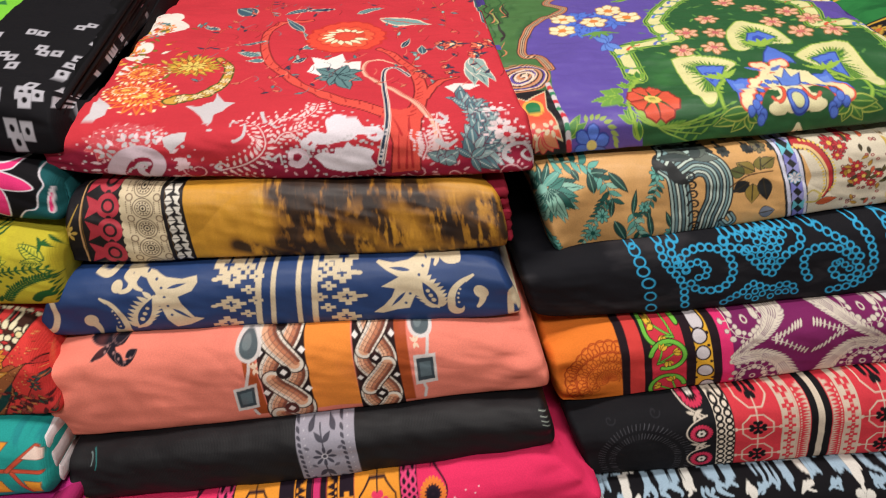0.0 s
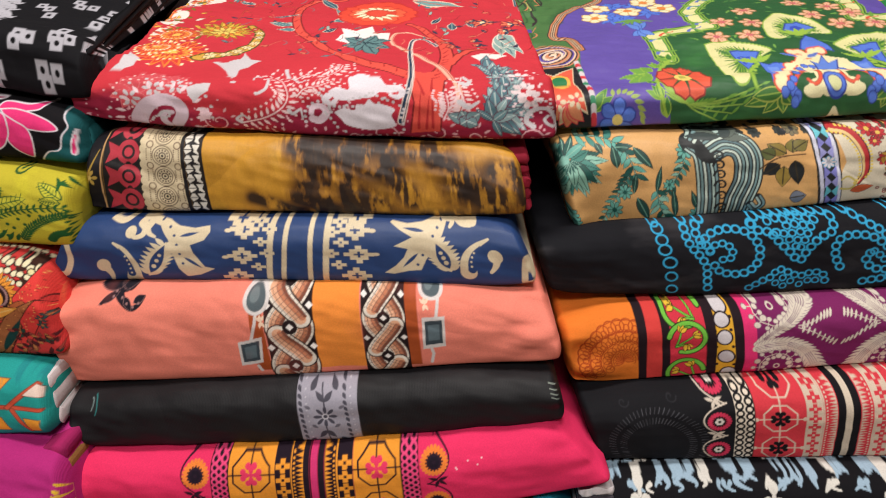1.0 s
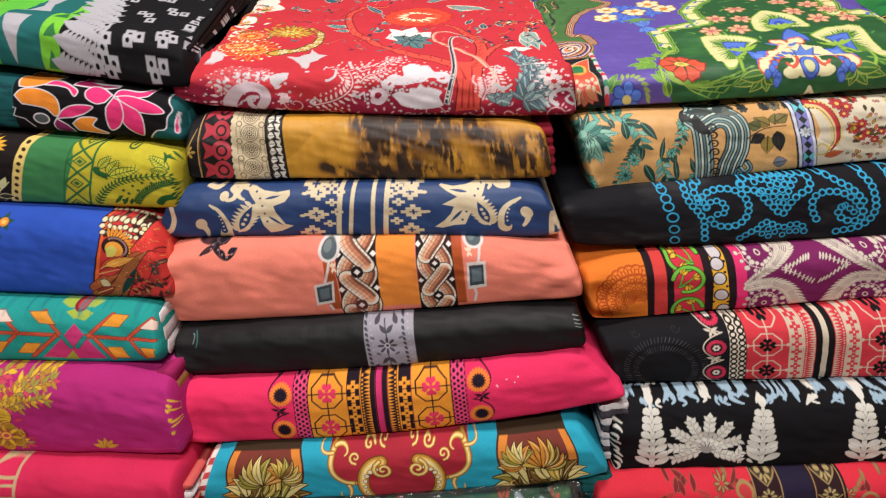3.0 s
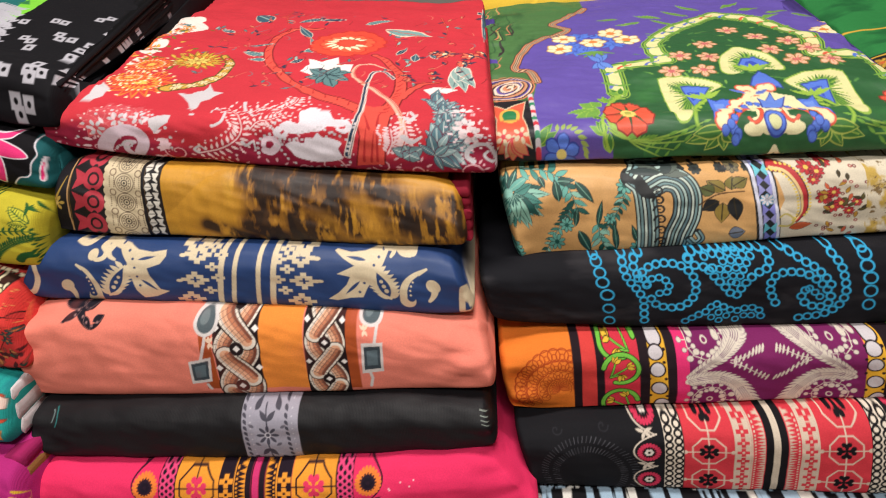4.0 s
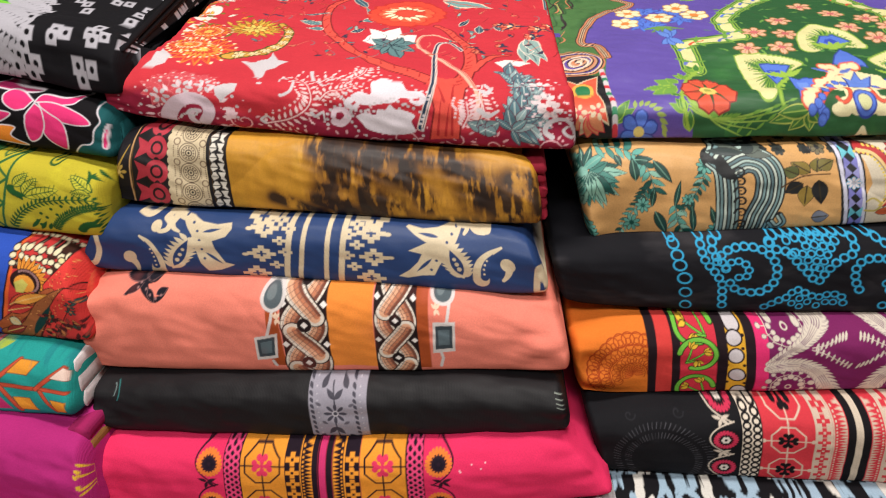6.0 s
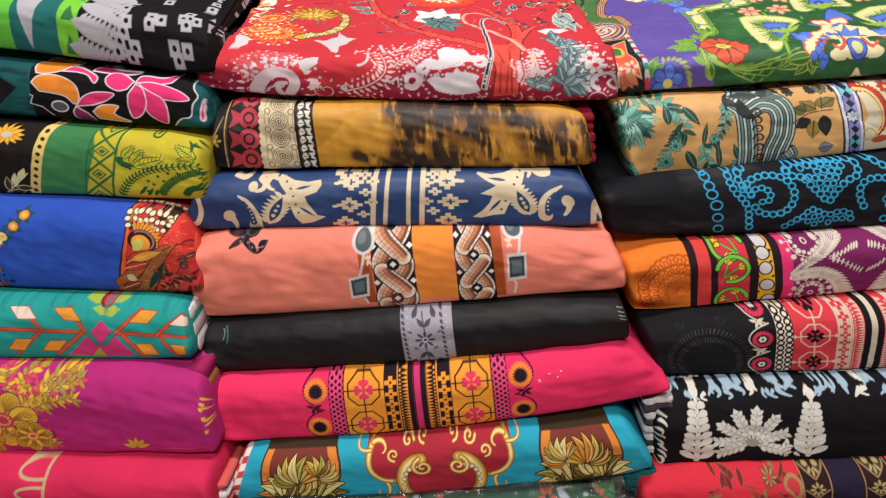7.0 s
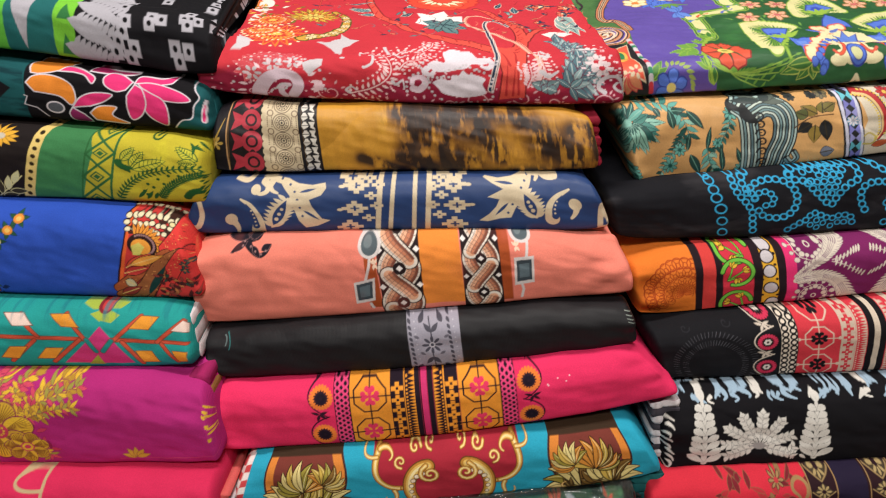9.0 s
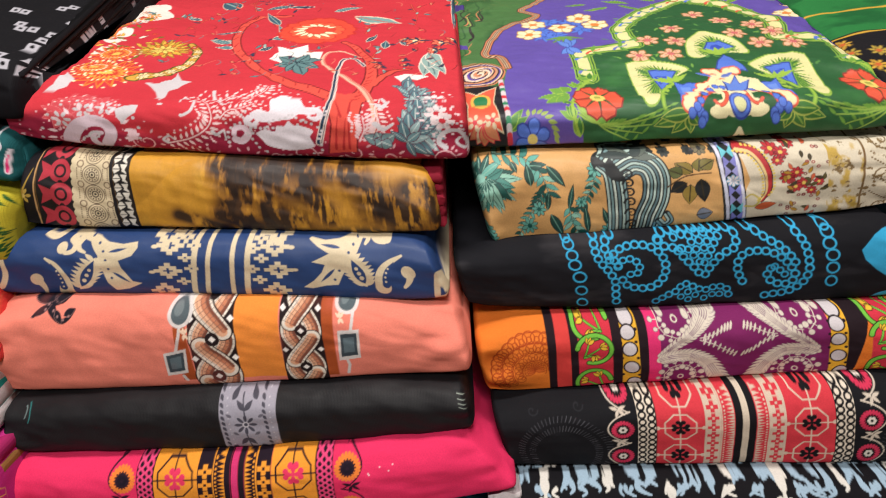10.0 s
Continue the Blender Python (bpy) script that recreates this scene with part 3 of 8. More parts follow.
    # blush dotted flower and the big white curl
    for x, y, r in ((58, -8, 24), (73, -6, 20), (44, -20, 22)):
        for a in range(0, 360, 40):
            p.leaf(x, y, 0.9 * r, 9, a, rgb(208, 70, 80), rgb(222, 120, 124), 0.5)
        for a in range(0, 360, 24):
            p.dot(x + 0.7 * r * math.cos(radians(a)), y + 0.7 * r * math.sin(radians(a)), 1.0, rgb(240, 200, 196))
    for x, y in ((61, -14), (42, -26), (79, -10)):
        p.bloom(x, y, 9, 6, WHITE, rgb(206, 70, 80))
    curl = spline([(45, -52), (47, -44), (56, -31), (68, -25), (79, -28), (82, -38), (76, -49)], 30)
    p.line(curl, 14, rgb(214, 190, 202), 9)
    p.line(spline([(69, -51), (66, -45), (68, -38), (74, -37)], 12), 6, rgb(214, 190, 202), 4)
    cc = np.array([66, -43])
    for k in range(0, 30, 2):
        d = curl[k] - cc
        d = d / np.hypot(*d)
        p.leaf(*(curl[k] + 12 * d), 9, 3.4, math.degrees(math.atan2(d[1], d[0])), rgb(238, 206, 212))
        p.dot(*(curl[k] + 25 * d), 1.5, WHITE)
        p.dot(*(curl[k] - 12 * d), 1.2, WHITE)
    p.poly([(87, -11), (95, -6), (106, -4), (105, -14), (99, -19), (93, -26), (89, -20)], WHITE)
    for x1, y1 in ((103, -31), (106, -36), (103, -43), (95, -45), (95, -38), (97, -32)):
        blade(p, 100, -38, x1, y1, 5, rgb(232, 196, 204))
    # white ferns
    fern([(127, -45), (144, -39), (159, -30), (166, -18), (162, 0), (148, 22)], 8, rgb(234, 200, 200), 16)
    fern([(167, 10), (177, 21), (192, 18), (203, 27), (205, 38)], 8, rgb(234, 200, 200), 12)
    fern([(173, -17), (180, -8), (191, -5), (202, 3)], 6.5, rgb(234, 200, 200), 9)
    for pts in ([(142, -15), (145, -14), (150, -8), (149, 9), (138, 20), (139, 3)], [(160, 31), (163, 21), (174, 2), (181, 5)], [(127, -44), (124, -41), (129, -37), (133, -41)], [(166, -30), (169, -33), (175, -29), (176, -38)]):
        p.line(spline(pts, 20), 3.2, WHITE, 1.2)
    p.line(spline([(184, -37), (189, -38), (195, -31), (192, -25), (185, -26), (183, -32)], 20), 7, rgb(226, 200, 212), 4)
    dots(p, spline([(178, -40), (179, -29), (188, -21), (197, -23), (199, -31)], 20), 1.4, WHITE, 5)
    # white clouds: one over the fold, one below it
    for pts in ([(198, -11), (205, -6), (214, -8), (213, 6), (217, 19), (227, 19), (237, 10), (242, -2), (250, -3), (253, -9), (246, -12), (238, -11), (232, -16), (224, -17), (215, -19), (204, -18)], [(201, -30), (209, -26), (217, -28), (219, -23), (225, -23), (229, -18), (233, -22), (240, -23), (248, -27), (245, -33), (247, -42), (230, -46), (211, -42), (206, -36)]):
        q = spline(pts + pts[:1], 60)
        for k in range(0, 60, 2):
            d = q[k] - q.mean(0)
            p.dot(*(q[k] + 7 * d / np.hypot(*d)), 1.3, WHITE)
        p.poly(q, rgb(222, 212, 220))
    for pts in ([(198, -15), (195, -19), (200, -22), (204, -18)], [(252, -6), (255, -11), (251, -16), (246, -14)]):
        p.line(spline(pts, 12), 6, rgb(222, 212, 220), 3)
    # right of the trunk: ferns, acanthus, white bits, corner spiral
    fern([(300, 24), (298, -3), (301, -18), (298, -29)], 7, rgb(234, 200, 200), 11)
    fern([(285, -34), (289, -24), (288, -11)], 8, rgb(232, 196, 200), 9)
    for pts in ([(299, 6), (304, 0), (307, 14), (302, 24)], [(298, -19), (304, -24), (311, -20)]):
        p.line(spline(pts, 14), 5, WHITE, 2.4)
    p.poly([(310, 67), (319, 72), (331, 71), (340, 68), (331, 61), (322, 62), (320, 45), (316, 56)], rgb(234, 220, 216))
    for x1, y1 in ((336, 67), (347, 66), (355, 78), (346, 108), (340, 94), (351, 102)):
        blade(p, 339, 131, x1, y1, 13, rgb(140, 168, 162), rgb(236, 220, 204), 1.0, rgb(80, 104, 110))
    spine = spline([(321, 41), (329, 24), (334, -3), (330, -19), (322, -36)], 14)
    for k in range(14):
        for turn, size in ((24, 24), (70, 18), (156, 24), (112, 18), (200, 16), (-20, 16)):
            p.leaf(spine[k, 0], spine[k, 1], size * rng.uniform(0.8, 1.15), size * 0.36, turn + rng.uniform(-12, 12) - 60, rng.choice([rgb(104, 140, 146), rgb(140, 166, 168), rgb(84, 118, 128)]), rgb(96, 40, 66), 0.7, rgb(190, 204, 200))
    for x1, y1 in ((288, -30), (298, -27), (304, -33), (297, -39), (313, -29), (310, -40)):
        blade(p, 302, -36, x1, y1, 10, rgb(112, 140, 144), rgb(96, 40, 66), 0.7, rgb(190, 204, 200))
    for x, y in ((345, 20), (347, -8), (351, -16)):
        p.bloom(x, y, 10, 7, rgb(236, 214, 216), RED, None, x, 1.3)
        for a in range(0, 360, 30):
            p.dot(x + 15 * math.cos(radians(a)), y + 15 * math.sin(radians(a)), 1.2, rgb(236, 206, 210))
    p.line(spline([(352, -42), (347, -37), (350, -29), (359, -25), (366, -28), (371, -44), (364, -41), (361, -36), (364, -32)], 30), 4.4, WHITE, 2.2)
    dots(p, spline([(344, -43), (344, -30), (354, -21), (366, -21), (371, -59)], 24), 1.2, WHITE, 4)
    # small coral flowers and scattered sprigs
    for x, y, r in ((326, 163, 11), (352, 156, 10), (345, 137, 7), (315, 169, 6), (363, 171, 7), (290, 103, 6), (295, 90, 5), (318, 103, 5), (315, 117, 4)):
        p.bloom(x, y, r, 7, rgb(226, 110, 80), rgb(240, 216, 170), rgb(150, 34, 40), x, 1.2)
        for a in (20, 140, 260):
            p.leaf(x + 3, y, 1.3 * r, 3, a + x, navy, dark, 0.4)
    for k in range(130):
        x, y = rng.uniform(90, 366), rng.uniform(60, 330)
        if math.hypot(x - cx, y - cy) > 54:
            p.curve([(x, y), (x + 5, y + 6), (x + rng.uniform(-8, 12), y + 12)], 0.9, rng.choice([dark, steel, rgb(226, 120, 96)]), 0.4, 6)
            if k % 2 == 0:
                p.leaf(x, y, rng.uniform(6, 10), 2.8, rng.uniform(0, 360), rng.choice([steel, navy, rgb(214, 110, 84)]), dark, 0.6)


def draw_green(p):
    """Purple ground, a green arch of flowers mirrored about its middle, a copper border with an eye ornament. In mm."""
    purple, deep, lime, cream = rgb(94, 74, 164), rgb(40, 92, 50), rgb(150, 186, 60), rgb(222, 216, 150)
    coral, sky, navy = rgb(222, 82, 50), rgb(78, 116, 214), rgb(40, 58, 150)
    copper, soot, olive = rgb(206, 128, 84), rgb(50, 34, 44), rgb(72, 116, 62)
    rng = random.Random(8)
    mx, my = 232, 0
    tx, ty = 262, 256
    skew = (tx - mx) / (ty - my)

    def both(pts):
        """The points as they are and mirrored about the slightly skewed middle line."""
        q = np.array(pts, float).reshape(-1, 2)
        return q, np.stack([2 * (mx + skew * (q[:, 1] - my)) - q[:, 0], q[:, 1]], 1)
    # field under the arch and its ribbon border
    half = [(120, 63), (122, 92), (123, 121), (149, 123), (177, 124), (173, 150), (175, 176), (192, 201), (219, 230), (240, 242)]
    left, right = both(half)
    apex = (tx, ty)
    edge = [tuple(q) for q in left] + [apex] + [tuple(q) for q in right[::-1]]
    p.poly([(left[0][0] - 14, -70)] + [(left[0][0] - 20, left[0][1] - 40)] + edge + [(right[0][0] + 20, right[0][1] - 40), (right[0][0] + 14, -70)], deep)
    p.grain(rgb(58, 122, 58), 0.0, 40, 30, 40, 0.5, window=lambda x, y: ((x > left[0][0] + 8) & (y < 100)) * 0.7)
    for w, col in ((21, lime), (19, deep), (16, lime), (13.5, rgb(80, 140, 60)), (11, cream)):
        p.line(edge, w, col)
    for (ax, ay), (bx, by) in zip(edge[:-1], edge[1:]):
        n = max(int(math.hypot(bx - ax, by - ay) / 16), 1)
        for k in range(n):
            x, y = ax + (bx - ax) * (k + 0.5) / n, ay + (by - ay) * (k + 0.5) / n
            t = math.degrees(math.atan2(by - ay, bx - ax))
            col = rng.choice([sky, rgb(96, 110, 190), sky, coral])
            p.curve([(x - 6, y - 4), (x - 2, y + 6), (x + 6, y - 3), (x + 8, y + 4)], 3.4, col, 1.2)
            for s in (-1, 1):
                p.leaf(x, y, 15, 4.5, t + s * 68, rgb(110, 160, 60), None)
    # sprays on the purple above the arch
    for x0, y0, x1, y1 in ((156, 265, 132, 268), (178, 247, 150, 242), (204, 256, 177, 274), (211, 232, 191, 252), (235, 260, 210, 283), (252, 277, 231, 303)):
        for q0, q1 in zip(both([(x0, y0)]), both([(x1, y1)])):
            blade(p, *q0[0], *q1[0], 7, rgb(104, 150, 60), lime, 0.7)
    # hanging bouquets
    blooms = both([(88, 209), (117, 193), (140, 219), (153, 195), (80, 179)])
    stalk = both([(115, 171), (116, 153), (116, 136), (92, 189), (106, 213), (129, 206), (107, 171), (137, 183), (96, 170)])
    for b, q in zip(blooms, stalk):
        p.line(q[:3], 4, rgb(84, 140, 66), 2)
        for x, y in q[3:]:
            for a in range(0, 360, 50):
                p.leaf(x, y, 15, 6, a + rng.uniform(-20, 20), sky, navy, 0.6)
        for a in (200, 230, 265, 300, 335):
            p.leaf(q[0][0], q[0][1] - 4, 22, 5, a, rgb(104, 150, 66))
        for a in (60, 90, 120, 240, 270, 300):
            p.leaf(q[2][0], q[2][1] + 4, 20, 7, a, rgb(92, 132, 214), navy, 0.7)
        for x, y in b:
            p.bloom(x, y, 14, 6, rgb(234, 224, 178), coral, rgb(200, 150, 60), x, 1.5)
            p.dot(x, y, 4.6, rgb(226, 130, 50))
    # stars and grass flecks on the green
    for k in range(80):
        x, y = rng.uniform(150, 330), rng.uniform(60, 210)
        p.leaf(x, y, 8, 2.4, rng.uniform(0, 360), rng.choice([rgb(110, 160, 66), rgb(84, 140, 66)]))
    for x, y in ((225, 161), (193, 133), (219, 126), (205, 96), (176, 98), (280, 176), (280, 136), (306, 159), (296, 113), (325, 108), (260, 203), (317, 137)):
        p.bloom(x, y, 11.5, 6, rgb(234, 176, 140), rgb(196, 90, 110), rgb(150, 110, 56), x, 1.1)
        for a in range(0, 360, 60):
            p.line([(x, y), (x + 7 * math.cos(radians(a + x)), y + 7 * math.sin(radians(a + x)))], 0.8, rgb(206, 110, 90))

    # fans: a cream leaf with feathered rays round a blue heart
    def fan(rim, heart, root):
        r, g = spline(list(rim) + [rim[0]], 40), np.array(heart)
        c = g.mean(0)
        p.poly(r.mean(0) + 1.05 * (r - r.mean(0)), rgb(140, 176, 60))
        p.poly(r, cream)
        for k in range(0, 40):
            d = r[k] - c
            p.line([c + 0.1 * d, c + 0.74 * d], 5.4 if k % 2 else 4.0, rgb(64, 118, 48) if k % 2 else rgb(132, 172, 56), 0.8)
        p.poly(c + 1.3 * (g - c), rgb(110, 156, 56))
        p.poly(c + 1.14 * (g - c), navy)
        p.poly(g, sky)
        p.poly(c + 0.5 * (g - c) - (2, 2), rgb(50, 76, 186))
        for k in range(5):
            blade(p, *root, *(root + (c - root) * 0.3 + np.array([9 * (k - 2), 10])), 5, lime)
    for rim, heart, root in zip(both([(160, 82), (159, 67), (157, 35), (157, 9), (162, 4), (170, 11), (185, 39), (198, 53), (212, 67), (202, 78), (186, 86), (172, 88)]), both([(177, 67), (189, 65), (199, 62), (189, 46), (178, 29), (178, 47)]), both([(192, 43)])):
        fan(rim, heart, root[0])
    fan(np.array([(225, 113), (232, 128), (250, 146), (265, 134), (277, 117), (275, 90), (261, 93), (246, 97), (229, 85), (221, 92)]), [(240, 104), (247, 117), (259, 121), (267, 107), (257, 96), (248, 99)], np.array([248, 91]))
    # stems and outlined leaves below the fans
    for q in both([(192, 43), (178, 25), (171, 3), (178, -7), (191, -4), (162, -11), (177, -16), (192, -16), (198, -11), (168, -6)]):
        p.line(spline(q[:5], 24), 4, rgb(120, 164, 56), 3)
        p.line(spline(q[:5], 24), 2, lime, 1.4)
        for tip in q[5:]:
            blade(p, *q[4], *tip, 8, rgb(64, 118, 50), rgb(176, 190, 80), 1.0, rgb(150, 180, 70))
        for f in (0.3, 0.5, 0.7):
            z = q[0] + f * (q[2] - q[0])
            blade(p, *z, z[0] + (q[4][0] - q[0][0]) * 0.8, z[1] + 8, 5, lime)
    # crowned medallion over the fold
    for g in both([(193, 43), (198, 37), (204, 39), (209, 36), (207, 27), (195, 11), (189, 2), (186, 6), (191, 24)]):
        p.poly(g.mean(0) + 1.1 * (g - g.mean(0)), navy)
        p.poly(g, sky)
        p.poly(g.mean(0) + 0.5 * (g - g.mean(0)), rgb(104, 140, 224))
    top = np.array([(238, 66), (244, 78), (253, 90), (257, 80), (261, 67), (262, 60)])
    p.poly(top.mean(0) + 1.12 * (top - top.mean(0)), navy)
    p.poly(top, sky)
    scallop = both([(191, 2), (193, 7), (199, 14), (208, 22), (213, 31), (221, 34), (230, 49), (237, 52), (245, 60), (251, 60)])
    for r, col in ((5.8, coral), (4.4, rgb(240, 196, 160)), (3.8, rgb(232, 222, 172))):
        for q in scallop:
            for x, y in q:
                p.oval(x, y, r, r * 1.15, col)
            p.line(q, 1.3 * r, col)
    body = [(209, 17), (230, 43), (251, 52), (266, 44), (267, 19), (256, -1), (244, -7), (234, -8), (226, -8), (218, -5), (210, -2), (205, 0)]
    p.poly(body, rgb(230, 220, 170))
    hollow = both([(200, -2), (205, 7), (214, 13), (221, 11), (220, 5), (214, 3), (211, -2), (213, -6), (222, -8), (220, -15), (205, -15)])
    curl = both([(200, -1), (205, 7), (214, 15), (225, 20), (225, 9), (221, 2), (216, 0), (213, 4)])
    hull = both([(214, -2), (210, -4), (214, -6), (220, -6)])
    beads = both([(202, 5), (208, 13), (217, 23), (223, 28), (229, 27)])
    plume = both([(198, -2), (193, -4), (200, -4), (203, -7), (201, -10), (198, 0)])
    for g, c, b, f, m in zip(hollow, curl, beads, plume, (1, -1)):
        p.poly(g, deep)
        p.line(spline(c, 26), 3.8, rgb(150, 40, 30), 3)
        p.line(spline(c, 26), 3.0, coral, 2.2)
        for x, y in b:
            p.oval(x, y, 3.0, 3.6, navy)
            p.oval(x, y, 2.4, 2.9, sky)
        for x, y in f:
            p.oval(x, y, 3.4, 4, navy)
            p.oval(x, y, 2.8, 3.4, sky)
        p.line([(mx, my - 16), (mx - m * 4, my - 22), (mx - m * 18, my - 34)], 3.6, rgb(222, 214, 170), 3)
        blade(p, mx - m * 36, my - 40, mx - m * 28, my - 32, 5, rgb(150, 30, 44))
        blade(p, mx - m * 4, my + 50, mx - m * 17, my + 58, 5, rgb(88, 112, 196))
    for h in hull:
        p.line(spline(h, 12), 4.6, rgb(230, 220, 170))
    tulip = [(234, 42), (239, 37), (249, 53), (248, 38), (259, 45), (249, 23), (237, 12), (230, 15)]
    p.poly(tulip, navy)
    p.poly(np.array(tulip).mean(0) + 0.88 * (np.array(tulip) - np.array(tulip).mean(0)), rgb(92, 128, 214))
    p.oval(235, 12, 7, 3.4, rgb(230, 222, 176))
    for r, col in ((1.0, navy), (0.86, sky), (0.62, navy), (0.54, rgb(206, 206, 150))):
        p.oval(233, 1, 8.6 * r, 11 * r, col)
    # red flowers in a wreath of leaves
    for c, w, m in zip(both([(120, 20)]), both([(121, 60), (109, 44), (97, 13), (96, -3), (100, -15)]), (1, -1)):
        cx, cy = c[0]
        for q in w:
            for k in range(4):
                p.leaf(q[0], q[1], 13, 5, 90 + m * rng.uniform(-50, 70), rng.choice([rgb(64, 124, 52), rgb(110, 160, 56)]), lime, 0.8)
        p.line(spline(w, 20), 3.2, lime, 2)
        for k in range(5):
            q = bezier([(cx - m * 20, cy - 8 - 3 * k), (cx - m * 6, cy - 34), (cx + m * (12 + 6 * k), cy - 34 + 2 * k), (cx + m * (24 + 8 * k), cy - 42 + 6 * k)], 12)
            p.line(q, 1.6, rgb(150, 186, 70), 0.7)
            for z in q[3::2]:
                p.leaf(z[0], z[1], 8, 2.2, 90 - m * (40 + 8 * k), rgb(110, 160, 56))
        for grow, col in ((1.4, rgb(140, 34, 28)), (0, coral)):
            for k in range(8):
                a = radians(45 * k + 18)
                p.poly([(cx + 4 * math.cos(a), cy + 5 * math.sin(a))] + [(cx + (20 + grow) * math.cos(a + d) * f, cy + (25 + grow) * math.sin(a + d) * f) for d, f in ((-0.37 - 0.03 * grow, 0.86), (-0.2, 1.0), (0.0, 0.97), (0.2, 1.0), (0.37 + 0.03 * grow, 0.86))], col)
        p.oval(cx, cy, 6.4, 7.4, rgb(232, 206, 100))
        p.oval(cx, cy, 3.2, 3.6, rgb(150, 160, 60))
    # sprig, fern and blue flower on the purple
    for x0, y0, x1, y1 in ((98, 33, 71, 29), (95, 36, 82, 43), (94, 31, 75, 19), (97, 31, 84, 18), (100, 38, 92, 45)):
        blade(p, x0, y0, x1, y1, 9, rgb(110, 160, 60), lime, 0.8)
    for k, (x, y) in enumerate(spline([(57, 0), (65, 2), (71, -1), (76, -7), (79, -14)], 9)):
        p.leaf(x, y, 8, 3.4, 80 - 18 * k, rgb(150, 172, 80))
    for x1, y1 in ((54, 8), (57, 0), (50, 4)):
        blade(p, 40, -9, x1, y1, 6, rgb(80, 136, 60), lime, 0.7)
    p.bloom(60, -16, 15, 6, sky, rgb(236, 214, 120), navy, 20, 1.35)
    # border: green ground with copper scrolls
    rim = [(42, -24), (41, 3), (43, 60), (49, 94), (44, 122), (30, 131), (35, 163), (48, 193), (66, 216), (88, 229), (95, 240), (80, 259), (99, 286), (126, 327)]
    p.poly(rim + [(rim[-1][0], 420), (-40, 420), (-40, -70), (rim[0][0], -70)], olive)
    p.grain(rgb(46, 88, 46), 0.1, 20, 26, 45, 0.4, -40, 60, 4, lambda x, y: (x < 30 + 0.12 * np.maximum(y, 0)) * 0.8)
    for k in range(26):
        x = rng.uniform(-8, 30)
        y = rng.uniform(120, 330)
        p.curve([(x, y), (x + 14, y + 10), (x - 8, y + 26), (x + 8, y + 40)], 2.2, rng.choice([copper, soot, rgb(150, 170, 90), rgb(50, 90, 50)]), 0.8)
    for w, col in ((10, soot), (8, copper), (4.6, soot), (3.0, rgb(226, 190, 150)), (1.2, soot)):
        p.line(spline(rim[3:], 50), w, col)
    # the eye: nested ovals wound into a scroll
    ex, ey = 17, 85
    for k in range(15):
        r = 1 - k / 15.5
        p.oval(ex + 0.5 * k, ey + 0.4 * k, 29 * r, 30 * r, (copper, soot, rgb(230, 196, 160), purple, soot, rgb(196, 150, 120))[k % 6], 24)
    p.spiral(ex + 4, ey + 2, 16, 2.2, 2.2, rgb(232, 210, 190), 40)
    # red ornament on black between candy stripes
    p.poly([(-3, 57), (41, 55), (42, -24), (42, -24), (-1, -20)], rgb(26, 22, 28))
    for x0, y0, x1, y1 in ((40, 65, 41, -18), (-3, 57, -1, -7)):
        for k in range(14):
            f = k / 14
            p.line([(x0 + (x1 - x0) * f, y0 + (y1 - y0) * f), (x0 + (x1 - x0) * (f + 0.075), y0 + (y1 - y0) * (f + 0.075))], 4.4, (WHITE, RED, WHITE, rgb(40, 130, 90))[k % 4])
    orn = [(5, 51), (16, 40), (28, 47), (34, 51), (30, 25), (33, -1), (35, -9), (25, -4), (21, -1), (15, -5), (3, -11), (7, 2), (8, 24), (4, 40)]
    p.poly(np.array(orn).mean(0) + 1.08 * (np.array(orn) - np.array(orn).mean(0)), CREAM)
    p.poly(orn, coral)
    for r, col in ((1.0, rgb(236, 170, 60)), (0.7, rgb(30, 120, 70))):
        p.oval(19, 27, 9 * r, 14 * r, col)
    for x1, y1 in ((7, -14), (13, -18), (19, -20), (27, -17), (32, -15)):
        blade(p, 20, -4, x1, y1, 8, rng.choice([CREAM, copper, rgb(90, 130, 60)]), RED, 1)
    for x, y in ((12, -2), (27, -1)):
        p.bloom(x, y, 7, 5, CREAM, RED)


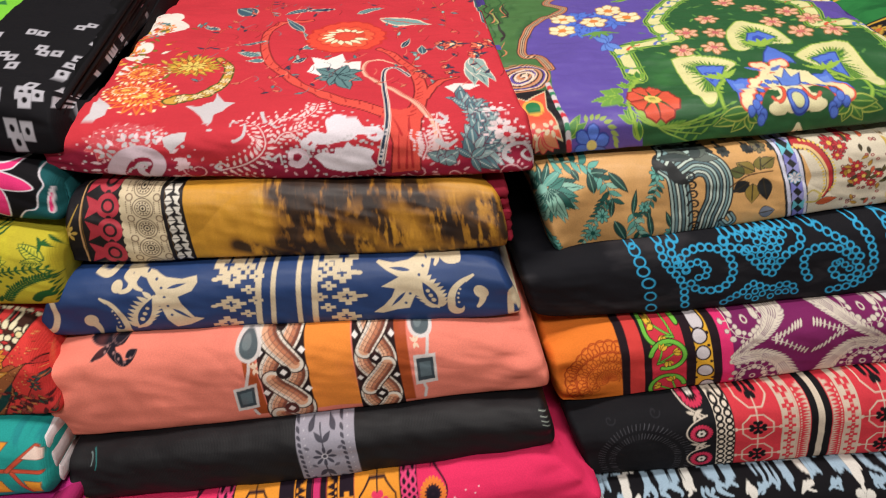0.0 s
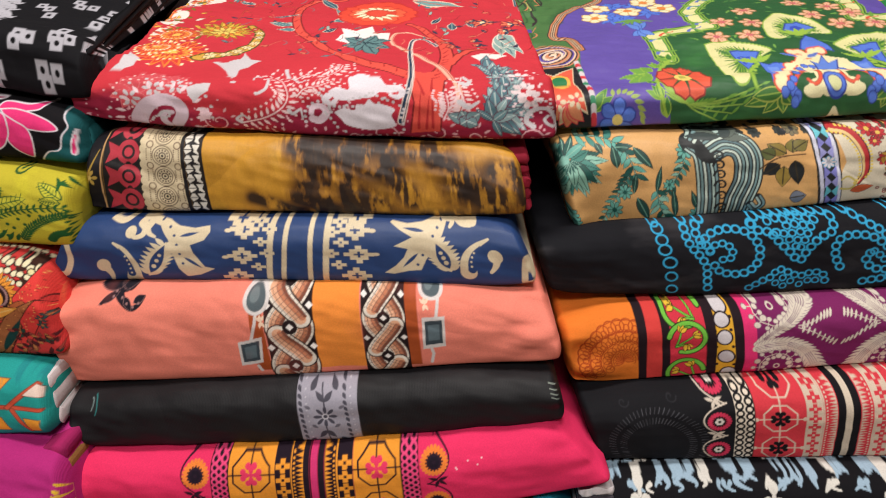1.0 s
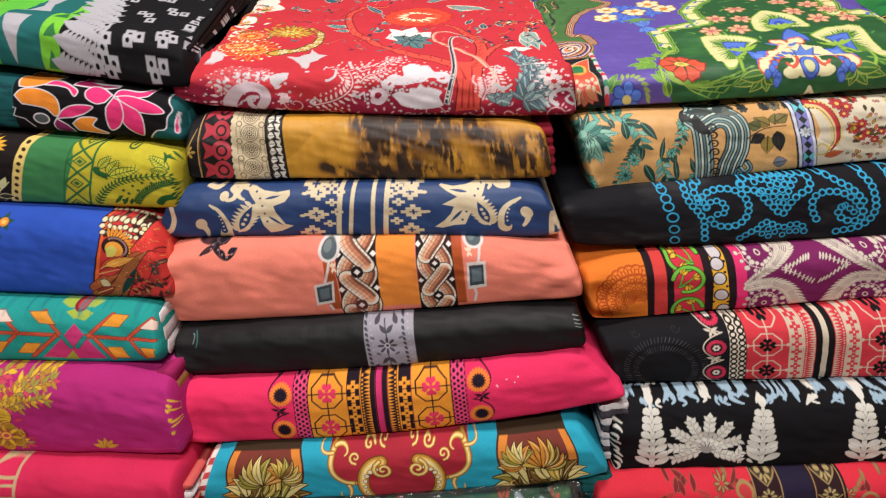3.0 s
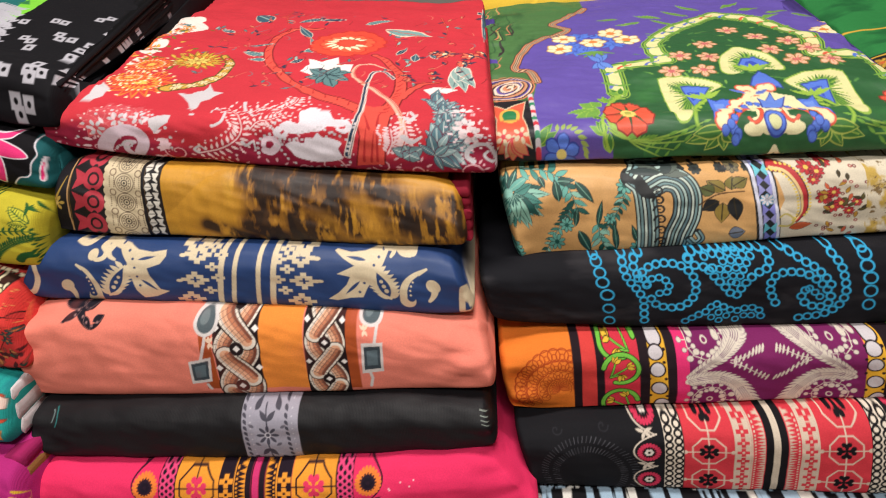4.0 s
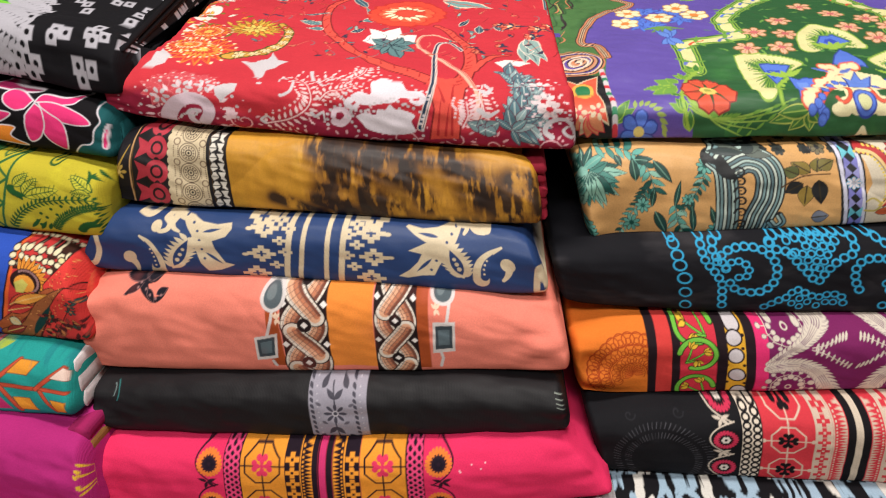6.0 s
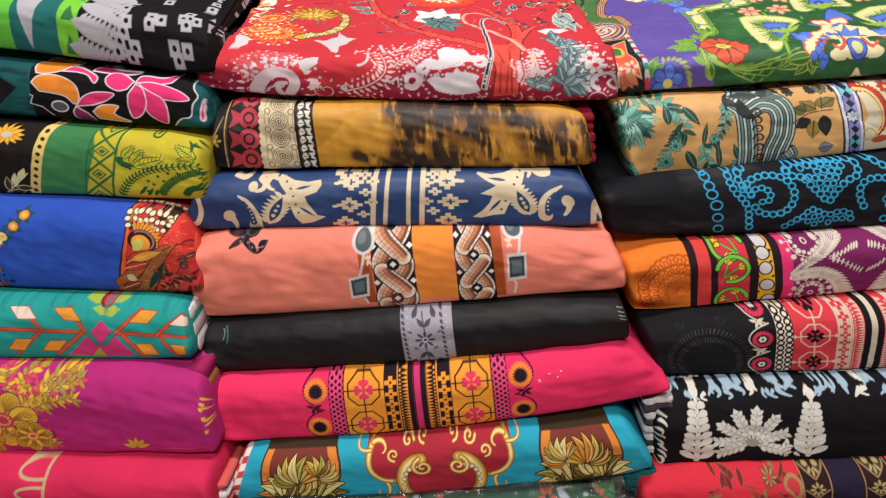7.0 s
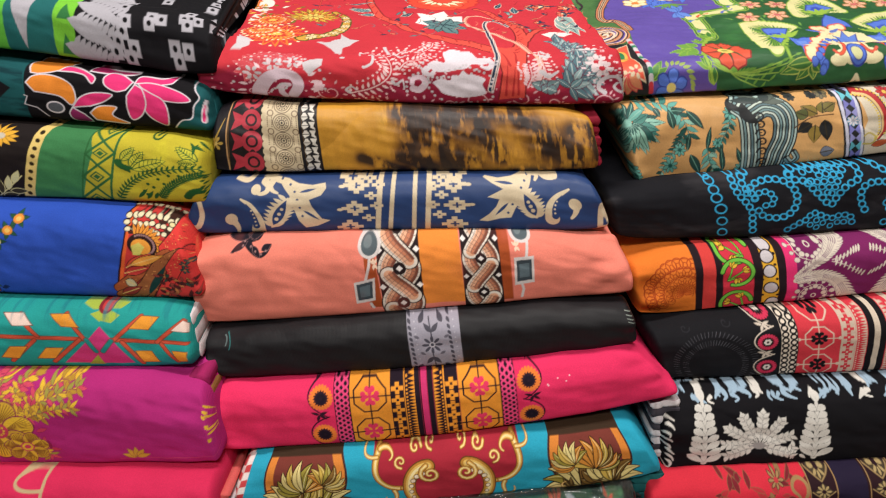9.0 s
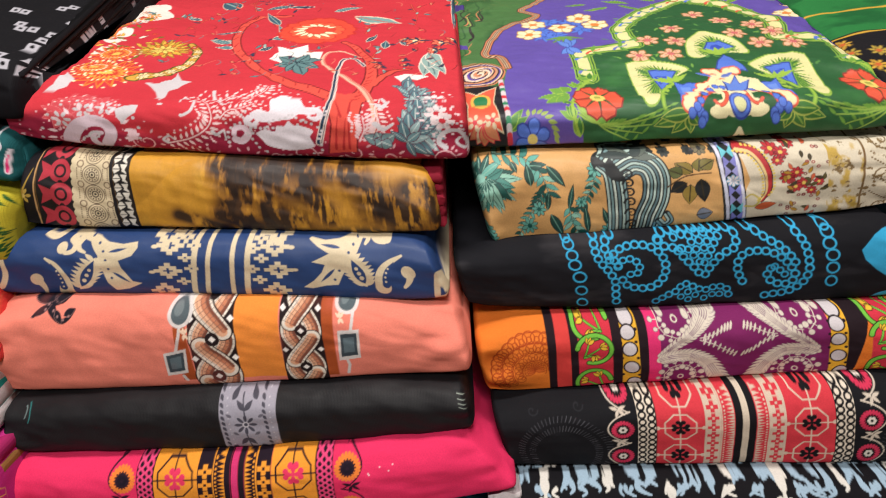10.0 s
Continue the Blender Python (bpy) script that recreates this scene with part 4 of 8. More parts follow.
def draw_tie(p):
    """Dark cloth with resist-dyed squares; at its far end bands of green and teal. In mm left of the right end."""
    pale = rgb(176, 173, 182)
    rng = random.Random(4)
    p.poly([(-124, -60), (-122, 10), (-112, 60), (-100, 130), (-100, 400), (-400, 400), (-400, -60)], rgb(30, 104, 104))
    for x0, x1, col in ((-142, -122, rgb(120, 200, 50)), (-230, -186, rgb(96, 190, 60))):
        p.poly([(x0, -60), (x0, 0), (x0 + 12, 70), (x0 + 26, 150), (x0 + 26, 400), (x1 + 26, 400), (x1 + 26, 150), (x1 + 10, 70), (x1, 0), (x1, -60)], col)
    p.poly([(-206, -60), (-226, 20), (-206, 110), (-196, 400), (-420, 400), (-420, -60)], rgb(28, 26, 30))
    for k in range(9):
        p.curve([(-206 + k, -20 + 4 * k), (-216, 10 + 12 * k), (-232, 20 + 16 * k)], 2.4, rgb(120, 190, 60), 1.2)
        p.dot(-232, 22 + 16 * k, 4, rgb(130, 196, 80))
    p.bloom(-300, 74, 50, 9, rgb(150, 206, 120), None, rgb(90, 170, 80), 0, 1.4)
    for k in range(12):
        x = -131 + 2.0 * k
        y = -10 + 20 * k
        p.poly([(x - 7, y - 6), (x + 7, y - 6), (x, y + 6)], rgb(50, 120, 64))
    for k in range(6):
        x, y = -166 + 6 * k, 28 + 62 * k
        p.poly([(x - 13, y + 14), (x + 13, y + 14), (x - 2, y - 24)], pale)
        p.poly([(x - 13, y + 26), (x + 17, y + 26), (x + 8, y + 58)], pale)
    # white feathers in a row
    spine = [(-109, 2), (-108, 7), (-102, 17), (-97, 26), (-97, 39)]
    spine += [(-83, 29), (-103, 64), (-114, 106), (-125, 149)][2:]
    spine = np.array(sorted(spine, key=lambda q: q[1]))
    ys = np.linspace(spine[0][1], spine[-1][1], 11)
    for y, x in zip(ys, np.interp(ys, spine[:, 1], spine[:, 0])):
        p.leaf(x - 22, y + 8, 42, 12, -16, pale)
        for n in range(8):
            p.leaf(x - 14 + 4.4 * n, y + 7 - 1.2 * n, 13, 4.4, -52, pale)
            p.leaf(x - 14 + 4.4 * n, y + 7 - 1.2 * n, 11, 4.0, 40, pale)

    def square(x, y, r=4.9):
        c = 0.9 + 0.2 * rng.random()
        p.poly([(x - r * c, y - r), (x + r, y - r * c), (x + r * c, y + r), (x - r, y + r)], pale)
        p.dot(x, y, r * 0.4, BLACK)
    for x, y in ((-77, 41), (-73, 28), (-76, 21), (-81, 15), (-85, 9), (-68, 12), (-73, 6), (-32, 15), (-20, 14), (-30, 8), (-51, 33), (-52, 28), (-42, 32), (-22, 35), (-19, 30), (-8, 84), (-8, 66), (-52, 73)):
        square(x, y)
    for x, y in ((-58, 86), (-10, 34), (-18, 42), (-40, 106), (-25, 100), (-36, 98), (0, 125), (1, 145), (1, 137), (-6, 97), (1, 92), (3, 46), (4, 31), (-60, 134), (-50, 133), (-23, 152), (-14, 158), (-1, 169), (-87, 124), (-67, 91)):
        square(x, y, 4.4)
    for k in range(8):
        x, y = rng.uniform(-60, -10), rng.uniform(230, 330)
        square(x, y, 4)
        square(x + 9, y - 4, 4)


def draw_mustard(p, h):
    """Tie-dye in mustard and soot; at one end red ogees, cream lace and a row of black and white triangles."""
    soot, night = rgb(40, 27, 22), rgb(24, 20, 26)
    p.grain(rgb(176, 116, 16), -0.1, 14, 70, 33, 0.6, 290, 1000, 4, lambda x, y: 0.2 + 0 * x * y)
    p.grain(rgb(224, 168, 30), 0.2, 46, 60, 35, 0.5, 290, 1000, 4, lambda x, y: 0.55 + 0 * x * y)
    # folds of dye: soot strokes that feather out
    strokes = ((523, 8, 556, 64, 34), (542, 45, 516, 135, 18), (600, -5, 681, 51, 40), (670, -3, 618, 37, 30), (619, 50, 619, 173, 22), (685, -8, 807, 23, 26), (706, 71, 750, 144, 20), (574, 137, 658, 169, 34), (832, 61, 853, 113, 30), (867, 96, 924, 147, 38), (944, 65, 999, 118, 26), (706, 43, 710, -4, 16), (501, 151, 578, 181, 16), (764, 3, 808, 42, 14), (399, 154, 507, 191, 12), (982, 39, 999, 191, 12), (597, 3, 501, 24, 14))
    for pas, (tone, wide, amount) in enumerate(((rgb(128, 78, 18), 1.5, 0.7), (soot, 1.0, 0.92))):
        for k, (x0, y0, x1, y1, w) in enumerate(strokes):
            d = math.hypot(x1 - x0, y1 - y0) + 1e-6
            ux, uy = (x1 - x0) / d, (y1 - y0) / d

            def patch(x, y):
                a = (x - x0) * ux + (y - y0) * uy
                b = -(x - x0) * uy + (y - y0) * ux
                out = np.maximum(np.maximum(-a, a - d), 0)
                return amount * np.clip(1.5 * np.exp(-(np.hypot(b, out) / (1.15 * w * wide)) ** 2.4), 0, 1)
            p.grain(tone, -0.18 if pas else -0.5, 9 + 6 * (k % 3), 44, 21 + k, 0.22 if pas else 0.5, 297, 1000, 5, patch)
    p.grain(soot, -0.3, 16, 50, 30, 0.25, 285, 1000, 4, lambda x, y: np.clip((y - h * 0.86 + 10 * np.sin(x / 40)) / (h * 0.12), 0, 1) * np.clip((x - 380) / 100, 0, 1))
    # border
    p.band(0, 52, night)
    p.band(52, 150, rgb(26, 22, 26))
    for y in np.arange(-10, h + 30, 58):
        p.dot(118, y, 29, rgb(186, 44, 62))
        p.poly([(60, y - 26), (74, y - 20), (92, y - 12), (92, y + 12), (74, y + 20), (60, y + 26), (70, y)], rgb(186, 44, 62))
        p.dot(118, y, 17, rgb(26, 22, 26))
        p.dot(118, y, 11, rgb(192, 50, 66))
        p.oval(88, y + 29, 14, 10, rgb(26, 22, 26))
        p.dot(118, y + 29, 7, rgb(26, 22, 26))
    for y in np.arange(0, h + 20, 19):
        p.dot(158, y, 12, CREAM)
    p.band(158, 252, CREAM)
    for y in np.arange(2, h + 50, 50):
        for r, col in ((25, rgb(90, 70, 56)), (23, CREAM), (19, rgb(90, 70, 56)), (17, CREAM), (9, rgb(60, 44, 40)), (6, CREAM), (3, BLACK)):
            p.dot(203, y, r, col)
        for a in range(0, 360, 30):
            p.dot(203 + 13 * math.cos(radians(a)), y + 13 * math.sin(radians(a)), 2.2, rgb(80, 60, 50))
        for x in (172, 238):
            p.dot(x, y + 25, 9, rgb(120, 96, 76), 0.7)
        for x in (164, 176, 230, 242):
            dots(p, [(x, y - 14), (x, y + 14)], 1.6, rgb(110, 86, 70), 5)
    p.band(246, 256, rgb(24, 20, 24))
    p.band(256, 290, rgb(24, 20, 24))
    for k, y in enumerate(np.arange(-12, h + 12, 24)):
        for x in (264, 282):
            o = 12 * (x > 270)
            p.poly([(x - 9, y + o), (x + 9, y + o), (x, y + o + 20)], rgb(222, 216, 204))
            p.poly([(x - 9, y + o + 22), (x + 9, y + o + 22), (x, y + o + 8)], rgb(222, 216, 204))
        p.poly([(256, y + 12), (290, y + 12), (273, y + 2)], rgb(24, 20, 24))
    p.band(290, 297, rgb(24, 20, 24))
    p.curve([(54, -4), (40, h * 0.5), (52, h + 4)], 4, rgb(196, 150, 96))
    p.bloom(16, h * 0.55, 22, 6, rgb(196, 160, 70), rgb(220, 190, 110))
    p.line([(10, h * 0.55), (40, h * 0.2)], 7, rgb(176, 140, 50), 2)


def draw_blue(p, h):
    """Tan block print: stripes, stepped diamonds, bell flowers and crescents, mirrored about the stripes."""
    tan, ink = rgb(214, 196, 162), rgb(40, 64, 110)
    for x0, y0, x1, y1, w in ((481, -3, 462, 133, 12), (511, -3, 491, 132, 10), (560, -3, 545, 130, 10), (592, -3, 577, 126, 12)):
        p.line([(x0 + 0.08 * (x0 - x1), y0 - 12), (x0, y0), (x1, y1), (x1 - 0.1 * (x0 - x1), y1 + 14)], w, tan)

    def diamond(x, y, s, big=True):
        """A stepped diamond with a hollow cross."""
        steps = ((0, 0), (1, 0), (-1, 0), (2, 0), (-2, 0), (0, 1), (0, -1), (1, 1), (1, -1), (-1, 1), (-1, -1), (0, 2), (0, -2)) if big else ((0, 0), (1, 0), (-1, 0), (0, 1), (0, -1))
        for i, j in steps:
            p.rect(x + s * (1.3 * i - 0.68), y + s * (0.9 * j - 0.47), x + s * (1.3 * i + 0.68), y + s * (0.9 * j + 0.47), tan)
        if big:
            p.rect(x - 1.1 * s, y - 0.2 * s, x + 1.1 * s, y + 0.2 * s, BLUE)
            p.rect(x - 0.3 * s, y - 0.8 * s, x + 0.3 * s, y + 0.8 * s, BLUE)
        else:
            p.rect(x - 0.3 * s, y - 0.25 * s, x + 0.3 * s, y + 0.25 * s, BLUE)
    for x, y in ((422, 19), (414, 81), (414, 0), (398, 135), (644, 22), (648, 76), (648, -2), (639, 128)):
        diamond(x, y, 9.2)
    for x, y in ((455, 46), (443, 109), (454, 4), (473, 19), (465, 74), (615, 48), (606, 101), (613, 7), (599, 26), (594, 74)):
        diamond(x, y, 7.6, False)
    for x, y in ((389, 22), (380, 84), (678, 23), (682, 75)):
        p.oval(x, y, 7, 4, tan)
    # bell flowers with two pointed lobes and a slit in each
    for body, slits, seeds in (
        ([(191, -4), (221, -5), (264, 2), (289, 13), (321, 18), (351, 13), (353, 26), (340, 44), (311, 55), (316, 74), (326, 91), (336, 107), (355, 112), (324, 127), (296, 132), (282, 111), (274, 80), (266, 42), (246, 12)],
         ((291, 35, 330, 27), (295, 84, 331, 111)), ((246, 1), (269, 15), (279, 33), (284, 54), (288, 76), (292, 99))),
        ([(808, -2), (835, -5), (830, 9), (819, 31), (798, 58), (780, 86), (769, 108), (743, 111), (714, 120), (696, 118), (719, 100), (737, 80), (746, 61), (719, 55), (736, 46), (757, 35), (733, 21), (714, 7), (719, 4), (749, 9), (780, 6)],
         ((783, 23, 739, 17), (766, 70, 732, 104)), ((821, 2), (811, 16), (800, 32), (787, 52), (775, 74), (763, 96)))):
        p.poly(body, tan)
        for x0, y0, x1, y1 in slits:
            blade(p, x0, y0, x1, y1, 7, BLUE)
        for x, y in seeds:
            p.dot(x, y, 3, ink)
    # toothed leaves with a seeded heart
    for x0, y0, x1, y1, m in ((215, 133, 263, 47, 1), (829, 111, 802, 41, -1)):
        for k in range(8):
            f = 0.06 + 0.12 * k
            cx, cy = x0 + (x1 - x0) * f, y0 + (y1 - y0) * f
            w = 22 * math.sin(math.pi * (0.12 + 0.8 * f))
            for s in (-1, 1):
                blade(p, cx, cy, cx + s * (w + 14) + (x1 - x0) * 0.1, cy + (y1 - y0) * 0.16 + s * m * 4, 11, tan)
        blade(p, x0, y0, x1, y1, 44, tan)
        blade(p, x0 + 0.1 * (x1 - x0), y0 + 0.1 * (y1 - y0), x0 + 0.92 * (x1 - x0), y0 + 0.92 * (y1 - y0), 25, BLUE)
        for f in (0.3, 0.46, 0.62):
            p.dot(x0 + f * (x1 - x0), y0 + f * (y1 - y0), 5 - 3 * (f - 0.3), tan)
    # curled sprigs over the leaves
    for pts in ([(182, 29), (193, 36), (210, 31), (214, 17), (202, 5)], [(237, 35), (225, 28), (219, 17), (223, 5)], [(118, -2), (149, 3), (161, 0), (163, -4)]):
        p.line(spline(pts, 16), 6, tan, 17)
    for pts in ([(892, 3), (885, 9), (866, 7), (856, -1), (853, -6)], [(838, 14), (845, 5), (842, -1), (828, -4)], [(902, -5), (895, -3), (880, -3), (866, -5)]):
        p.line(spline(pts, 16), 6, tan, 17)
    p.dot(183, 25, 13, tan)
    p.dot(890, -1, 13, tan)
    # crescents and drops
    for outer, inner in (([(144, 48), (166, 64), (180, 90), (186, 115), (184, 139)], [(158, 62), (171, 82), (177, 103), (180, 125)]), ([(920, 35), (891, 50), (871, 68), (863, 89), (864, 110)], [(898, 51), (881, 67), (873, 85), (872, 104)])):
        p.line(spline(outer, 20), 5, tan, 34)
        p.line(spline(inner, 20), 2, BLUE, 17)
        dots(p, spline(inner, 20)[6:], 2.4, tan, 11)
    for x, y, x1, y1 in ((119, 104, 136, 142), (926, 75, 910, 111)):
        p.dot(x, y, 16, tan)
        p.dot(x - 2, y + 2, 4, BLUE)
        p.curve([(x, y + 2), (0.5 * (x + x1) + 12, 0.5 * (y + y1)), (x1, y1)], 20, tan, 7)
    # end scrolls
    for pts in ([(14, 7), (13, 32), (31, 62), (43, 97), (40, 125), (25, 132)], [(984, 147), (978, 147), (1000, 147), (999, 147), (989, 147), (970, 147), (991, 77), (993, 107), (1000, 147), (1000, 147), (979, 147)]):
        p.line(spline(pts, 30), 9, tan, 16)
    dots(p, spline([(968, 147), (962, 147), (970, 147)], 10), 3.4, tan, 10)


def draw_salmon(p, h):
    """Two mosaic braids beside an orange band, slate pendants on chains, a dark bird at the end."""
    rust, ink, pale = rgb(170, 74, 26), rgb(40, 28, 30), rgb(226, 214, 200)
    p.poly([(403, -15), (426, -18), (434, 178), (406, 178)], rust)
    p.poly([(524, -22), (617, -22), (619, 181), (525, 179)], rgb(236, 136, 40))
    p.poly([(699, -19), (727, -18), (727, 185), (705, 183)], rust)
    twist = (
        ((432, -5), (528, -10), (435, 175), (528, 176)),
        ((620, -10), (703, -15), (619, 178), (706, 179)))
    for a, b, c, d in twist:
        p.poly([(a[0], a[1] - 30), (b[0], b[1] - 30), b, d, (d[0], d[1] + 30), (c[0], c[1] + 30), c, a], ink)
        wide = b[0] - a[0]
        low, top = min(a[1], b[1]) - 40, max(c[1], d[1]) + 40

        def centre(y):
            f = (y - a[1]) / (c[1] - a[1])
            return 0.5 * (a[0] + b[0]) + f * (0.5 * (c[0] + d[0]) - 0.5 * (a[0] + b[0]))
        period, swing = 1.03 * (c[1] - a[1]), 0.29 * wide
        hand = 0 if a[0] < 500 else 1
        cross = a[1] + (0.20, 0.11)[hand] * (c[1] - a[1])

        def strand(phase, y0, y1):
            ys = np.arange(y0, y1, 4.0)
            q = np.array([(centre(y) + swing * math.sin(phase + 2 * math.pi * (y - cross) / period), y) for y in ys])
            t = np.gradient(q, axis=0)
            n = np.stack([-t[:, 1], t[:, 0]], 1) / np.hypot(t[:, 0], t[:, 1])[:, None]
            w = 0.40 * wide
            p.line(q, 1.14 * w, ink)
            p.line(q, w, pale)
            p.line(q, 0.62 * w, rgb(226, 168, 132))
            p.line(q - n * 0.12 * w, 0.30 * w, rgb(196, 122, 88))
            p.line(q - n * 0.30 * w, 0.16 * w, rgb(128, 70, 52))
            for f in (-0.36, -0.2, 0.0, 0.2, 0.36):
                p.line(q + n * f * w, 0.9, rgb(120, 90, 80))
            for i in range(0, len(q), 2):
                p.line([q[i] - n[i] * 0.5 * w, q[i] + n[i] * 0.5 * w], 0.9, rgb(112, 84, 76))
        strand(math.pi * (1 - hand), low, top)
        strand(math.pi * hand, low, top)
        for j in range(-1, 4):
            y = cross + j * period / 2
            strand(math.pi * (j + hand), y - 0.17 * period, y + 0.17 * period)
        for j in range(-1, 4):
            y = cross + (j + 0.5) * period / 2
            p.oval(centre(y), y, 0.15 * wide, 0.17 * wide, ink)
            for s in (-0.43, 0.0, 0.43):
                z = y if s == 0.0 else y + period / 4
                r = 0.08 * wide
                p.poly([(centre(z) + s * wide, z - r), (centre(z) + s * wide + r, z), (centre(z) + s * wide, z + r), (centre(z) + s * wide - r, z)], rgb(238, 230, 226))
    # slate pendants
    slate, mist = rgb(84, 96, 102), rgb(214, 206, 204)
    for pts in ([(405, -7), (413, -3), (412, 4)], [(419, 40), (414, 68), (403, 104)], [(769, 10), (766, 35), (762, 61)], [(744, -17), (747, -9), (751, -5)], [(408, 166), (411, 175), (413, 178)], [(748, 139), (751, 156), (746, 180)]):
        p.line(pts, 6, mist)
    for x, y, rx, ry in ((419, 19, 25, 31), (755, -3, 25, 24)):
        p.oval(x, y, rx, ry, mist, 14)
        p.oval(x, y, rx - 7, ry - 7, slate, 14)
        p.oval(x - 3, y - 6, 9, 13, rgb(112, 124, 128), 20)
    for x, y in ((426, 63), (742, 29)):
        for a in (-130, -95, -60, 60, 100):
            p.leaf(x, y, 15, 6, a, rgb(240, 208, 180))
    for pts in ([(376, 109), (424, 98), (419, 158), (376, 164)], [(735, 60), (779, 55), (776, 136), (732, 142)]):
        q = np.array(pts)
        for f, col in ((1.0, mist), (0.76, rgb(62, 72, 80)), (0.5, rgb(92, 108, 116))):
            p.poly(q.mean(0) + f * (q - q.mean(0)), col)
    # dark bird
    bird, fleck = rgb(32, 28, 38), rgb(150, 110, 110)
    p.line(spline([(108, 25), (132, 12), (148, 2), (166, -5)], 14), 4, bird, 20)
    p.line(spline([(139, 3), (152, 18), (170, 33), (186, 28), (198, 13)], 16), 18, bird, 5)
    for x0, y0, x1, y1 in ((142, 6, 104, 25), (146, 0, 91, -5), (147, -2, 174, -5), (157, 14, 173, 39), (177, 23, 199, 11)):
        blade(p, x0, y0, x1, y1, 13, bird, fleck, 0.8)
    for x, y in ((152, 15), (163, 25), (176, 31), (187, 24), (133, 13), (136, 5)):
        p.dot(x, y, 2.4, fleck)
    # soft darker salmon patches, uneven along the whole cloth
    p.grain(rgb(216, 104, 92), 0.25, 60, 90, 61, 0.7, 0, 1000, 3, lambda x, y: 0.3 + 0 * x * y)


def draw_black(p, h):
    p.band(470, 588, rgb(150, 146, 160), 10)
    ink = rgb(66, 64, 76)
    for y in np.arange(-6, h + 10, 13):
        for x in (480, 568):
            p.leaf(x + 8 * y / h, y, 13, 7, 60, ink)
            p.leaf(x + 14 + 8 * y / h, y + 5, 3, 3, 60, rgb(190, 186, 196))
    p.bloom(532, h * 0.5, 24, 8, ink, rgb(180, 176, 186))
    p.dot(532, h * 0.5, 4, ink)
    for s in (-1, 1):
        p.line([(532, h * 0.5 + s * 24), (532 + s * 4, h * 0.5 + s * 62)], 3, ink)
        for d in (-1, 1):
            p.leaf(532, h * 0.5 + s * 32, 26, 11, 90 * s + d * 40, ink)
            p.leaf(532 + d * 26, h * 0.5 + s * 52, 22, 12, 90 * s - d * 30, ink)
            p.leaf(532 + d * 28, h * 0.5 + s * 18, 14, 7, 90 * s + d * 60, rgb(96, 92, 104))
    p.curve([(60, 4), (74, 22), (66, 46)], 2, rgb(40, 120, 120))
    p.curve([(54, 8), (64, 14), (58, 34)], 1.6, rgb(120, 140, 140))
    for k in range(4):
        p.line([(978, 14 + 9 * k), (992, 16 + 10 * k)], 1.5, rgb(150, 160, 150))


def octagon(p, x, y, r, colour, heart, w):
    pts = [(x + r * math.cos(radians(22.5 + 45 * k)), y + r * math.sin(radians(22.5 + 45 * k))) for k in range(9)]
    p.line(pts, w, colour)
    for a in (0, 90, 180, 270):
        p.line([(x + r * 0.45 * math.cos(radians(a)), y + r * 0.45 * math.sin(radians(a))), (x + r * 1.25 * math.cos(radians(a)), y + r * 1.25 * math.sin(radians(a)))], w * 0.9, colour)
        c, n = math.cos(radians(a)), math.sin(radians(a))
        for d in (-0.15, 0.15):
            p.dot(x + r * 0.4 * c - r * d * n, y + r * 0.4 * n + r * d * c, r * 0.15, heart)
        p.line([(x, y), (x + r * 0.3 * c, y + r * 0.3 * n)], r * 0.08, heart, r * 0.3)
        p.poly([(x + 2 * c, y + 2 * n), (x + r * 0.45 * c - r * 0.26 * n, y + r * 0.55 * n + r * 0.26 * c), (x + r * 0.4 * c, y + r * 0.4 * n), (x + r * 0.45 * c + r * 0.26 * n, y + r * 0.45 * n - r * 0.26 * c)], heart)
    for m in (-1, 1):
        p.dot(x + m * r * 1.35, y, w * 1.5, colour)


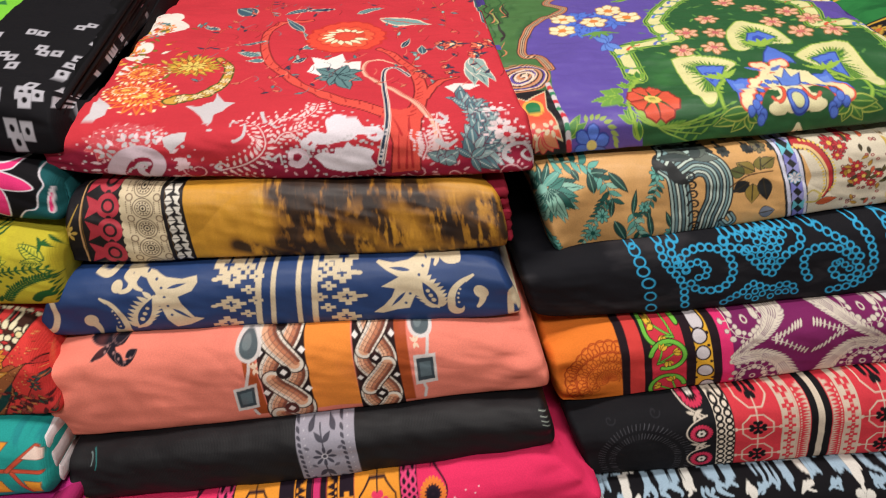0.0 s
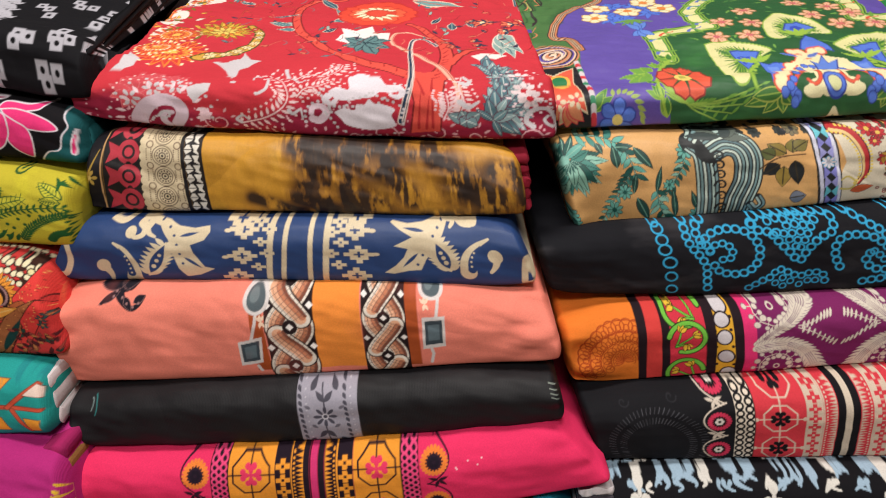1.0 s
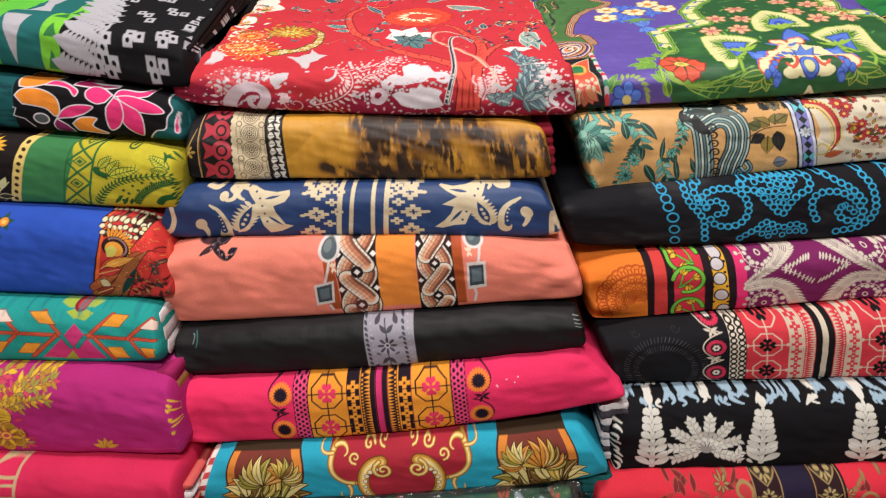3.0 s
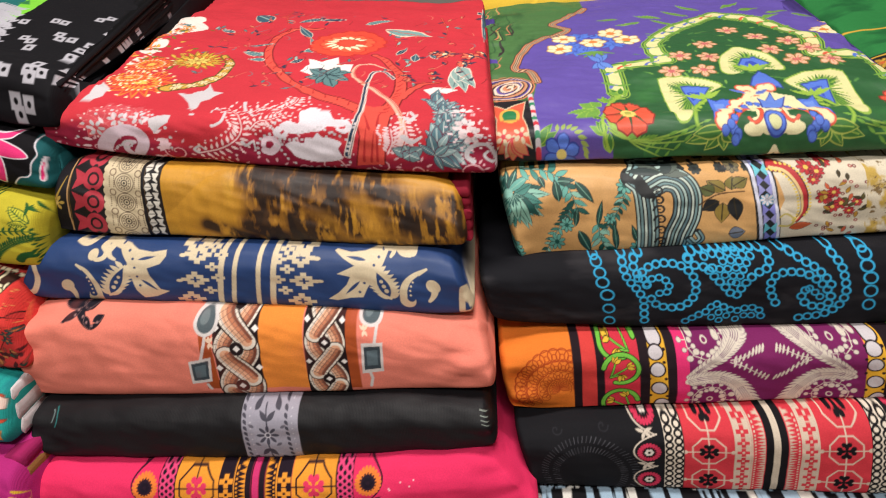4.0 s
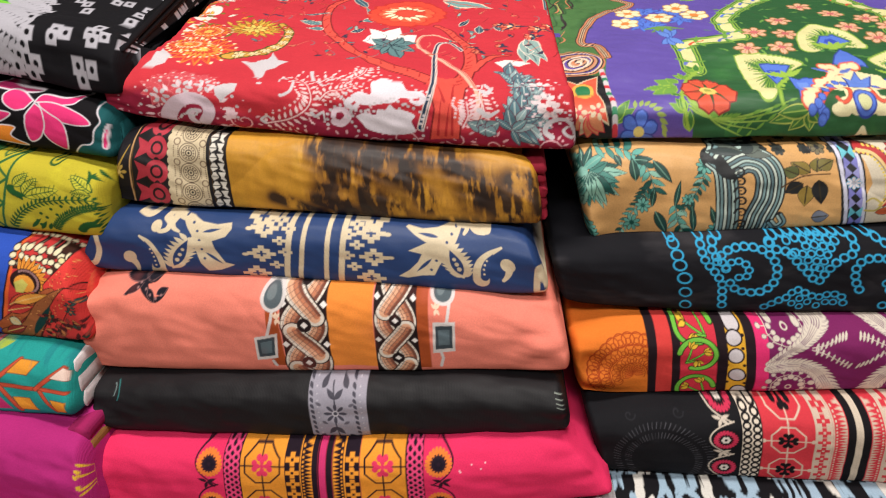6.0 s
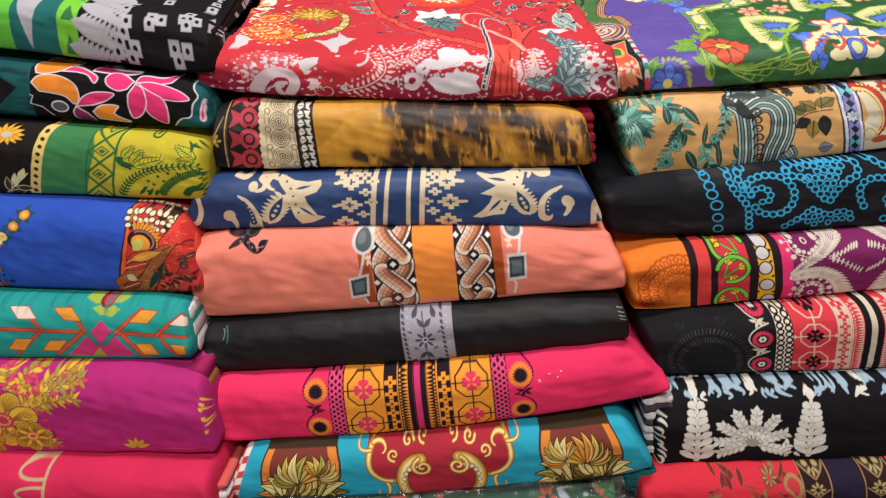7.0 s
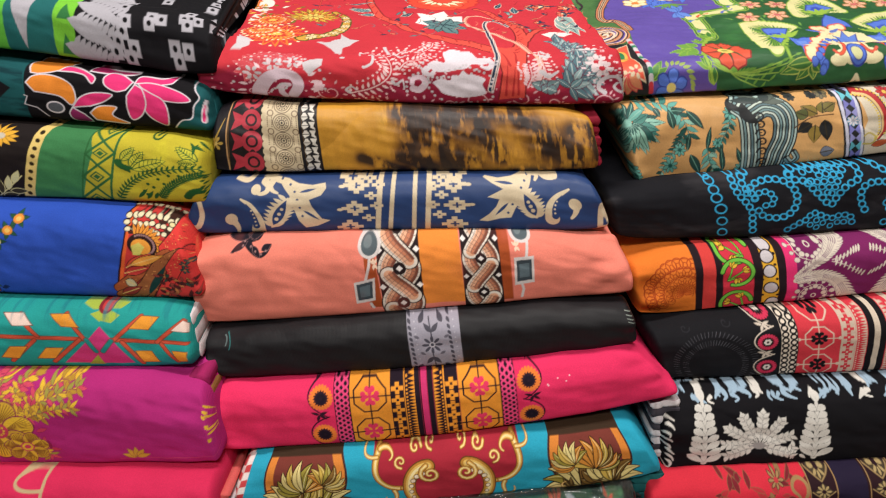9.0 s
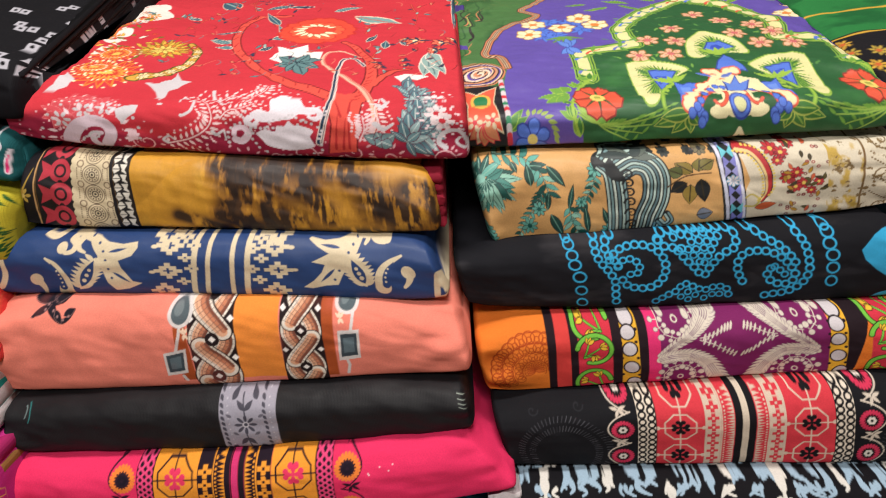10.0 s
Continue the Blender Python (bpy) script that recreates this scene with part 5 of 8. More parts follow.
def border_print(p, h, mid, links, field, ink, chain, heart, centre, flower, half, phase, cross=None, teeth=None):
    """Mirrored ornamental bands: flowers on a vine, a chain, octagons, crosses, teeth and thin stripes."""
    s = half / 240.0
    cross, teeth = cross or (ink, field), teeth or (ink, field)
    for m in (-1, 1):
        def X(d):
            return mid + m * d * s

        def strip(d0, d1, col):
            p.band(min(X(d0), X(d1)), max(X(d0), X(d1)), col)
        strip(0, 6, centre)
        strip(7, 10, ink)
        strip(10, 20, ink)
        strip(20, 48, teeth[0])
        strip(44, 47, teeth[1])
        for y in np.arange(0, h + 8, 7.5):
            p.poly([(X(22), y - 3.4), (X(22), y + 3.4), (X(36), y)], teeth[1])
            p.dot(X(40), y + 3.5, 2.0, teeth[1])
        strip(47, 78, cross[0])
        for y in np.arange(phase % 24, h + 24, 24):
            for dx, dy in ((0, 0), (-8, 0), (8, 0), (0, -7), (0, 7)):
                p.rect(X(62) + dx - 4.5, y + dy - 4, X(62) + dx + 4.5, y + dy + 4, cross[1])
            p.rect(X(62) - 2.5, y - 2.5, X(62) + 2.5, y + 2.5, cross[0])
        strip(78, 172, field)
        for y in np.arange(phase - 168, h + 92, 84):
            octagon(p, X(125), y, 36, chain, heart, 3.2)
        strip(172, 208, links if heart is ink else ink)
        for y in np.arange(-4, h + 8, 17 if heart is ink else 12):
            for k, d in enumerate((181, 199) if heart is ink else (181, 190, 199)):
                p.dot(X(d), y + (8.5 if heart is ink else 6) * (k % 2), 9.4 if heart is ink else 7.0, ink if heart is ink else links, 0.52)
        p.line([(X(172), -9), (X(172), h + 9)], 2, ink)
        # vine with wheel flowers
        for y in np.arange(phase - 172, h + 90, 86):
            p.curve([(X(222), y - 44), (X(284), y - 26), (X(280), y + 14), (X(226), y + 42)], 3.4, flower[0], 2.8, 14)
            for a in (-20, 40, 110, 200):
                p.leaf(X(244), y + 36, 19, 7, a, flower[0])
            for k in range(22):
                a = 2 * math.pi * k / 22
                p.dot(X(238) + 22.5 * math.cos(a), y + 22.5 * math.sin(a), 2.8, flower[1])
            p.dot(X(238), y, 21.5, flower[1])
            p.dot(X(238), y, 13.5, flower[2])
            for k in range(16):
                a = 2 * math.pi * k / 16
                p.dot(X(238) + 14.5 * math.cos(a), y + 14.5 * math.sin(a), 1.6, flower[2])
            for k in range(6):
                a = math.pi * k / 3
                p.dot(X(238) + 6 * math.cos(a), y + 6 * math.sin(a), 3.8, flower[3])
            p.dot(X(238), y, 3.2, flower[2] if flower[3] is not flower[2] else flower[1])


def draw_pink(p, h):
    pk = rgb(230, 28, 92)
    border_print(p, h, 471, rgb(232, 60, 120), rgb(236, 148, 24), rgb(34, 22, 34), rgb(34, 22, 34), rgb(226, 40, 90), rgb(206, 40, 110), (rgb(48, 22, 40), rgb(236, 124, 34), rgb(40, 24, 40), rgb(30, 20, 34)), 216, 118)
    rng = random.Random(7)
    for k in range(5):
        p.dot(rng.uniform(720, 800), rng.uniform(30, 70), 1.6, rgb(240, 190, 200))


def draw_dark(p, h):
    ink = rgb(24, 22, 26)
    border_print(p, h, 542, rgb(222, 208, 190), rgb(210, 48, 62), ink, rgb(214, 190, 170), ink, rgb(206, 190, 170), (rgb(206, 192, 176), rgb(206, 40, 80), ink, rgb(220, 210, 200)), 262, 74, (rgb(206, 184, 164), rgb(206, 44, 60)), (rgb(206, 44, 60), rgb(206, 184, 164)))
    ash = rgb(96, 96, 104)
    rng = random.Random(2)
    for cx in (150, 940):
        for r in (98, 72):
            for a in range(0, 360, 5):
                p.line([(cx + r * math.cos(radians(a)), h * 0.72 + r * math.sin(radians(a))), (cx + (r + 15) * math.cos(radians(a + 2)), h * 0.72 + (r + 15) * math.sin(radians(a + 2)))], 1.4, ink + (ash - ink) * rng.uniform(0.2, 0.8))
        p.spiral(cx - 60, 16, 13, 1, 2.4, rgb(40, 40, 45), 0)
        p.spiral(cx + 40, 10, 13, 1, 2.4, rgb(40, 40, 45), 0)


def acanthus(p, x, y, r, turn, hand, rng):
    """A plume of curling gold and olive leaves."""
    for k in (0, 8, 1, 7, 2, 6, 3, 5, 4):
        a = turn + (k - 4) * 19 * hand
        size = r * (0.7 + 0.3 * math.cos(radians((k - 4) * 19)))
        c, n = math.cos(radians(a)), math.sin(radians(a))
        tip = (x + size * c, y + size * n)
        bend = (x + 0.6 * size * c - 0.3 * size * n * hand, y + 0.6 * size * n + 0.3 * size * c * hand)
        q = bezier([(x, y), bend, tip], 10)
        wid = np.sin(np.pi * np.linspace(0, 1, 10) ** 0.8) * r * 0.13
        col = rng.choice([rgb(206, 172, 70), rgb(160, 146, 54), rgb(214, 140, 44), rgb(130, 96, 40), rgb(226, 206, 130)])
        d = np.gradient(q, axis=0)
        side = np.stack([-d[:, 1], d[:, 0]], 1) / (np.hypot(d[:, 0], d[:, 1])[:, None] + 1e-9)
        for grow, tone in ((r * 0.03, rgb(48, 32, 22)), (0, col)):
            w = (wid + grow)[:, None]
            p.poly(np.concatenate([q + side * w, (q - side * w)[::-1]]), tone)
        p.line(q[1:-1], r * 0.025, rgb(90, 64, 30), r * 0.012)
        p.line(q[1:-1] + side[1:-1] * wid[1:-1, None] * 0.5, r * 0.02, rgb(240, 226, 160), r * 0.01)


def draw_cyan(p, h):
    rng = random.Random(12)
    p.band(0, 26, rgb(226, 206, 198))
    for m in (-1, 1):
        cx = 512 + m * 330
        p.oval(cx, h * 0.32, 104, h * 0.72, rgb(70, 40, 34))
        p.oval(cx, h * 0.32, 99, h * 0.69, rgb(214, 128, 40))
        p.oval(cx, h * 0.32, 78, h * 0.6, rgb(120, 54, 44))
        for k in range(9):
            a = 20 + 17.5 * k
            p.line([(cx + 78 * math.cos(radians(a)), h * 0.32 + h * 0.6 * math.sin(radians(a))), (cx + 100 * math.cos(radians(a)), h * 0.32 + h * 0.7 * math.sin(radians(a)))], 3, rgb(70, 40, 34))
        p.rect(cx - 96, -30, cx + 96, h * 0.06, rgb(60, 44, 30))
        acanthus(p, cx - m * 30, h * 1.0, 116, -96, m, rng)
        acanthus(p, cx + m * 36, h * 0.94, 96, -84, -m, rng)
        acanthus(p, cx + m * 4, h * 0.62, 84, -90, m, rng)
        acanthus(p, cx - m * 44, h * 0.5, 62, -120 if m > 0 else -60, -m, rng)
        for k in range(5):
            p.leaf(cx + rng.uniform(-60, 60), h * 0.99, 44, 12, -90 - 24 * (k - 2), rgb(84, 60, 30), rgb(40, 26, 20), 1, rgb(190, 160, 80))
    crim = rgb(168, 32, 52)
    p.poly([(350, -8), (674, -8), (680, h * 0.3), (640, h * 0.62), (596, h * 0.6), (590, h + 8), (440, h + 8), (432, h * 0.6), (384, h * 0.62), (346, h * 0.3)], crim)
    g0, g1, g2 = rgb(190, 130, 40), rgb(228, 186, 90), rgb(244, 224, 160)
    rim = rgb(104, 62, 24)
    for m in (-1, 1):
        def X(d):
            return 512 + m * d

        def scroll(pts, w0, w1):
            q = bezier([(X(d), h * y) for d, y in pts], 18)
            for f, col in ((1.0, rim), (0.82, g0), (0.5, g1), (0.2, g2)):
                p.line(q, w0 * f, col, w1 * f)
        scroll([(150, 0.02), (176, 0.3), (160, 0.62), (104, 0.62)], 16, 15)
        scroll([(104, 0.62), (84, 0.62), (86, 0.42), (52, 0.34)], 14, 11)
        scroll([(150, 0.04), (128, -0.02), (112, 0.1), (128, 0.16)], 11, 5)
        scroll([(156, 0.12), (186, 0.14), (190, 0.02), (176, -0.04)], 9, 4)
        scroll([(44, 0.28), (96, 0.28), (110, 0.8), (56, 1.04)], 34, 26)
        for k in range(8):
            z = bezier([(X(58), h * 0.4), (X(92), h * 0.46), (X(98), h * 0.8), (X(60), h)], 8)[k]
            p.dot(z[0], z[1], 7.4 - 0.4 * k, rim)
            p.dot(z[0], z[1], 5.8 - 0.4 * k, rgb(238, 220, 190))
        for f, col in ((1.0, rim), (0.8, g0), (0.5, g1), (0.2, g2)):
            p.spiral(X(40), h * 0.42, 25, 1.5, 13 * f, col, -70 if m > 0 else 250, 8 * f, m)
            p.spiral(X(104), h * 0.2, 15, 1.2, 8 * f, col, 90, 5 * f, -m)
            p.spiral(X(70), h * 0.04, 14, 1.2, 8 * f, col, 0, 5 * f, m)
            p.spiral(X(34), h * 0.0, 13, 1.1, 7 * f, col, 90, 4 * f, -m)
        scroll([(124, 0.66), (112, 0.8), (136, 0.9), (116, 1.0)], 13, 5)
        scroll([(120, 0.9), (140, 0.94), (150, 0.88), (144, 0.78)], 9, 3)
        scroll([(262, 0.98), (250, 0.92), (250, 0.84), (262, 0.82)], 9, 3)
    for k, y in enumerate(np.arange(0, h + 18, 18)):
        for x in (4, 22):
            p.rect(x - 9, y, x + 9, y + 18, (rgb(196, 62, 66), rgb(226, 216, 210))[(k + (x > 9)) % 2])


def draw_flower_dark(p, h):
    """Large pink and orange petals outlined in white on black, with teal panels. Repeats."""
    pale, sea, ora, pk = rgb(214, 206, 214), rgb(22, 84, 88), rgb(232, 134, 22), rgb(228, 36, 116)
    x0, y0 = 556, 67
    step = 340
    for o in (-step, 0):
        p.poly([(x0 - 200 + o, -60), (x0 + o, -60), (x0 - 6 + o, h * 0.4), (x0 - 10 + o, h + 20), (x0 - 200 + o, h + 20)], sea)
        p.grain(rgb(14, 56, 62), 0.0, 70, 16, 9, 0.5, x0 - 200 + o, x0 - 8 + o)
        p.poly([(x0 - 176 + o, h * 0.42), (x0 - 104 + o, h * 0.2), (x0 - 40 + o, h * 0.46), (x0 - 104 + o, h * 0.82)], rgb(26, 24, 28))

        def petal(pts, col):
            q = spline([(x + o, y) for x, y in pts], 30)
            p.poly(q, col)
            p.line(np.concatenate([q, q[:1]]), 3.4, pale)
        petal([(567, 29), (560, 2), (571, -23), (631, -14), (660, -4), (651, 10), (617, 24), (584, 31)], ora)
        petal([(555, 60), (574, 38), (609, 32), (648, 42), (671, 63), (675, 100), (660, 119), (639, 97), (606, 89), (573, 85)], ora)
        petal([(635, 19), (650, 4), (676, 4), (705, 13), (726, 27), (719, 46), (700, 24), (671, 18)], pk)
        petal([(662, 126), (687, 92), (723, 73), (768, 72), (744, 97), (709, 116)], pk)
        petal([(662, 126), (650, 147), (660, 167), (702, 165), (689, 143)], rgb(150, 36, 100))
        petal([(704, 137), (731, 113), (773, 110), (760, 136), (797, 157), (754, 158), (715, 157)], ora)
        p.oval(*(np.array([619, 129]) + (o, 0)), 23, 18, pale)
        p.oval(*(np.array([619, 129]) + (o, 0)), 19, 14, rgb(84, 88, 96))
        p.line([(x + o, y) for x, y in ((546, 98), (554, 101), (543, 125), (572, 133), (595, 158))], 2.2, pale)

    def bloom(pts, col):
        q = spline(pts, 30)
        p.poly(q, col)
        p.line(np.concatenate([q, q[:1]]), 3.4, pale)
    bloom([(709, 9), (720, -8), (775, -2), (828, -1), (809, 7), (765, 10)], rgb(180, 34, 100))
    bloom([(823, 31), (837, 8), (891, 8), (920, -6), (916, 17), (882, 30)], pk)
    bloom([(820, 27), (792, 9), (763, 6), (747, 23), (752, 47), (778, 61), (802, 54)], pk)
    bloom([(831, 30), (865, 25), (910, 33), (945, 47), (958, 67), (923, 78), (882, 74), (853, 56)], pk)
    bloom([(838, 40), (866, 58), (892, 76), (901, 115), (892, 157), (865, 144), (845, 117), (842, 78)], pk)
    bloom([(824, 34), (844, 50), (849, 92), (834, 129), (808, 145), (800, 114), (804, 71)], pk)
    p.poly([(957, -5), (969, 17), (980, 44), (965, 77), (957, 122), (931, 136), (905, 164), (1010, h + 10), (1010, -20)], sea)
    p.line(spline([(965, -4), (970, 24), (981, 48), (966, 81), (956, 126), (931, 136), (906, 167)], 24), 3.4, pale)
    bloom([(994, 49), (983, 94), (979, 132), (988, 140)], pk)


def draw_yellow(p, h):
    """Black flowered panels edged with beads, a green stripe, a diamond lattice and yellow ferns."""
    gr, dk, night, straw = rgb(46, 104, 56), rgb(34, 88, 42), rgb(34, 28, 28), rgb(226, 196, 110)
    p.band(-5, 1005, rgb(60, 128, 76))
    ax, ay = 611, -14
    bx, by = 545, 201
    wide = 318
    for o in (0, -wide - 150):
        p.poly([(ax - 12 - wide + o, -60), (ax + 6 + o, -60), (ax - 12 + o, ay), (bx - 14 + o, by), (bx - 16 + o, by + 20), (bx - 14 - wide + o, by + 20)], night)
        for d in (0, -wide):
            p.line([(ax + 16 + d + o, -60), (ax + d + o, ay), (bx + d + o, by), (bx - 4 + d + o, by + 20)], 26, straw)
            for f in np.linspace(-0.2, 1.06, 13):
                p.oval(ax + (bx - ax) * f + d + o, ay + (by - ay) * f, 6, 6, rgb(52, 40, 24))
        c = 0.5 * (ax + bx) - 0.5 * wide + o
        for m in (-1, 1):
            p.curve([(c, h * 0.45), (c + m * 20, h * 0.2), (c + m * 70, 12)], 3, rgb(216, 186, 100))
            p.bloom(c + m * 74 + 10, h * 0.12, 48, 13, rgb(232, 172, 36), rgb(200, 190, 170), rgb(100, 70, 20), 0, 1.2, 0.62)
            for k in range(5):
                p.leaf(c, h * (1.02 - 0.11 * k), 44, 17, -90 + m * 40, night, straw, 2.5)
                p.leaf(c, h * (1.0 - 0.11 * k), 30, 10, -90 + m * 40, rgb(226, 170, 40))
            p.leaf(c, h * 0.46, 38, 17, -90 + m * 74, night, rgb(226, 206, 140), 3)
            p.curve([(c + m * 44, h * 0.98), (c + m * 70, h * 0.9), (c + m * 122, h * 0.66)], 3, rgb(216, 206, 140))
            for k, (d, yy, a) in enumerate(((62, 0.92, -86), (80, 0.86, -78), (60, 0.96, -10), (96, 0.76, -60), (84, 0.88, 0))):
                p.leaf(c + m * d, h * yy, 42, 15, -90 + m * (90 + a), rgb(210, 206, 150) if k % 2 else rgb(60, 54, 40), rgb(216, 206, 140), 2)
        p.oval(c, h * 0.42, 13, 17, rgb(206, 206, 190))
        p.line([(c, h * 0.3), (c, h * 0.02)], 3, rgb(216, 206, 140))
    # lattice and the yellow end
    p.poly([(716, -76), (724, -6), (730, 58), (706, 127), (681, 201), (681, 201), (1005, h + 20), (1005, -60)], YELLOW)
    p.grain(rgb(206, 196, 24), 0.1, 60, 40, 60, 0.5, 790, 1005)
    left, right = np.array([(728, -6), (678, 201)]), np.array([(799, -14), (752, 199)])
    p.line(left, 4, gr)
    p.line([right[0] + (8, -20), right[0], right[1], right[1] + (-2, 20)], 6, gr)
    n = 3.0
    for k in range(-1, 4):
        a, b = left[0] + (left[1] - left[0]) * k / n, left[0] + (left[1] - left[0]) * (k + 1) / n
        c, d = right[0] + (right[1] - right[0]) * k / n, right[0] + (right[1] - right[0]) * (k + 1) / n
        p.line([a, d], 6.5, gr)
        p.line([b, c], 6.5, gr)
        m = 0.5 * (b + d) + (0, 0)
        for r, col in ((17, gr), (12, YELLOW), (8, gr)):
            p.poly([m + (0, -r), m + (1.15 * r, 0), m + (0, r), m + (-1.15 * r, 0)], col)

    # veined leaves
    for x0, y0, x1, y1, w in ((796, 77, 829, 39, 22), (816, 96, 851, 50, 26), (820, 103, 907, 71, 30), (983, 59, 932, 28, 30), (980, 70, 938, 71, 24)):
        blade(p, x0, y0, x1, y1, w, rgb(196, 190, 40), dk, 3, dk)
        for f in np.linspace(0.2, 0.85, 6):
            x, y = x0 + f * (x1 - x0), y0 + f * (y1 - y0)
            for s in (-1, 1):
                p.line([(x, y), (x + 0.1 * (x1 - x0) - s * 0.16 * (y1 - y0), y + 0.1 * (y1 - y0) + s * 0.16 * (x1 - x0))], 1.8, dk)

    def fern(pts, size):
        q = spline(pts, 20)
        t = np.gradient(q, axis=0)
        p.line(q, 3.4, dk)
        for k in range(20):
            a = math.degrees(math.atan2(t[k, 1], t[k, 0]))
            for s in (-1, 1):
                p.leaf(q[k, 0], q[k, 1], size, 6.5, a + s * 52, dk)
    fern([(775, 192), (805, 149), (849, 118), (911, 98), (984, 85)], 17)
    fern([(879, 189), (907, 153), (946, 124), (988, 104)], 17)
    fern([(786, 75), (792, 91), (812, 103)], 12)
    fern([(944, 188), (963, 167), (985, 160)], 14)
    for x, y in ((853, 146), (882, 129), (910, 116), (866, 156), (895, 143), (919, 134), (841, 168), (936, 114), (847, 179)):
        p.oval(x, y, 4.6, 4.4, dk)
    for x0, y0, x1, y1 in ((822, 190, 850, 161), (843, 194, 863, 167), (862, 194, 875, 170)):
        blade(p, x0, y0, x1, y1, 10, dk)
    p.spiral(880, -2, 16, 1.2, 5, dk, 0)
    for k in range(9):
        p.leaf(960 + 5 * k, 8 + 4 * (k % 4), 24, 6, 40 + 20 * k, dk)
    # beads down the tucked end
    for k in range(10):
        p.dot(990 + 5 * (k % 2), h * (0.5 + 0.05 * k), 4, dk)


def posy(p, x, y, r, rng):
    """A dense spray of small flowers and leaves."""
    for k in range(16):
        a, d = rng.uniform(0, 360), r * rng.uniform(0.2, 1)
        q = (x + d * math.cos(radians(a)), y + d * math.sin(radians(a)))
        p.leaf(q[0], q[1], r * 0.3, r * 0.12, rng.uniform(0, 360), rng.choice([rgb(30, 50, 70), rgb(46, 90, 60), rgb(20, 40, 90)]), rgb(18, 26, 50), 1)
    for k in range(6):
        a, d = rng.uniform(0, 360), r * rng.uniform(0, 0.7)
        p.bloom(x + d * math.cos(radians(a)), y + d * math.sin(radians(a)), r * rng.uniform(0.16, 0.26), rng.choice([5, 8]), rng.choice([rgb(232, 130, 40), rgb(236, 214, 150), rgb(222, 80, 40)]), rgb(120, 50, 30), rgb(30, 30, 50), a)


def red_panel(p, h):
    """End panel: orange sunflower, brown and red paisley folds, a net of cream cells."""
    ink = rgb(44, 24, 24)
    ax, ay = 825, -34
    p.poly([(817, -67), (851, 9), (837, 77), (808, 162), (788, 244), (788, 244), (1005, h + 30), (1005, -60), (ax + 10, -60)], rgb(40, 20, 24))
    p.poly([(821, -67), (856, 9), (841, 76), (813, 162), (792, 244), (792, 244), (1005, h + 30), (1005, -60), (ax + 14, -60)], rgb(226, 92, 30))
    p.poly([(829, -68), (864, 8), (849, 76), (822, 162), (801, 243), (801, 243), (1005, h + 30), (1005, -60), (ax + 22, -60)], rgb(196, 46, 44))
    rng = random.Random(6)
    p.grain(rgb(60, 34, 26), 0.1, 24, 22, 71, 0.12, ax + 10, 1005, 4, lambda x, y: (y < h * 0.2) * 1.0 + 0 * x)
    # net of cream cells
    for k in range(34):
        x, y = ax + 26 + 16 * (k % 9) + rng.uniform(-3, 3), -16 + 19 * (k // 9) + rng.uniform(-3, 3)
        p.oval(x, y, 10, 8, ink, rng.uniform(-40, 40))
        p.oval(x, y, 7.5, 5.6, rgb(226, 214, 176), rng.uniform(-40, 40))
    for x, y in ((967, 12), (980, 20), (986, 2), (977, 31), (991, 10), (993, -4), (996, -3)):
        p.oval(x, y, 10, 8, ink)
        p.oval(x, y, 7.4, 5.6, rgb(220, 206, 150))
    # sunflower
    fx, fy = 885, 80
    for k in range(15):
        a = -110 + 13.5 * k
        p.leaf(fx, fy, 60, 17, a, rgb(230, 146, 34), ink, 1.8, rgb(196, 96, 24))
    p.oval(fx, fy + 2, 38, 34, ink)
    for k in range(22):
        a = radians(-120 + 11 * k)
        p.dot(fx + 31 * math.cos(a), fy + 27 * math.sin(a), 3, rgb(150, 110, 110))
    p.oval(fx - 4, fy + 6, 25, 22, rgb(230, 150, 40))
    p.poly([(856, 85), (877, 74), (890, 86), (874, 110), (856, 111)], rgb(206, 196, 90))
    # red and brown folds of a great paisley
    for pts, w0, w1, col in (([(941, 86), (980, 40), (999, 3), (889, 247)], 26, 40, rgb(216, 50, 44)), ([(803, 214), (869, 158), (951, 97), (862, 247)], 30, 12, rgb(170, 84, 42)), ([(808, 243), (862, 211), (914, 138), (986, 81)], 44, 16, rgb(160, 92, 50)), ([(945, 150), (990, 91), (888, 247)], 34, 24, rgb(216, 50, 44))):
        q = spline(pts, 20)
        p.line(q, w0 + 4, ink, w1 + 4)
        p.line(q, w0, col, w1)
        for k in range(40):
            z = q[rng.randrange(20)]
            p.dot(z[0] + rng.uniform(-14, 14), z[1] + rng.uniform(-12, 12), 1.4, rng.choice([rgb(226, 150, 80), rgb(120, 50, 30)]))
    for x0, y0, x1, y1, col in ((830, 151, 904, 104, rgb(206, 70, 40)), (842, 143, 935, 106, rgb(226, 150, 50)), (823, 168, 890, 146, rgb(196, 50, 44)), (821, 189, 845, 204, rgb(206, 190, 150)), (802, 233, 855, 208, rgb(150, 50, 44))):
        blade(p, x0, y0, x1, y1, 24, col, ink, 2, rgb(230, 190, 110))
    blade(p, 866, 231, 933, 136, 18, rgb(24, 60, 58))
    for k in range(60):
        x, y = rng.uniform(900, 1000), h * rng.uniform(0.66, 1.02)
        p.leaf(x, y, 16, 8, rng.uniform(0, 360), rng.choice([rgb(80, 30, 34), rgb(40, 70, 60), rgb(150, 60, 50), rgb(190, 110, 60)]), ink, 1)
    for x, y in ((980, 130), (996, 116), (897, 247), (976, 151)):
        p.bloom(x, y, 12, 5, rgb(50, 80, 80), rgb(190, 110, 60), ink, x)


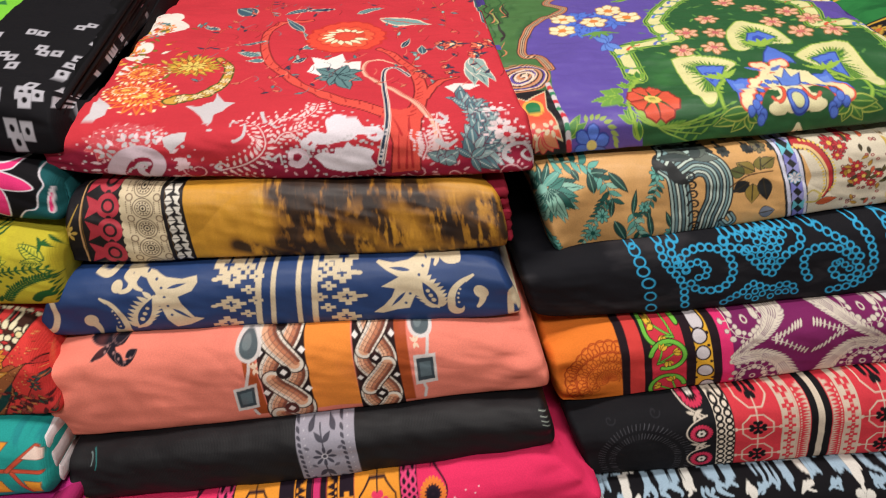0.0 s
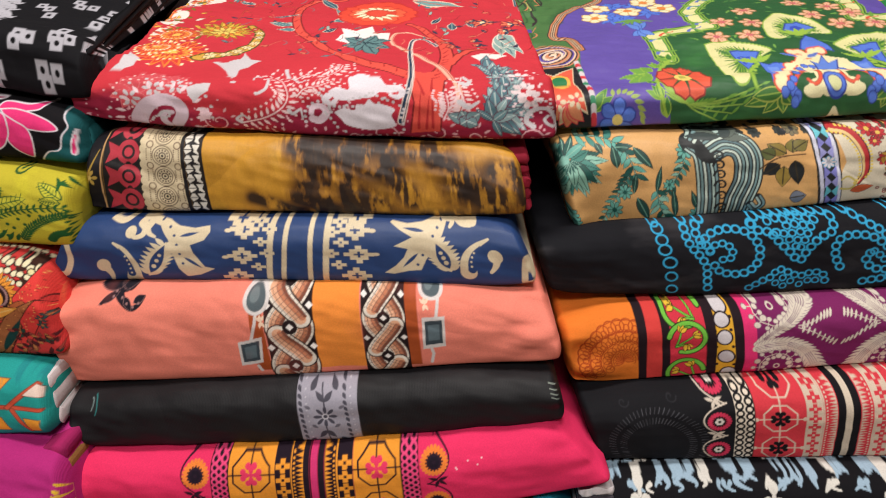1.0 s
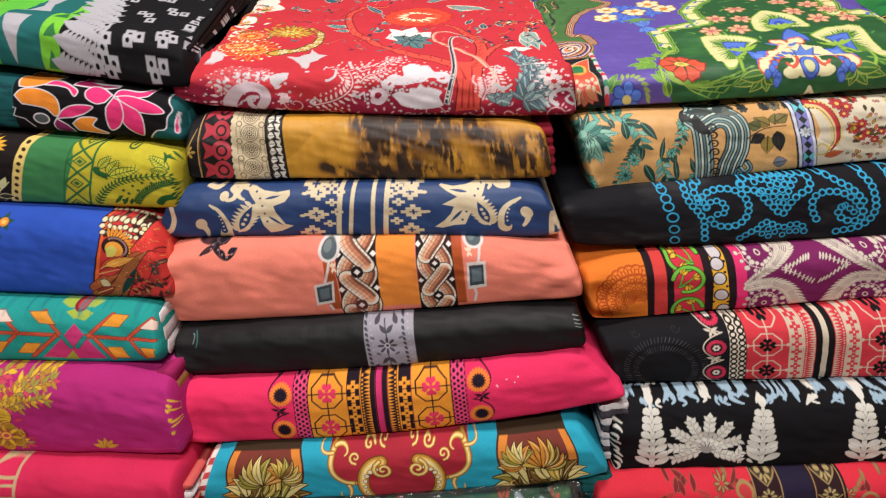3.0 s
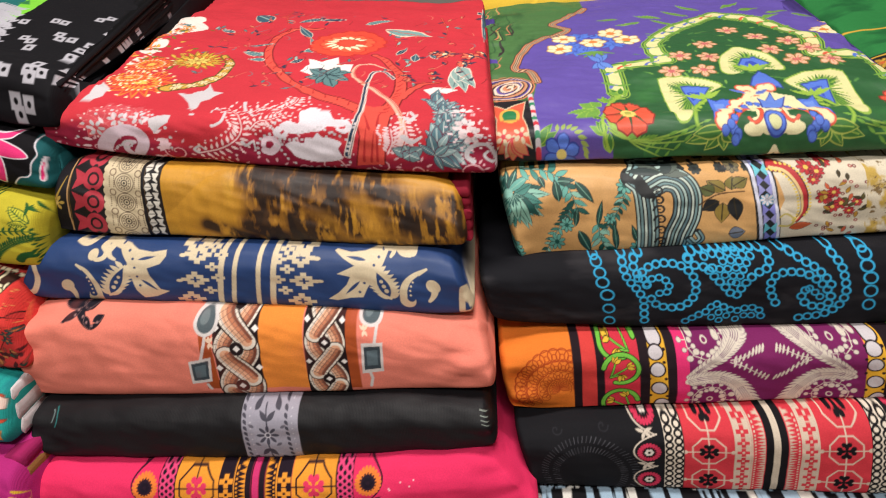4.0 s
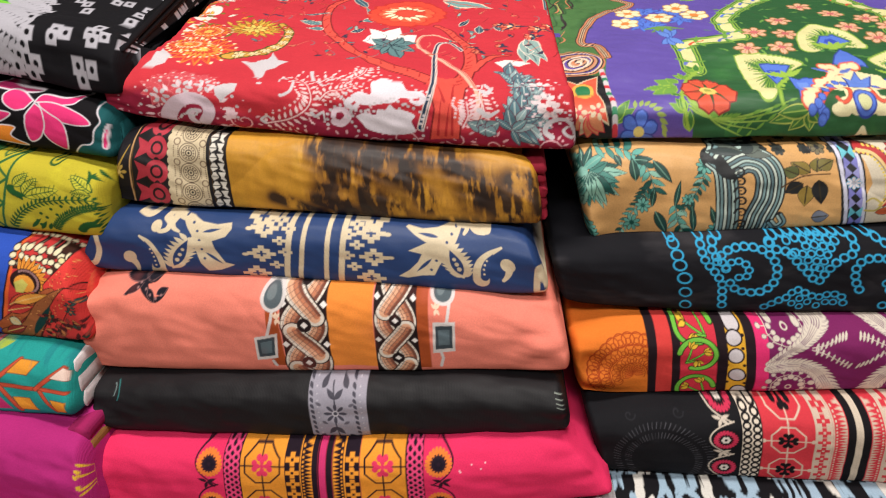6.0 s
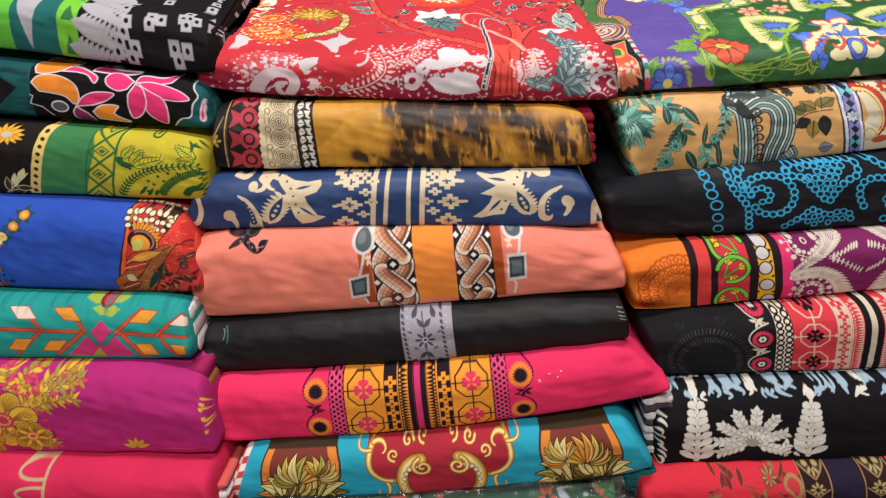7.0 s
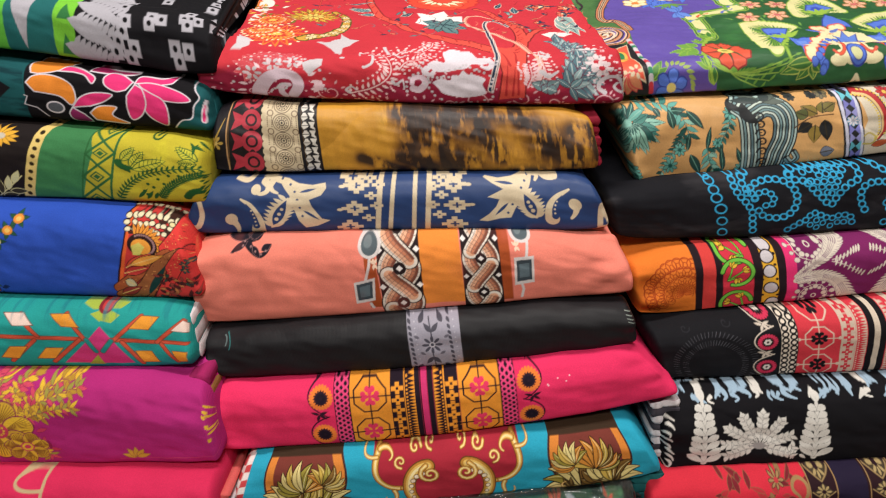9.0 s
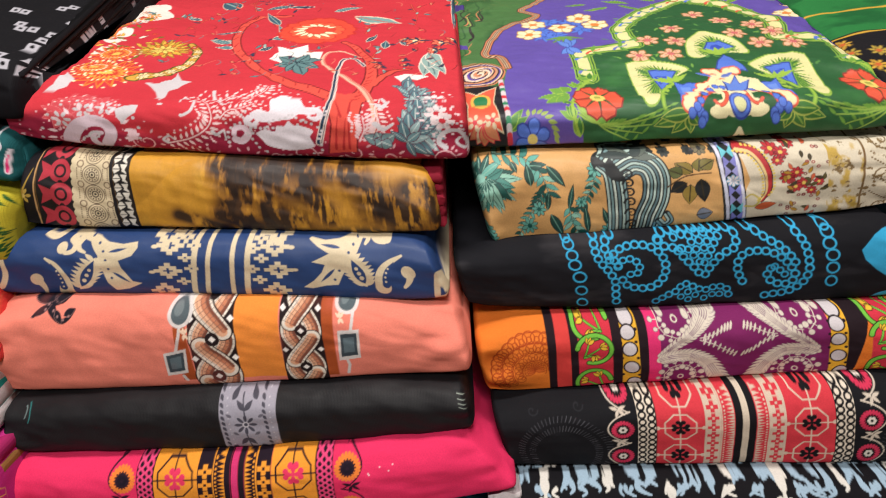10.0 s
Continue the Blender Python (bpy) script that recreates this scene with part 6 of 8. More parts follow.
def draw_paisley_blue(p, h):
    rng = random.Random(21)
    for ox in (0, -330):
        for x, y, r in ((330, 0.72, 50), (380, 0.8, 54), (440, 0.86, 56), (480, 0.94, 46), (300, 0.9, 50), (350, 0.4, 40), (490, 0.74, 34), (410, 0.62, 46), (470, 0.5, 40), (330, 0.98, 50), (420, 1.0, 50), (390, 0.3, 34)):
            posy(p, x + ox, h * y, r, rng)
        p.bloom(432 + ox, h * 0.16, 48, 14, rgb(238, 218, 150), rgb(206, 90, 40), rgb(60, 40, 30), 0, 1.1)
        p.bloom(432 + ox, h * 0.1, 24, 9, rgb(232, 140, 50), rgb(60, 110, 90), None)
        p.curve([(398 + ox, h * 0.42), (360 + ox, h * 0.22), (420 + ox, h * 0.3), (444 + ox, h * 0.56)], 6, rgb(60, 30, 30), 44, 16)
        p.curve([(398 + ox, h * 0.42), (362 + ox, h * 0.24), (420 + ox, h * 0.32), (443 + ox, h * 0.56)], 3, rgb(228, 96, 30), 36, 16)
        for a in (230, 265, 300, 20):
            p.leaf(480 + ox, h * 0.4, 46, 17, a, rng.choice([rgb(238, 206, 130), rgb(232, 130, 40)]), rgb(60, 40, 40), 1.6)
        for a in range(0, 360, 60):
            p.leaf(456 + ox, h * 0.68, 44, 12, a, rgb(230, 220, 160), rgb(30, 60, 60), 2)
        p.dot(456 + ox, h * 0.68, 8, rgb(226, 170, 60))
        p.leaf(350 + ox, h * 0.6, 60, 22, -110, rgb(228, 110, 40), rgb(120, 40, 30), 2)
        for k, (x, y) in enumerate(((530, 0.34), (560, 0.22), (584, 0.1))):
            for a in range(0, 360, 72):
                p.leaf(x + ox, h * y, 26, 12, a + 30 * k, rgb(40, 84, 60), rgb(20, 40, 60), 1)
            p.dot(x + ox, h * y, 12, rgb(228, 140, 40) if k else rgb(236, 222, 150))
            p.dot(x + ox, h * y, 6, rgb(236, 190, 90))
        p.leaf(528 + ox, h * 0.38, 26, 14, 140, rgb(236, 226, 160), rgb(60, 60, 60), 1)
    red_panel(p, h)


def draw_teal(p, h):
    """Orange arrow stems with lozenge leaves between pink diamonds and green cross flowers. Repeats."""
    stem, ink, gold, shell, pk = rgb(206, 78, 50), rgb(110, 60, 40), rgb(232, 150, 26), rgb(232, 204, 190), rgb(206, 46, 120)
    for o in (0, -560):
        def at(*pts):
            return [(x + o, y) for x, y in pts]
        for pts in (at((475, 77), (636, 79), (751, 83)), at((814, 85), (896, 91), (988, 90))):
            p.line(pts, 13, ink)
            p.line(pts, 9.5, stem)
        for a, b in (((645, 75), (605, 20)), ((634, 87), (570, 149)), ((751, 82), (712, 18)), ((740, 85), (668, 153)), ((821, 85), (885, 22)), ((838, 92), (877, 156)), ((919, 92), (986, 20)), ((929, 98), (960, 153)), ((528, 79), (486, 18)), ((514, 86), (442, 150))):
            q = at(a, b)
            p.line(q, 12, ink)
            p.line(q, 8.5, stem)
        for pts, col in ((((565, 18), (612, 17), (636, 44), (590, 46)), shell), (((675, 19), (717, 18), (742, 50), (701, 48)), gold), (((858, 54), (885, 22), (925, 22), (902, 56)), gold), (((956, 54), (984, 20), (994, 24), (993, 52)), shell), (((547, 138), (573, 107), (613, 107), (586, 142)), gold), (((631, 142), (657, 111), (698, 110), (672, 142)), gold), (((865, 120), (902, 120), (916, 154), (880, 152)), gold), (((952, 117), (987, 118), (983, 151), (963, 153)), gold), (((459, 19), (500, 18), (524, 46), (483, 48)), gold), (((436, 143), (467, 107), (507, 105), (478, 141)), shell)):
            q = np.array(at(*pts))
            p.poly(q.mean(0) + 1.1 * (q - q.mean(0)), ink)
            p.poly(q, col)
        p.poly(at((791, 47), (816, 85), (858, 156), (691, 157), (751, 95)), pk)
        for a, b in (((756, 85), (773, 119)), ((813, 88), (790, 118))):
            q = at(a, b)
            p.line(q, 14, ink)
            p.line(q, 11, rgb(20, 140, 136))
        p.poly(at((775, 130), (786, 160), (747, 161)), rgb(160, 170, 50))
        leafy = rgb(160, 180, 60)
        for pts in (((742, -1), (744, -5), (778, -5), (803, 7), (771, 9)), ((781, -5), (822, -5), (849, -3), (834, 7), (805, 7)), ((766, 18), (801, 5), (836, 20), (817, 39), (790, 33)), ((766, 18), (790, 36), (803, 9))):
            p.poly(at(*pts), leafy)
        p.oval(*at((799, -2))[0], 19, 20, rgb(130, 30, 44))
        p.oval(*at((802, 0))[0], 13, 12, rgb(196, 50, 50))
    p.grain(rgb(20, 120, 130), 0.1, 9, 60, 80, 0.4, window=lambda x, y: np.clip((h * 0.3 - y) / (h * 0.2), 0, 1) * 0.7)


def draw_magenta(p, h):
    """Gold embroidered blooms with leafy sprays on magenta. Repeats."""
    rng = random.Random(31)
    gold, dim, wine = rgb(226, 182, 30), rgb(184, 140, 36), rgb(130, 20, 74)

    def flower(x, y, r):
        """A ribbed bloom of six gold petals."""
        for k in range(7):
            a = 190 + 52 * k
            cx, cy = x + r * 0.62 * math.cos(radians(a)), y + r * 0.56 * math.sin(radians(a))
            p.oval(cx, cy, r * 0.44, r * 0.36, wine, a)
            p.oval(cx, cy, r * 0.40, r * 0.33, gold if k % 2 else rgb(208, 164, 34), a)
            for n in range(-4, 5):
                b = a + n * 13
                p.line([(x + r * 0.28 * math.cos(radians(a)), y + r * 0.26 * math.sin(radians(a))), (cx + r * 0.37 * math.cos(radians(b)), cy + r * 0.32 * math.sin(radians(b)))], 1.8, rgb(140, 92, 30))
        p.oval(x, y, r * 0.32, r * 0.28, rgb(196, 50, 84))
        for k in range(12):
            p.dot(x + r * 0.2 * math.cos(k * 0.52), y + r * 0.17 * math.sin(k * 0.52), 3, gold)

    def spray(x0, y0, x1, y1, size, n=9):
        q = bezier([(x0, y0), (0.5 * (x0 + x1) - 14, 0.5 * (y0 + y1) - 10), (x1, y1)], n)
        p.line(q, 8, wine, 6)
        p.line(q, 6, gold, 3)
        for a in q[1:]:
            for s in (-75, -30, 30, 75):
                t = math.degrees(math.atan2(y1 - y0, x1 - x0)) + s
                p.leaf(a[0], a[1], size * rng.uniform(0.7, 1.1), size * 0.34, t, rng.choice([gold, dim, gold, rgb(214, 66, 96), rgb(160, 150, 60)]), wine, 1)
    for o in (0, -372):
        fx, fy = 503, 137
        for k in range(40):
            x, y = fx + o + rng.uniform(-150, 120), fy + rng.uniform(-70, 60)
            p.leaf(x, y, 30, 11, rng.uniform(0, 360), rng.choice([gold, dim, rgb(200, 50, 90), rgb(150, 24, 84)]), wine, 1)
        for x0, y0, x1, y1, size in ((545, 105, 683, -6, 32), (548, 88, 585, -6, 30), (546, 98, 699, 21, 30), (572, 104, 686, 68, 26), (536, 58, 521, -6, 28), (570, 157, 608, 214, 26), (423, 94, 373, 49, 28), (415, 197, 351, 227, 26), (469, 47, 415, 1, 30)):
            spray(x0 + o, y0, x1 + o, y1, size)
        flower(fx + o, fy, 88)
        gx, gy = 433, 208
        flower(gx + o, gy, 56)
        hx, hy = 563, 188
        flower(hx + o, hy, 50)
        for x, y in ((360, 2), (407, 11), (448, -1)):
            p.spiral(x + o, y, 20, 1.2, 8, gold, 90, 4)
    ex, ey = 811, 223
    for a in (-160, -125, -90, -55, -20):
        p.leaf(ex, ey, 34, 13, a, rgb(206, 160, 44), rgb(130, 30, 60), 1)
    p.line([(ex - 40, ey + 4), (1000, ey)], 1.6, rgb(206, 70, 116))
    for k in range(8):
        p.leaf(988, h * (0.2 + 0.06 * k), 16, 8, rng.uniform(0, 360), gold)


def draw_redpink(p, h):
    gold = rgb(186, 160, 120)
    for x in (604, 300, 10):
        p.line([(x + 14, -8), (x - 8, h + 8)], 7, gold)
        for k in range(4):
            y = h * (0.06 + 0.28 * k)
            xx = x + 12 - 22 * y / h
            p.curve([(xx, y - 18), (xx - 86, y - 24), (xx - 86, y + 24), (xx, y + 14)], 7, gold, 7, 18)


def draw_tan(p, h):
    """Teal carnation and sprays on tan, a grey wave, a leafy branch, a blue tile band and a red and gold border."""
    rng = random.Random(41)
    aqua, tl, ink = rgb(96, 170, 156), rgb(22, 84, 76), rgb(34, 36, 38)
    tones = [aqua, rgb(60, 130, 118), rgb(136, 190, 170), tl]

    def spray(pts, n, size, lean=50):
        q = spline(pts, n)
        t = np.gradient(q, axis=0)
        p.line(q, 4.5, ink, 3)
        p.line(q, 2.4, rgb(120, 170, 156), 1.6)
        for k in range(n):
            a = math.degrees(math.atan2(t[k, 1], t[k, 0]))
            for s in (-1, 1):
                p.leaf(q[k, 0], q[k, 1], size * rng.uniform(0.8, 1.15), size * 0.36, a + s * lean + rng.uniform(-10, 10), rng.choice(tones), ink, 1.0)
    # carnation
    cx, cy = 20, 45
    for k in range(15):
        a = 20 + 10.5 * k
        p.leaf(cx, cy, 74 + 10 * (k % 3), 20, a, tones[k % 3], ink, 1.6, tl)
    for x1, y1 in ((99, 37), (114, 55), (93, 74), (75, 29), (80, 105), (57, 128), (25, 108)):
        blade(p, cx + 10, cy, x1, y1, 23, rng.choice(tones), ink, 1.5, tl)
    for k in range(9):
        p.leaf(cx + 2, cy, 30, 9, 24 + 22 * k, tl, rgb(150, 200, 180), 1.0)
    for x1, y1 in ((3, -7), (23, -5), (48, -4), (2, 6), (75, 10)):
        blade(p, cx - 4, cy - 8, x1, y1, 17, rng.choice([tl, aqua]), ink, 1.4, rgb(140, 190, 170))
    p.oval(cx - 4, cy - 6, 12, 10, rgb(130, 190, 174))
    # sprays and long dark leaves
    spray([(55, -3), (105, 1), (139, 20), (160, 49), (172, 90)], 10, 33)
    spray([(159, 90), (138, 121), (110, 160), (80, 203)], 11, 21)
    spray([(283, 37), (278, 76), (258, 117), (230, 163)], 11, 22)
    spray([(218, 134), (227, 177), (243, 209)], 6, 30)
    for x0, y0, x1, y1, w in ((132, 73, 128, 22, 15), (135, 27, 167, 29, 14), (175, 29, 213, 80, 15), (218, 137, 232, 75, 9), (166, 136, 174, 87, 9), (173, 147, 201, 207, 17), (263, 205, 256, 128, 10), (312, 192, 297, 141, 10), (94, 16, 103, 40, 10)):
        blade(p, x0, y0, x1, y1, 1.4 * w, rgb(28, 70, 62), ink, 1.2, rgb(110, 160, 140))
    for x, y, r in ((285, 42, 15), (116, 174, 17), (145, 132, 14), (8, 192, 13), (2, 175, 14), (248, 122, 11), (310, 202, 14)):
        p.bloom(x, y, 1.3 * r, 8, aqua, tl, ink, x, 1.2)
    # dark roses along the upper edge
    for k in range(60):
        x = rng.uniform(300, 1000)
        p.bloom(x, rng.uniform(-26, 8), rng.uniform(8, 17), 7, rng.choice([rgb(60, 60, 54), rgb(110, 100, 70), rgb(50, 56, 54), rgb(150, 50, 50) if x > 560 else ink]), ink, ink, k, 1.3)
    # the wave: stalk, crest and the thick fall
    def strip(pts, w):
        q = spline(pts, 30)
        p.line(q, w, ink)
        t = np.gradient(q, axis=0)
        n = np.stack([-t[:, 1], t[:, 0]], 1) / np.hypot(t[:, 0], t[:, 1])[:, None]
        m = max(int(w / 8), 2)
        for k in range(m):
            f = (k + 0.5) / m - 0.5
            p.line(q + n * f * w * 0.94, 0.62 * w / m, (rgb(172, 196, 188), rgb(116, 148, 150), rgb(196, 210, 198), rgb(92, 120, 126))[k % 4], 0.5 * w / m)
    strip([(333, 208), (333, 154), (330, 96), (323, 47), (303, 24)], 51)
    strip([(306, 19), (326, 0), (357, -4), (384, 3), (369, 15)], 39)
    strip([(340, 42), (371, 27), (405, 38), (420, 71), (418, 122), (400, 171), (394, 207)], 66)
    strip([(424, 187), (438, 202), (450, 189), (442, 170)], 18)
    for k, (x, y) in enumerate(spline([(357, 58), (359, 97), (361, 140), (363, 191)], 6)):
        p.spiral(x, y, 14, 1.3, 6, ink, 180, 2.6)
    for x1, y1 in ((411, 8), (429, 21), (415, -5), (400, -6), (322, -5), (292, 7)):
        blade(p, 369, 12, x1, y1, 18, rng.choice([rgb(60, 70, 70), rgb(90, 100, 92)]), ink, 1)
    # branch with leaves
    p.line(spline([(446, 98), (479, 76), (508, 69), (544, 68)], 14), 4, rgb(90, 64, 40), 3)
    for x0, y0, x1, y1, col in ((502, 63, 464, 37, rgb(140, 120, 50)), (516, 61, 522, 28, rgb(120, 110, 50)), (488, 91, 453, 113, ink), (497, 97, 494, 150, rgb(150, 124, 50)), (520, 83, 529, 147, ink), (521, 53, 553, 34, rgb(120, 110, 56)), (479, 68, 449, 53, rgb(90, 96, 50)), (511, 182, 546, 178, rgb(110, 116, 130))):
        blade(p, x0, y0, x1, y1, 32, col, ink, 1.4, rgb(60, 50, 30))
    # white ground with gold and red
    p.poly([(596, -5), (614, 37), (629, 98), (608, 152), (620, 208), (1005, h + 30), (1005, -40)], rgb(216, 204, 180))
    # tile band
    lo, hi = np.array([(579, 199), (626, 201)]), np.array([(558, 1), (607, 3)])
    p.poly([hi[0] - (4, 20), hi[1] + (0, -20), lo[1] + (0, 24), lo[0] + (-4, 24)], ink)
    for f0, f1 in ((0.04, 0.2), (0.8, 0.96)):
        p.poly([hi[0] + (hi[1] - hi[0]) * f0 - (3, 18), hi[0] + (hi[1] - hi[0]) * f1 - (3, 18), lo[0] + (lo[1] - lo[0]) * f1 + (0, 20), lo[0] + (lo[1] - lo[0]) * f0 + (0, 20)], rgb(206, 206, 224))
    for k in range(9):
        f = (k - 0.5) / 7.5
        a, b = hi[0] + (lo[0] - hi[0]) * f, hi[1] + (lo[1] - hi[1]) * f
        c, d = a + 0.22 * (b - a), a + 0.78 * (b - a)
        s = 17
        col = (rgb(150, 150, 210), rgb(96, 190, 206), rgb(120, 120, 196))[k % 3]
        if k == 4:
            p.bloom((c[0] + d[0]) / 2, (c[1] + d[1]) / 2, 16, 8, WHITE, rgb(150, 150, 160), rgb(60, 150, 190), 0, 1.2)
            continue
        p.poly([c - (0, s), (c + d) / 2, c + (0, s)], col)
        p.poly([d - (0, s), (c + d) / 2, d + (0, s)], col)
    # red paisley with a beaded rim, curl and berries
    q = spline([(612, 7), (638, 16), (657, 47), (669, 88), (669, 130), (654, 156)], 39)
    p.line(q, 30, rgb(70, 30, 34), 12)
    p.line(q, 24, rgb(186, 40, 46), 7)
    p.line(q - (5, -4), 9, rgb(228, 196, 130), 3)
    dots(p, q + (12, -6), 3, rgb(226, 196, 80), 9)
    dots(p, q - (13, -7), 3, rgb(226, 196, 80), 9)
    p.line(spline([(619, 169), (640, 171), (649, 153), (632, 136), (619, 144)], 16), 6, rgb(196, 176, 84), 4)
    blade(p, 641, 178, 688, 168, 22, rgb(206, 92, 44), ink, 1.2)
    for x, y, r in ((681, 15, 20), (700, 26, 17), (713, 96, 20), (732, 84, 16), (748, 115, 17), (691, 48, 14), (730, 124, 16), (780, 113, 12), (723, 1, 16), (765, 137, 12)):
        p.bloom(x, y, r, 8, rgb(190, 40, 50), rgb(226, 190, 80), rgb(80, 20, 26), x, 1.3)
    for k in range(26):
        x, y = rng.uniform(700, 800), h * rng.uniform(0.02, 0.95)
        p.leaf(x, y, 20, 8, rng.uniform(0, 360), rng.choice([rgb(90, 80, 40), rgb(70, 60, 40), rgb(190, 140, 40), rgb(206, 90, 50)]), ink, 0.9)
        p.dot(rng.uniform(690, 800), h * rng.uniform(0.05, 0.95), 4.4, rng.choice([rgb(120, 30, 40), rgb(160, 60, 60)]), 0.4)
    p.grain(rgb(196, 162, 70), -0.05, 20, 30, 47, 0.3, 800, 880)
    p.line([(882, -30), (874, h + 8)], 5, rgb(120, 90, 50))
    for k in range(5):
        p.spiral(925 + 26 * (k % 2), h * (0.02 + 0.24 * k), 28, 1.5, 4, rgb(120, 96, 60), 90 * k, 2.4)
        dots(p, [(895, h * 0.24 * k), (930, h * (0.24 * k + 0.14)), (990, h * (0.24 * k + 0.1))], 2.6, rgb(120, 96, 60), 8)
    p.grain(rgb(130, 104, 64), 0.35, 12, 12, 49, 0.1, 800, 1005)


def rings(p, pts, r, colour, gap=None):
    """A chain of small rings along a line."""
    pts = np.array(pts, float)
    far = np.concatenate([[0], np.cumsum(np.hypot(*np.diff(pts, axis=0).T))])
    for q in np.arange(0, far[-1], gap or 1.75 * r):
        p.dot(np.interp(q, far, pts[:, 0]), np.interp(q, far, pts[:, 1]), r, colour, 0.6)


def draw_chain(p, h):
    """Scrolls and a heart of small blue rings on black."""
    cy = rgb(34, 158, 206)
    p.grain(rgb(52, 50, 54), 0.1, 120, 40, 90, 0.6)

    def chain(pts, r=10.4, gap=None):
        rings(p, spline(pts, 60), r, cy, gap)
    for x, y, r in ((266, 11, 12), (271, 37, 13), (275, 62, 14), (284, 96, 15), (286, 134, 13), (287, 169, 12), (263, -2, 10), (829, 5, 12), (832, 19, 14), (832, 46, 14), (837, 74, 14), (837, 105, 14), (834, 138, 13)):
        p.oval(x, y, r * 1.1, r * 1.08, cy, 0, 0.72)
    # outer strands
    chain([(326, -5), (323, 20), (329, 51), (349, 82), (363, 112), (363, 142), (364, 176)])
    chain([(363, -4), (347, 12), (348, 36), (366, 60), (373, 80)])
    chain([(765, -3), (767, 17), (779, 40), (785, 72), (786, 108), (773, 139), (745, 160), (713, 166), (678, 173)])
    chain([(668, -4), (679, 5), (702, 26), (727, 45), (748, 71), (762, 97)])
    # left scroll
    chain([(353, 54), (371, 32), (403, 22), (435, 25), (458, 37), (473, 61), (476, 88), (465, 116), (440, 133), (410, 134), (387, 122), (373, 95)])
    chain([(371, 69), (385, 56), (404, 57), (417, 71), (417, 90), (401, 96), (387, 89)], 9.4)
    # right scroll
    chain([(643, 129), (633, 103), (633, 75), (649, 56), (676, 52), (704, 57), (728, 73), (749, 98), (757, 122), (744, 140), (719, 139), (701, 126), (697, 106), (710, 94)])
    chain([(712, 94), (726, 106), (738, 120)], 9)
    # the heart
    chain([(464, 14), (475, 1), (505, -5), (539, -5), (567, -4), (602, -5), (623, -2), (635, 12), (631, 32), (618, 48), (600, 51)])
    chain([(466, 16), (477, 30), (497, 35), (514, 38)])
    chain([(505, 43), (520, 65), (538, 87), (557, 110), (573, 87), (590, 64), (605, 51)])
    for x, y in ((500, 12), (518, 7), (534, 11), (551, 6), (567, 6), (581, 12), (596, 14), (536, 24), (553, 22), (570, 25), (585, 29), (527, 41), (544, 41), (561, 39), (576, 44), (537, 56), (554, 58), (568, 59), (550, 73), (560, 76)):
        p.dot(x, y, 9, cy, 0.62)
    # cluster at the lower edge
    chain([(453, 173), (477, 156), (499, 145), (513, 129), (534, 138), (558, 150), (583, 143), (606, 145), (614, 165), (606, 178)], 9.4)
    for x, y in ((507, 163), (523, 152), (540, 162), (560, 173), (578, 164), (594, 164), (524, 173)):
        p.dot(x, y, 8.6, cy, 0.62)
    # large leaf
    p.poly([(900, h * 0.34), (930, h * 0.16), (950, h * 0.1), (1005, 0), (1005, h * 0.8), (980, h * 0.76), (960, h * 0.7), (930, h * 0.58), (908, h * 0.46)], cy)
    p.oval(990, h * 0.96, 60, 16, cy)


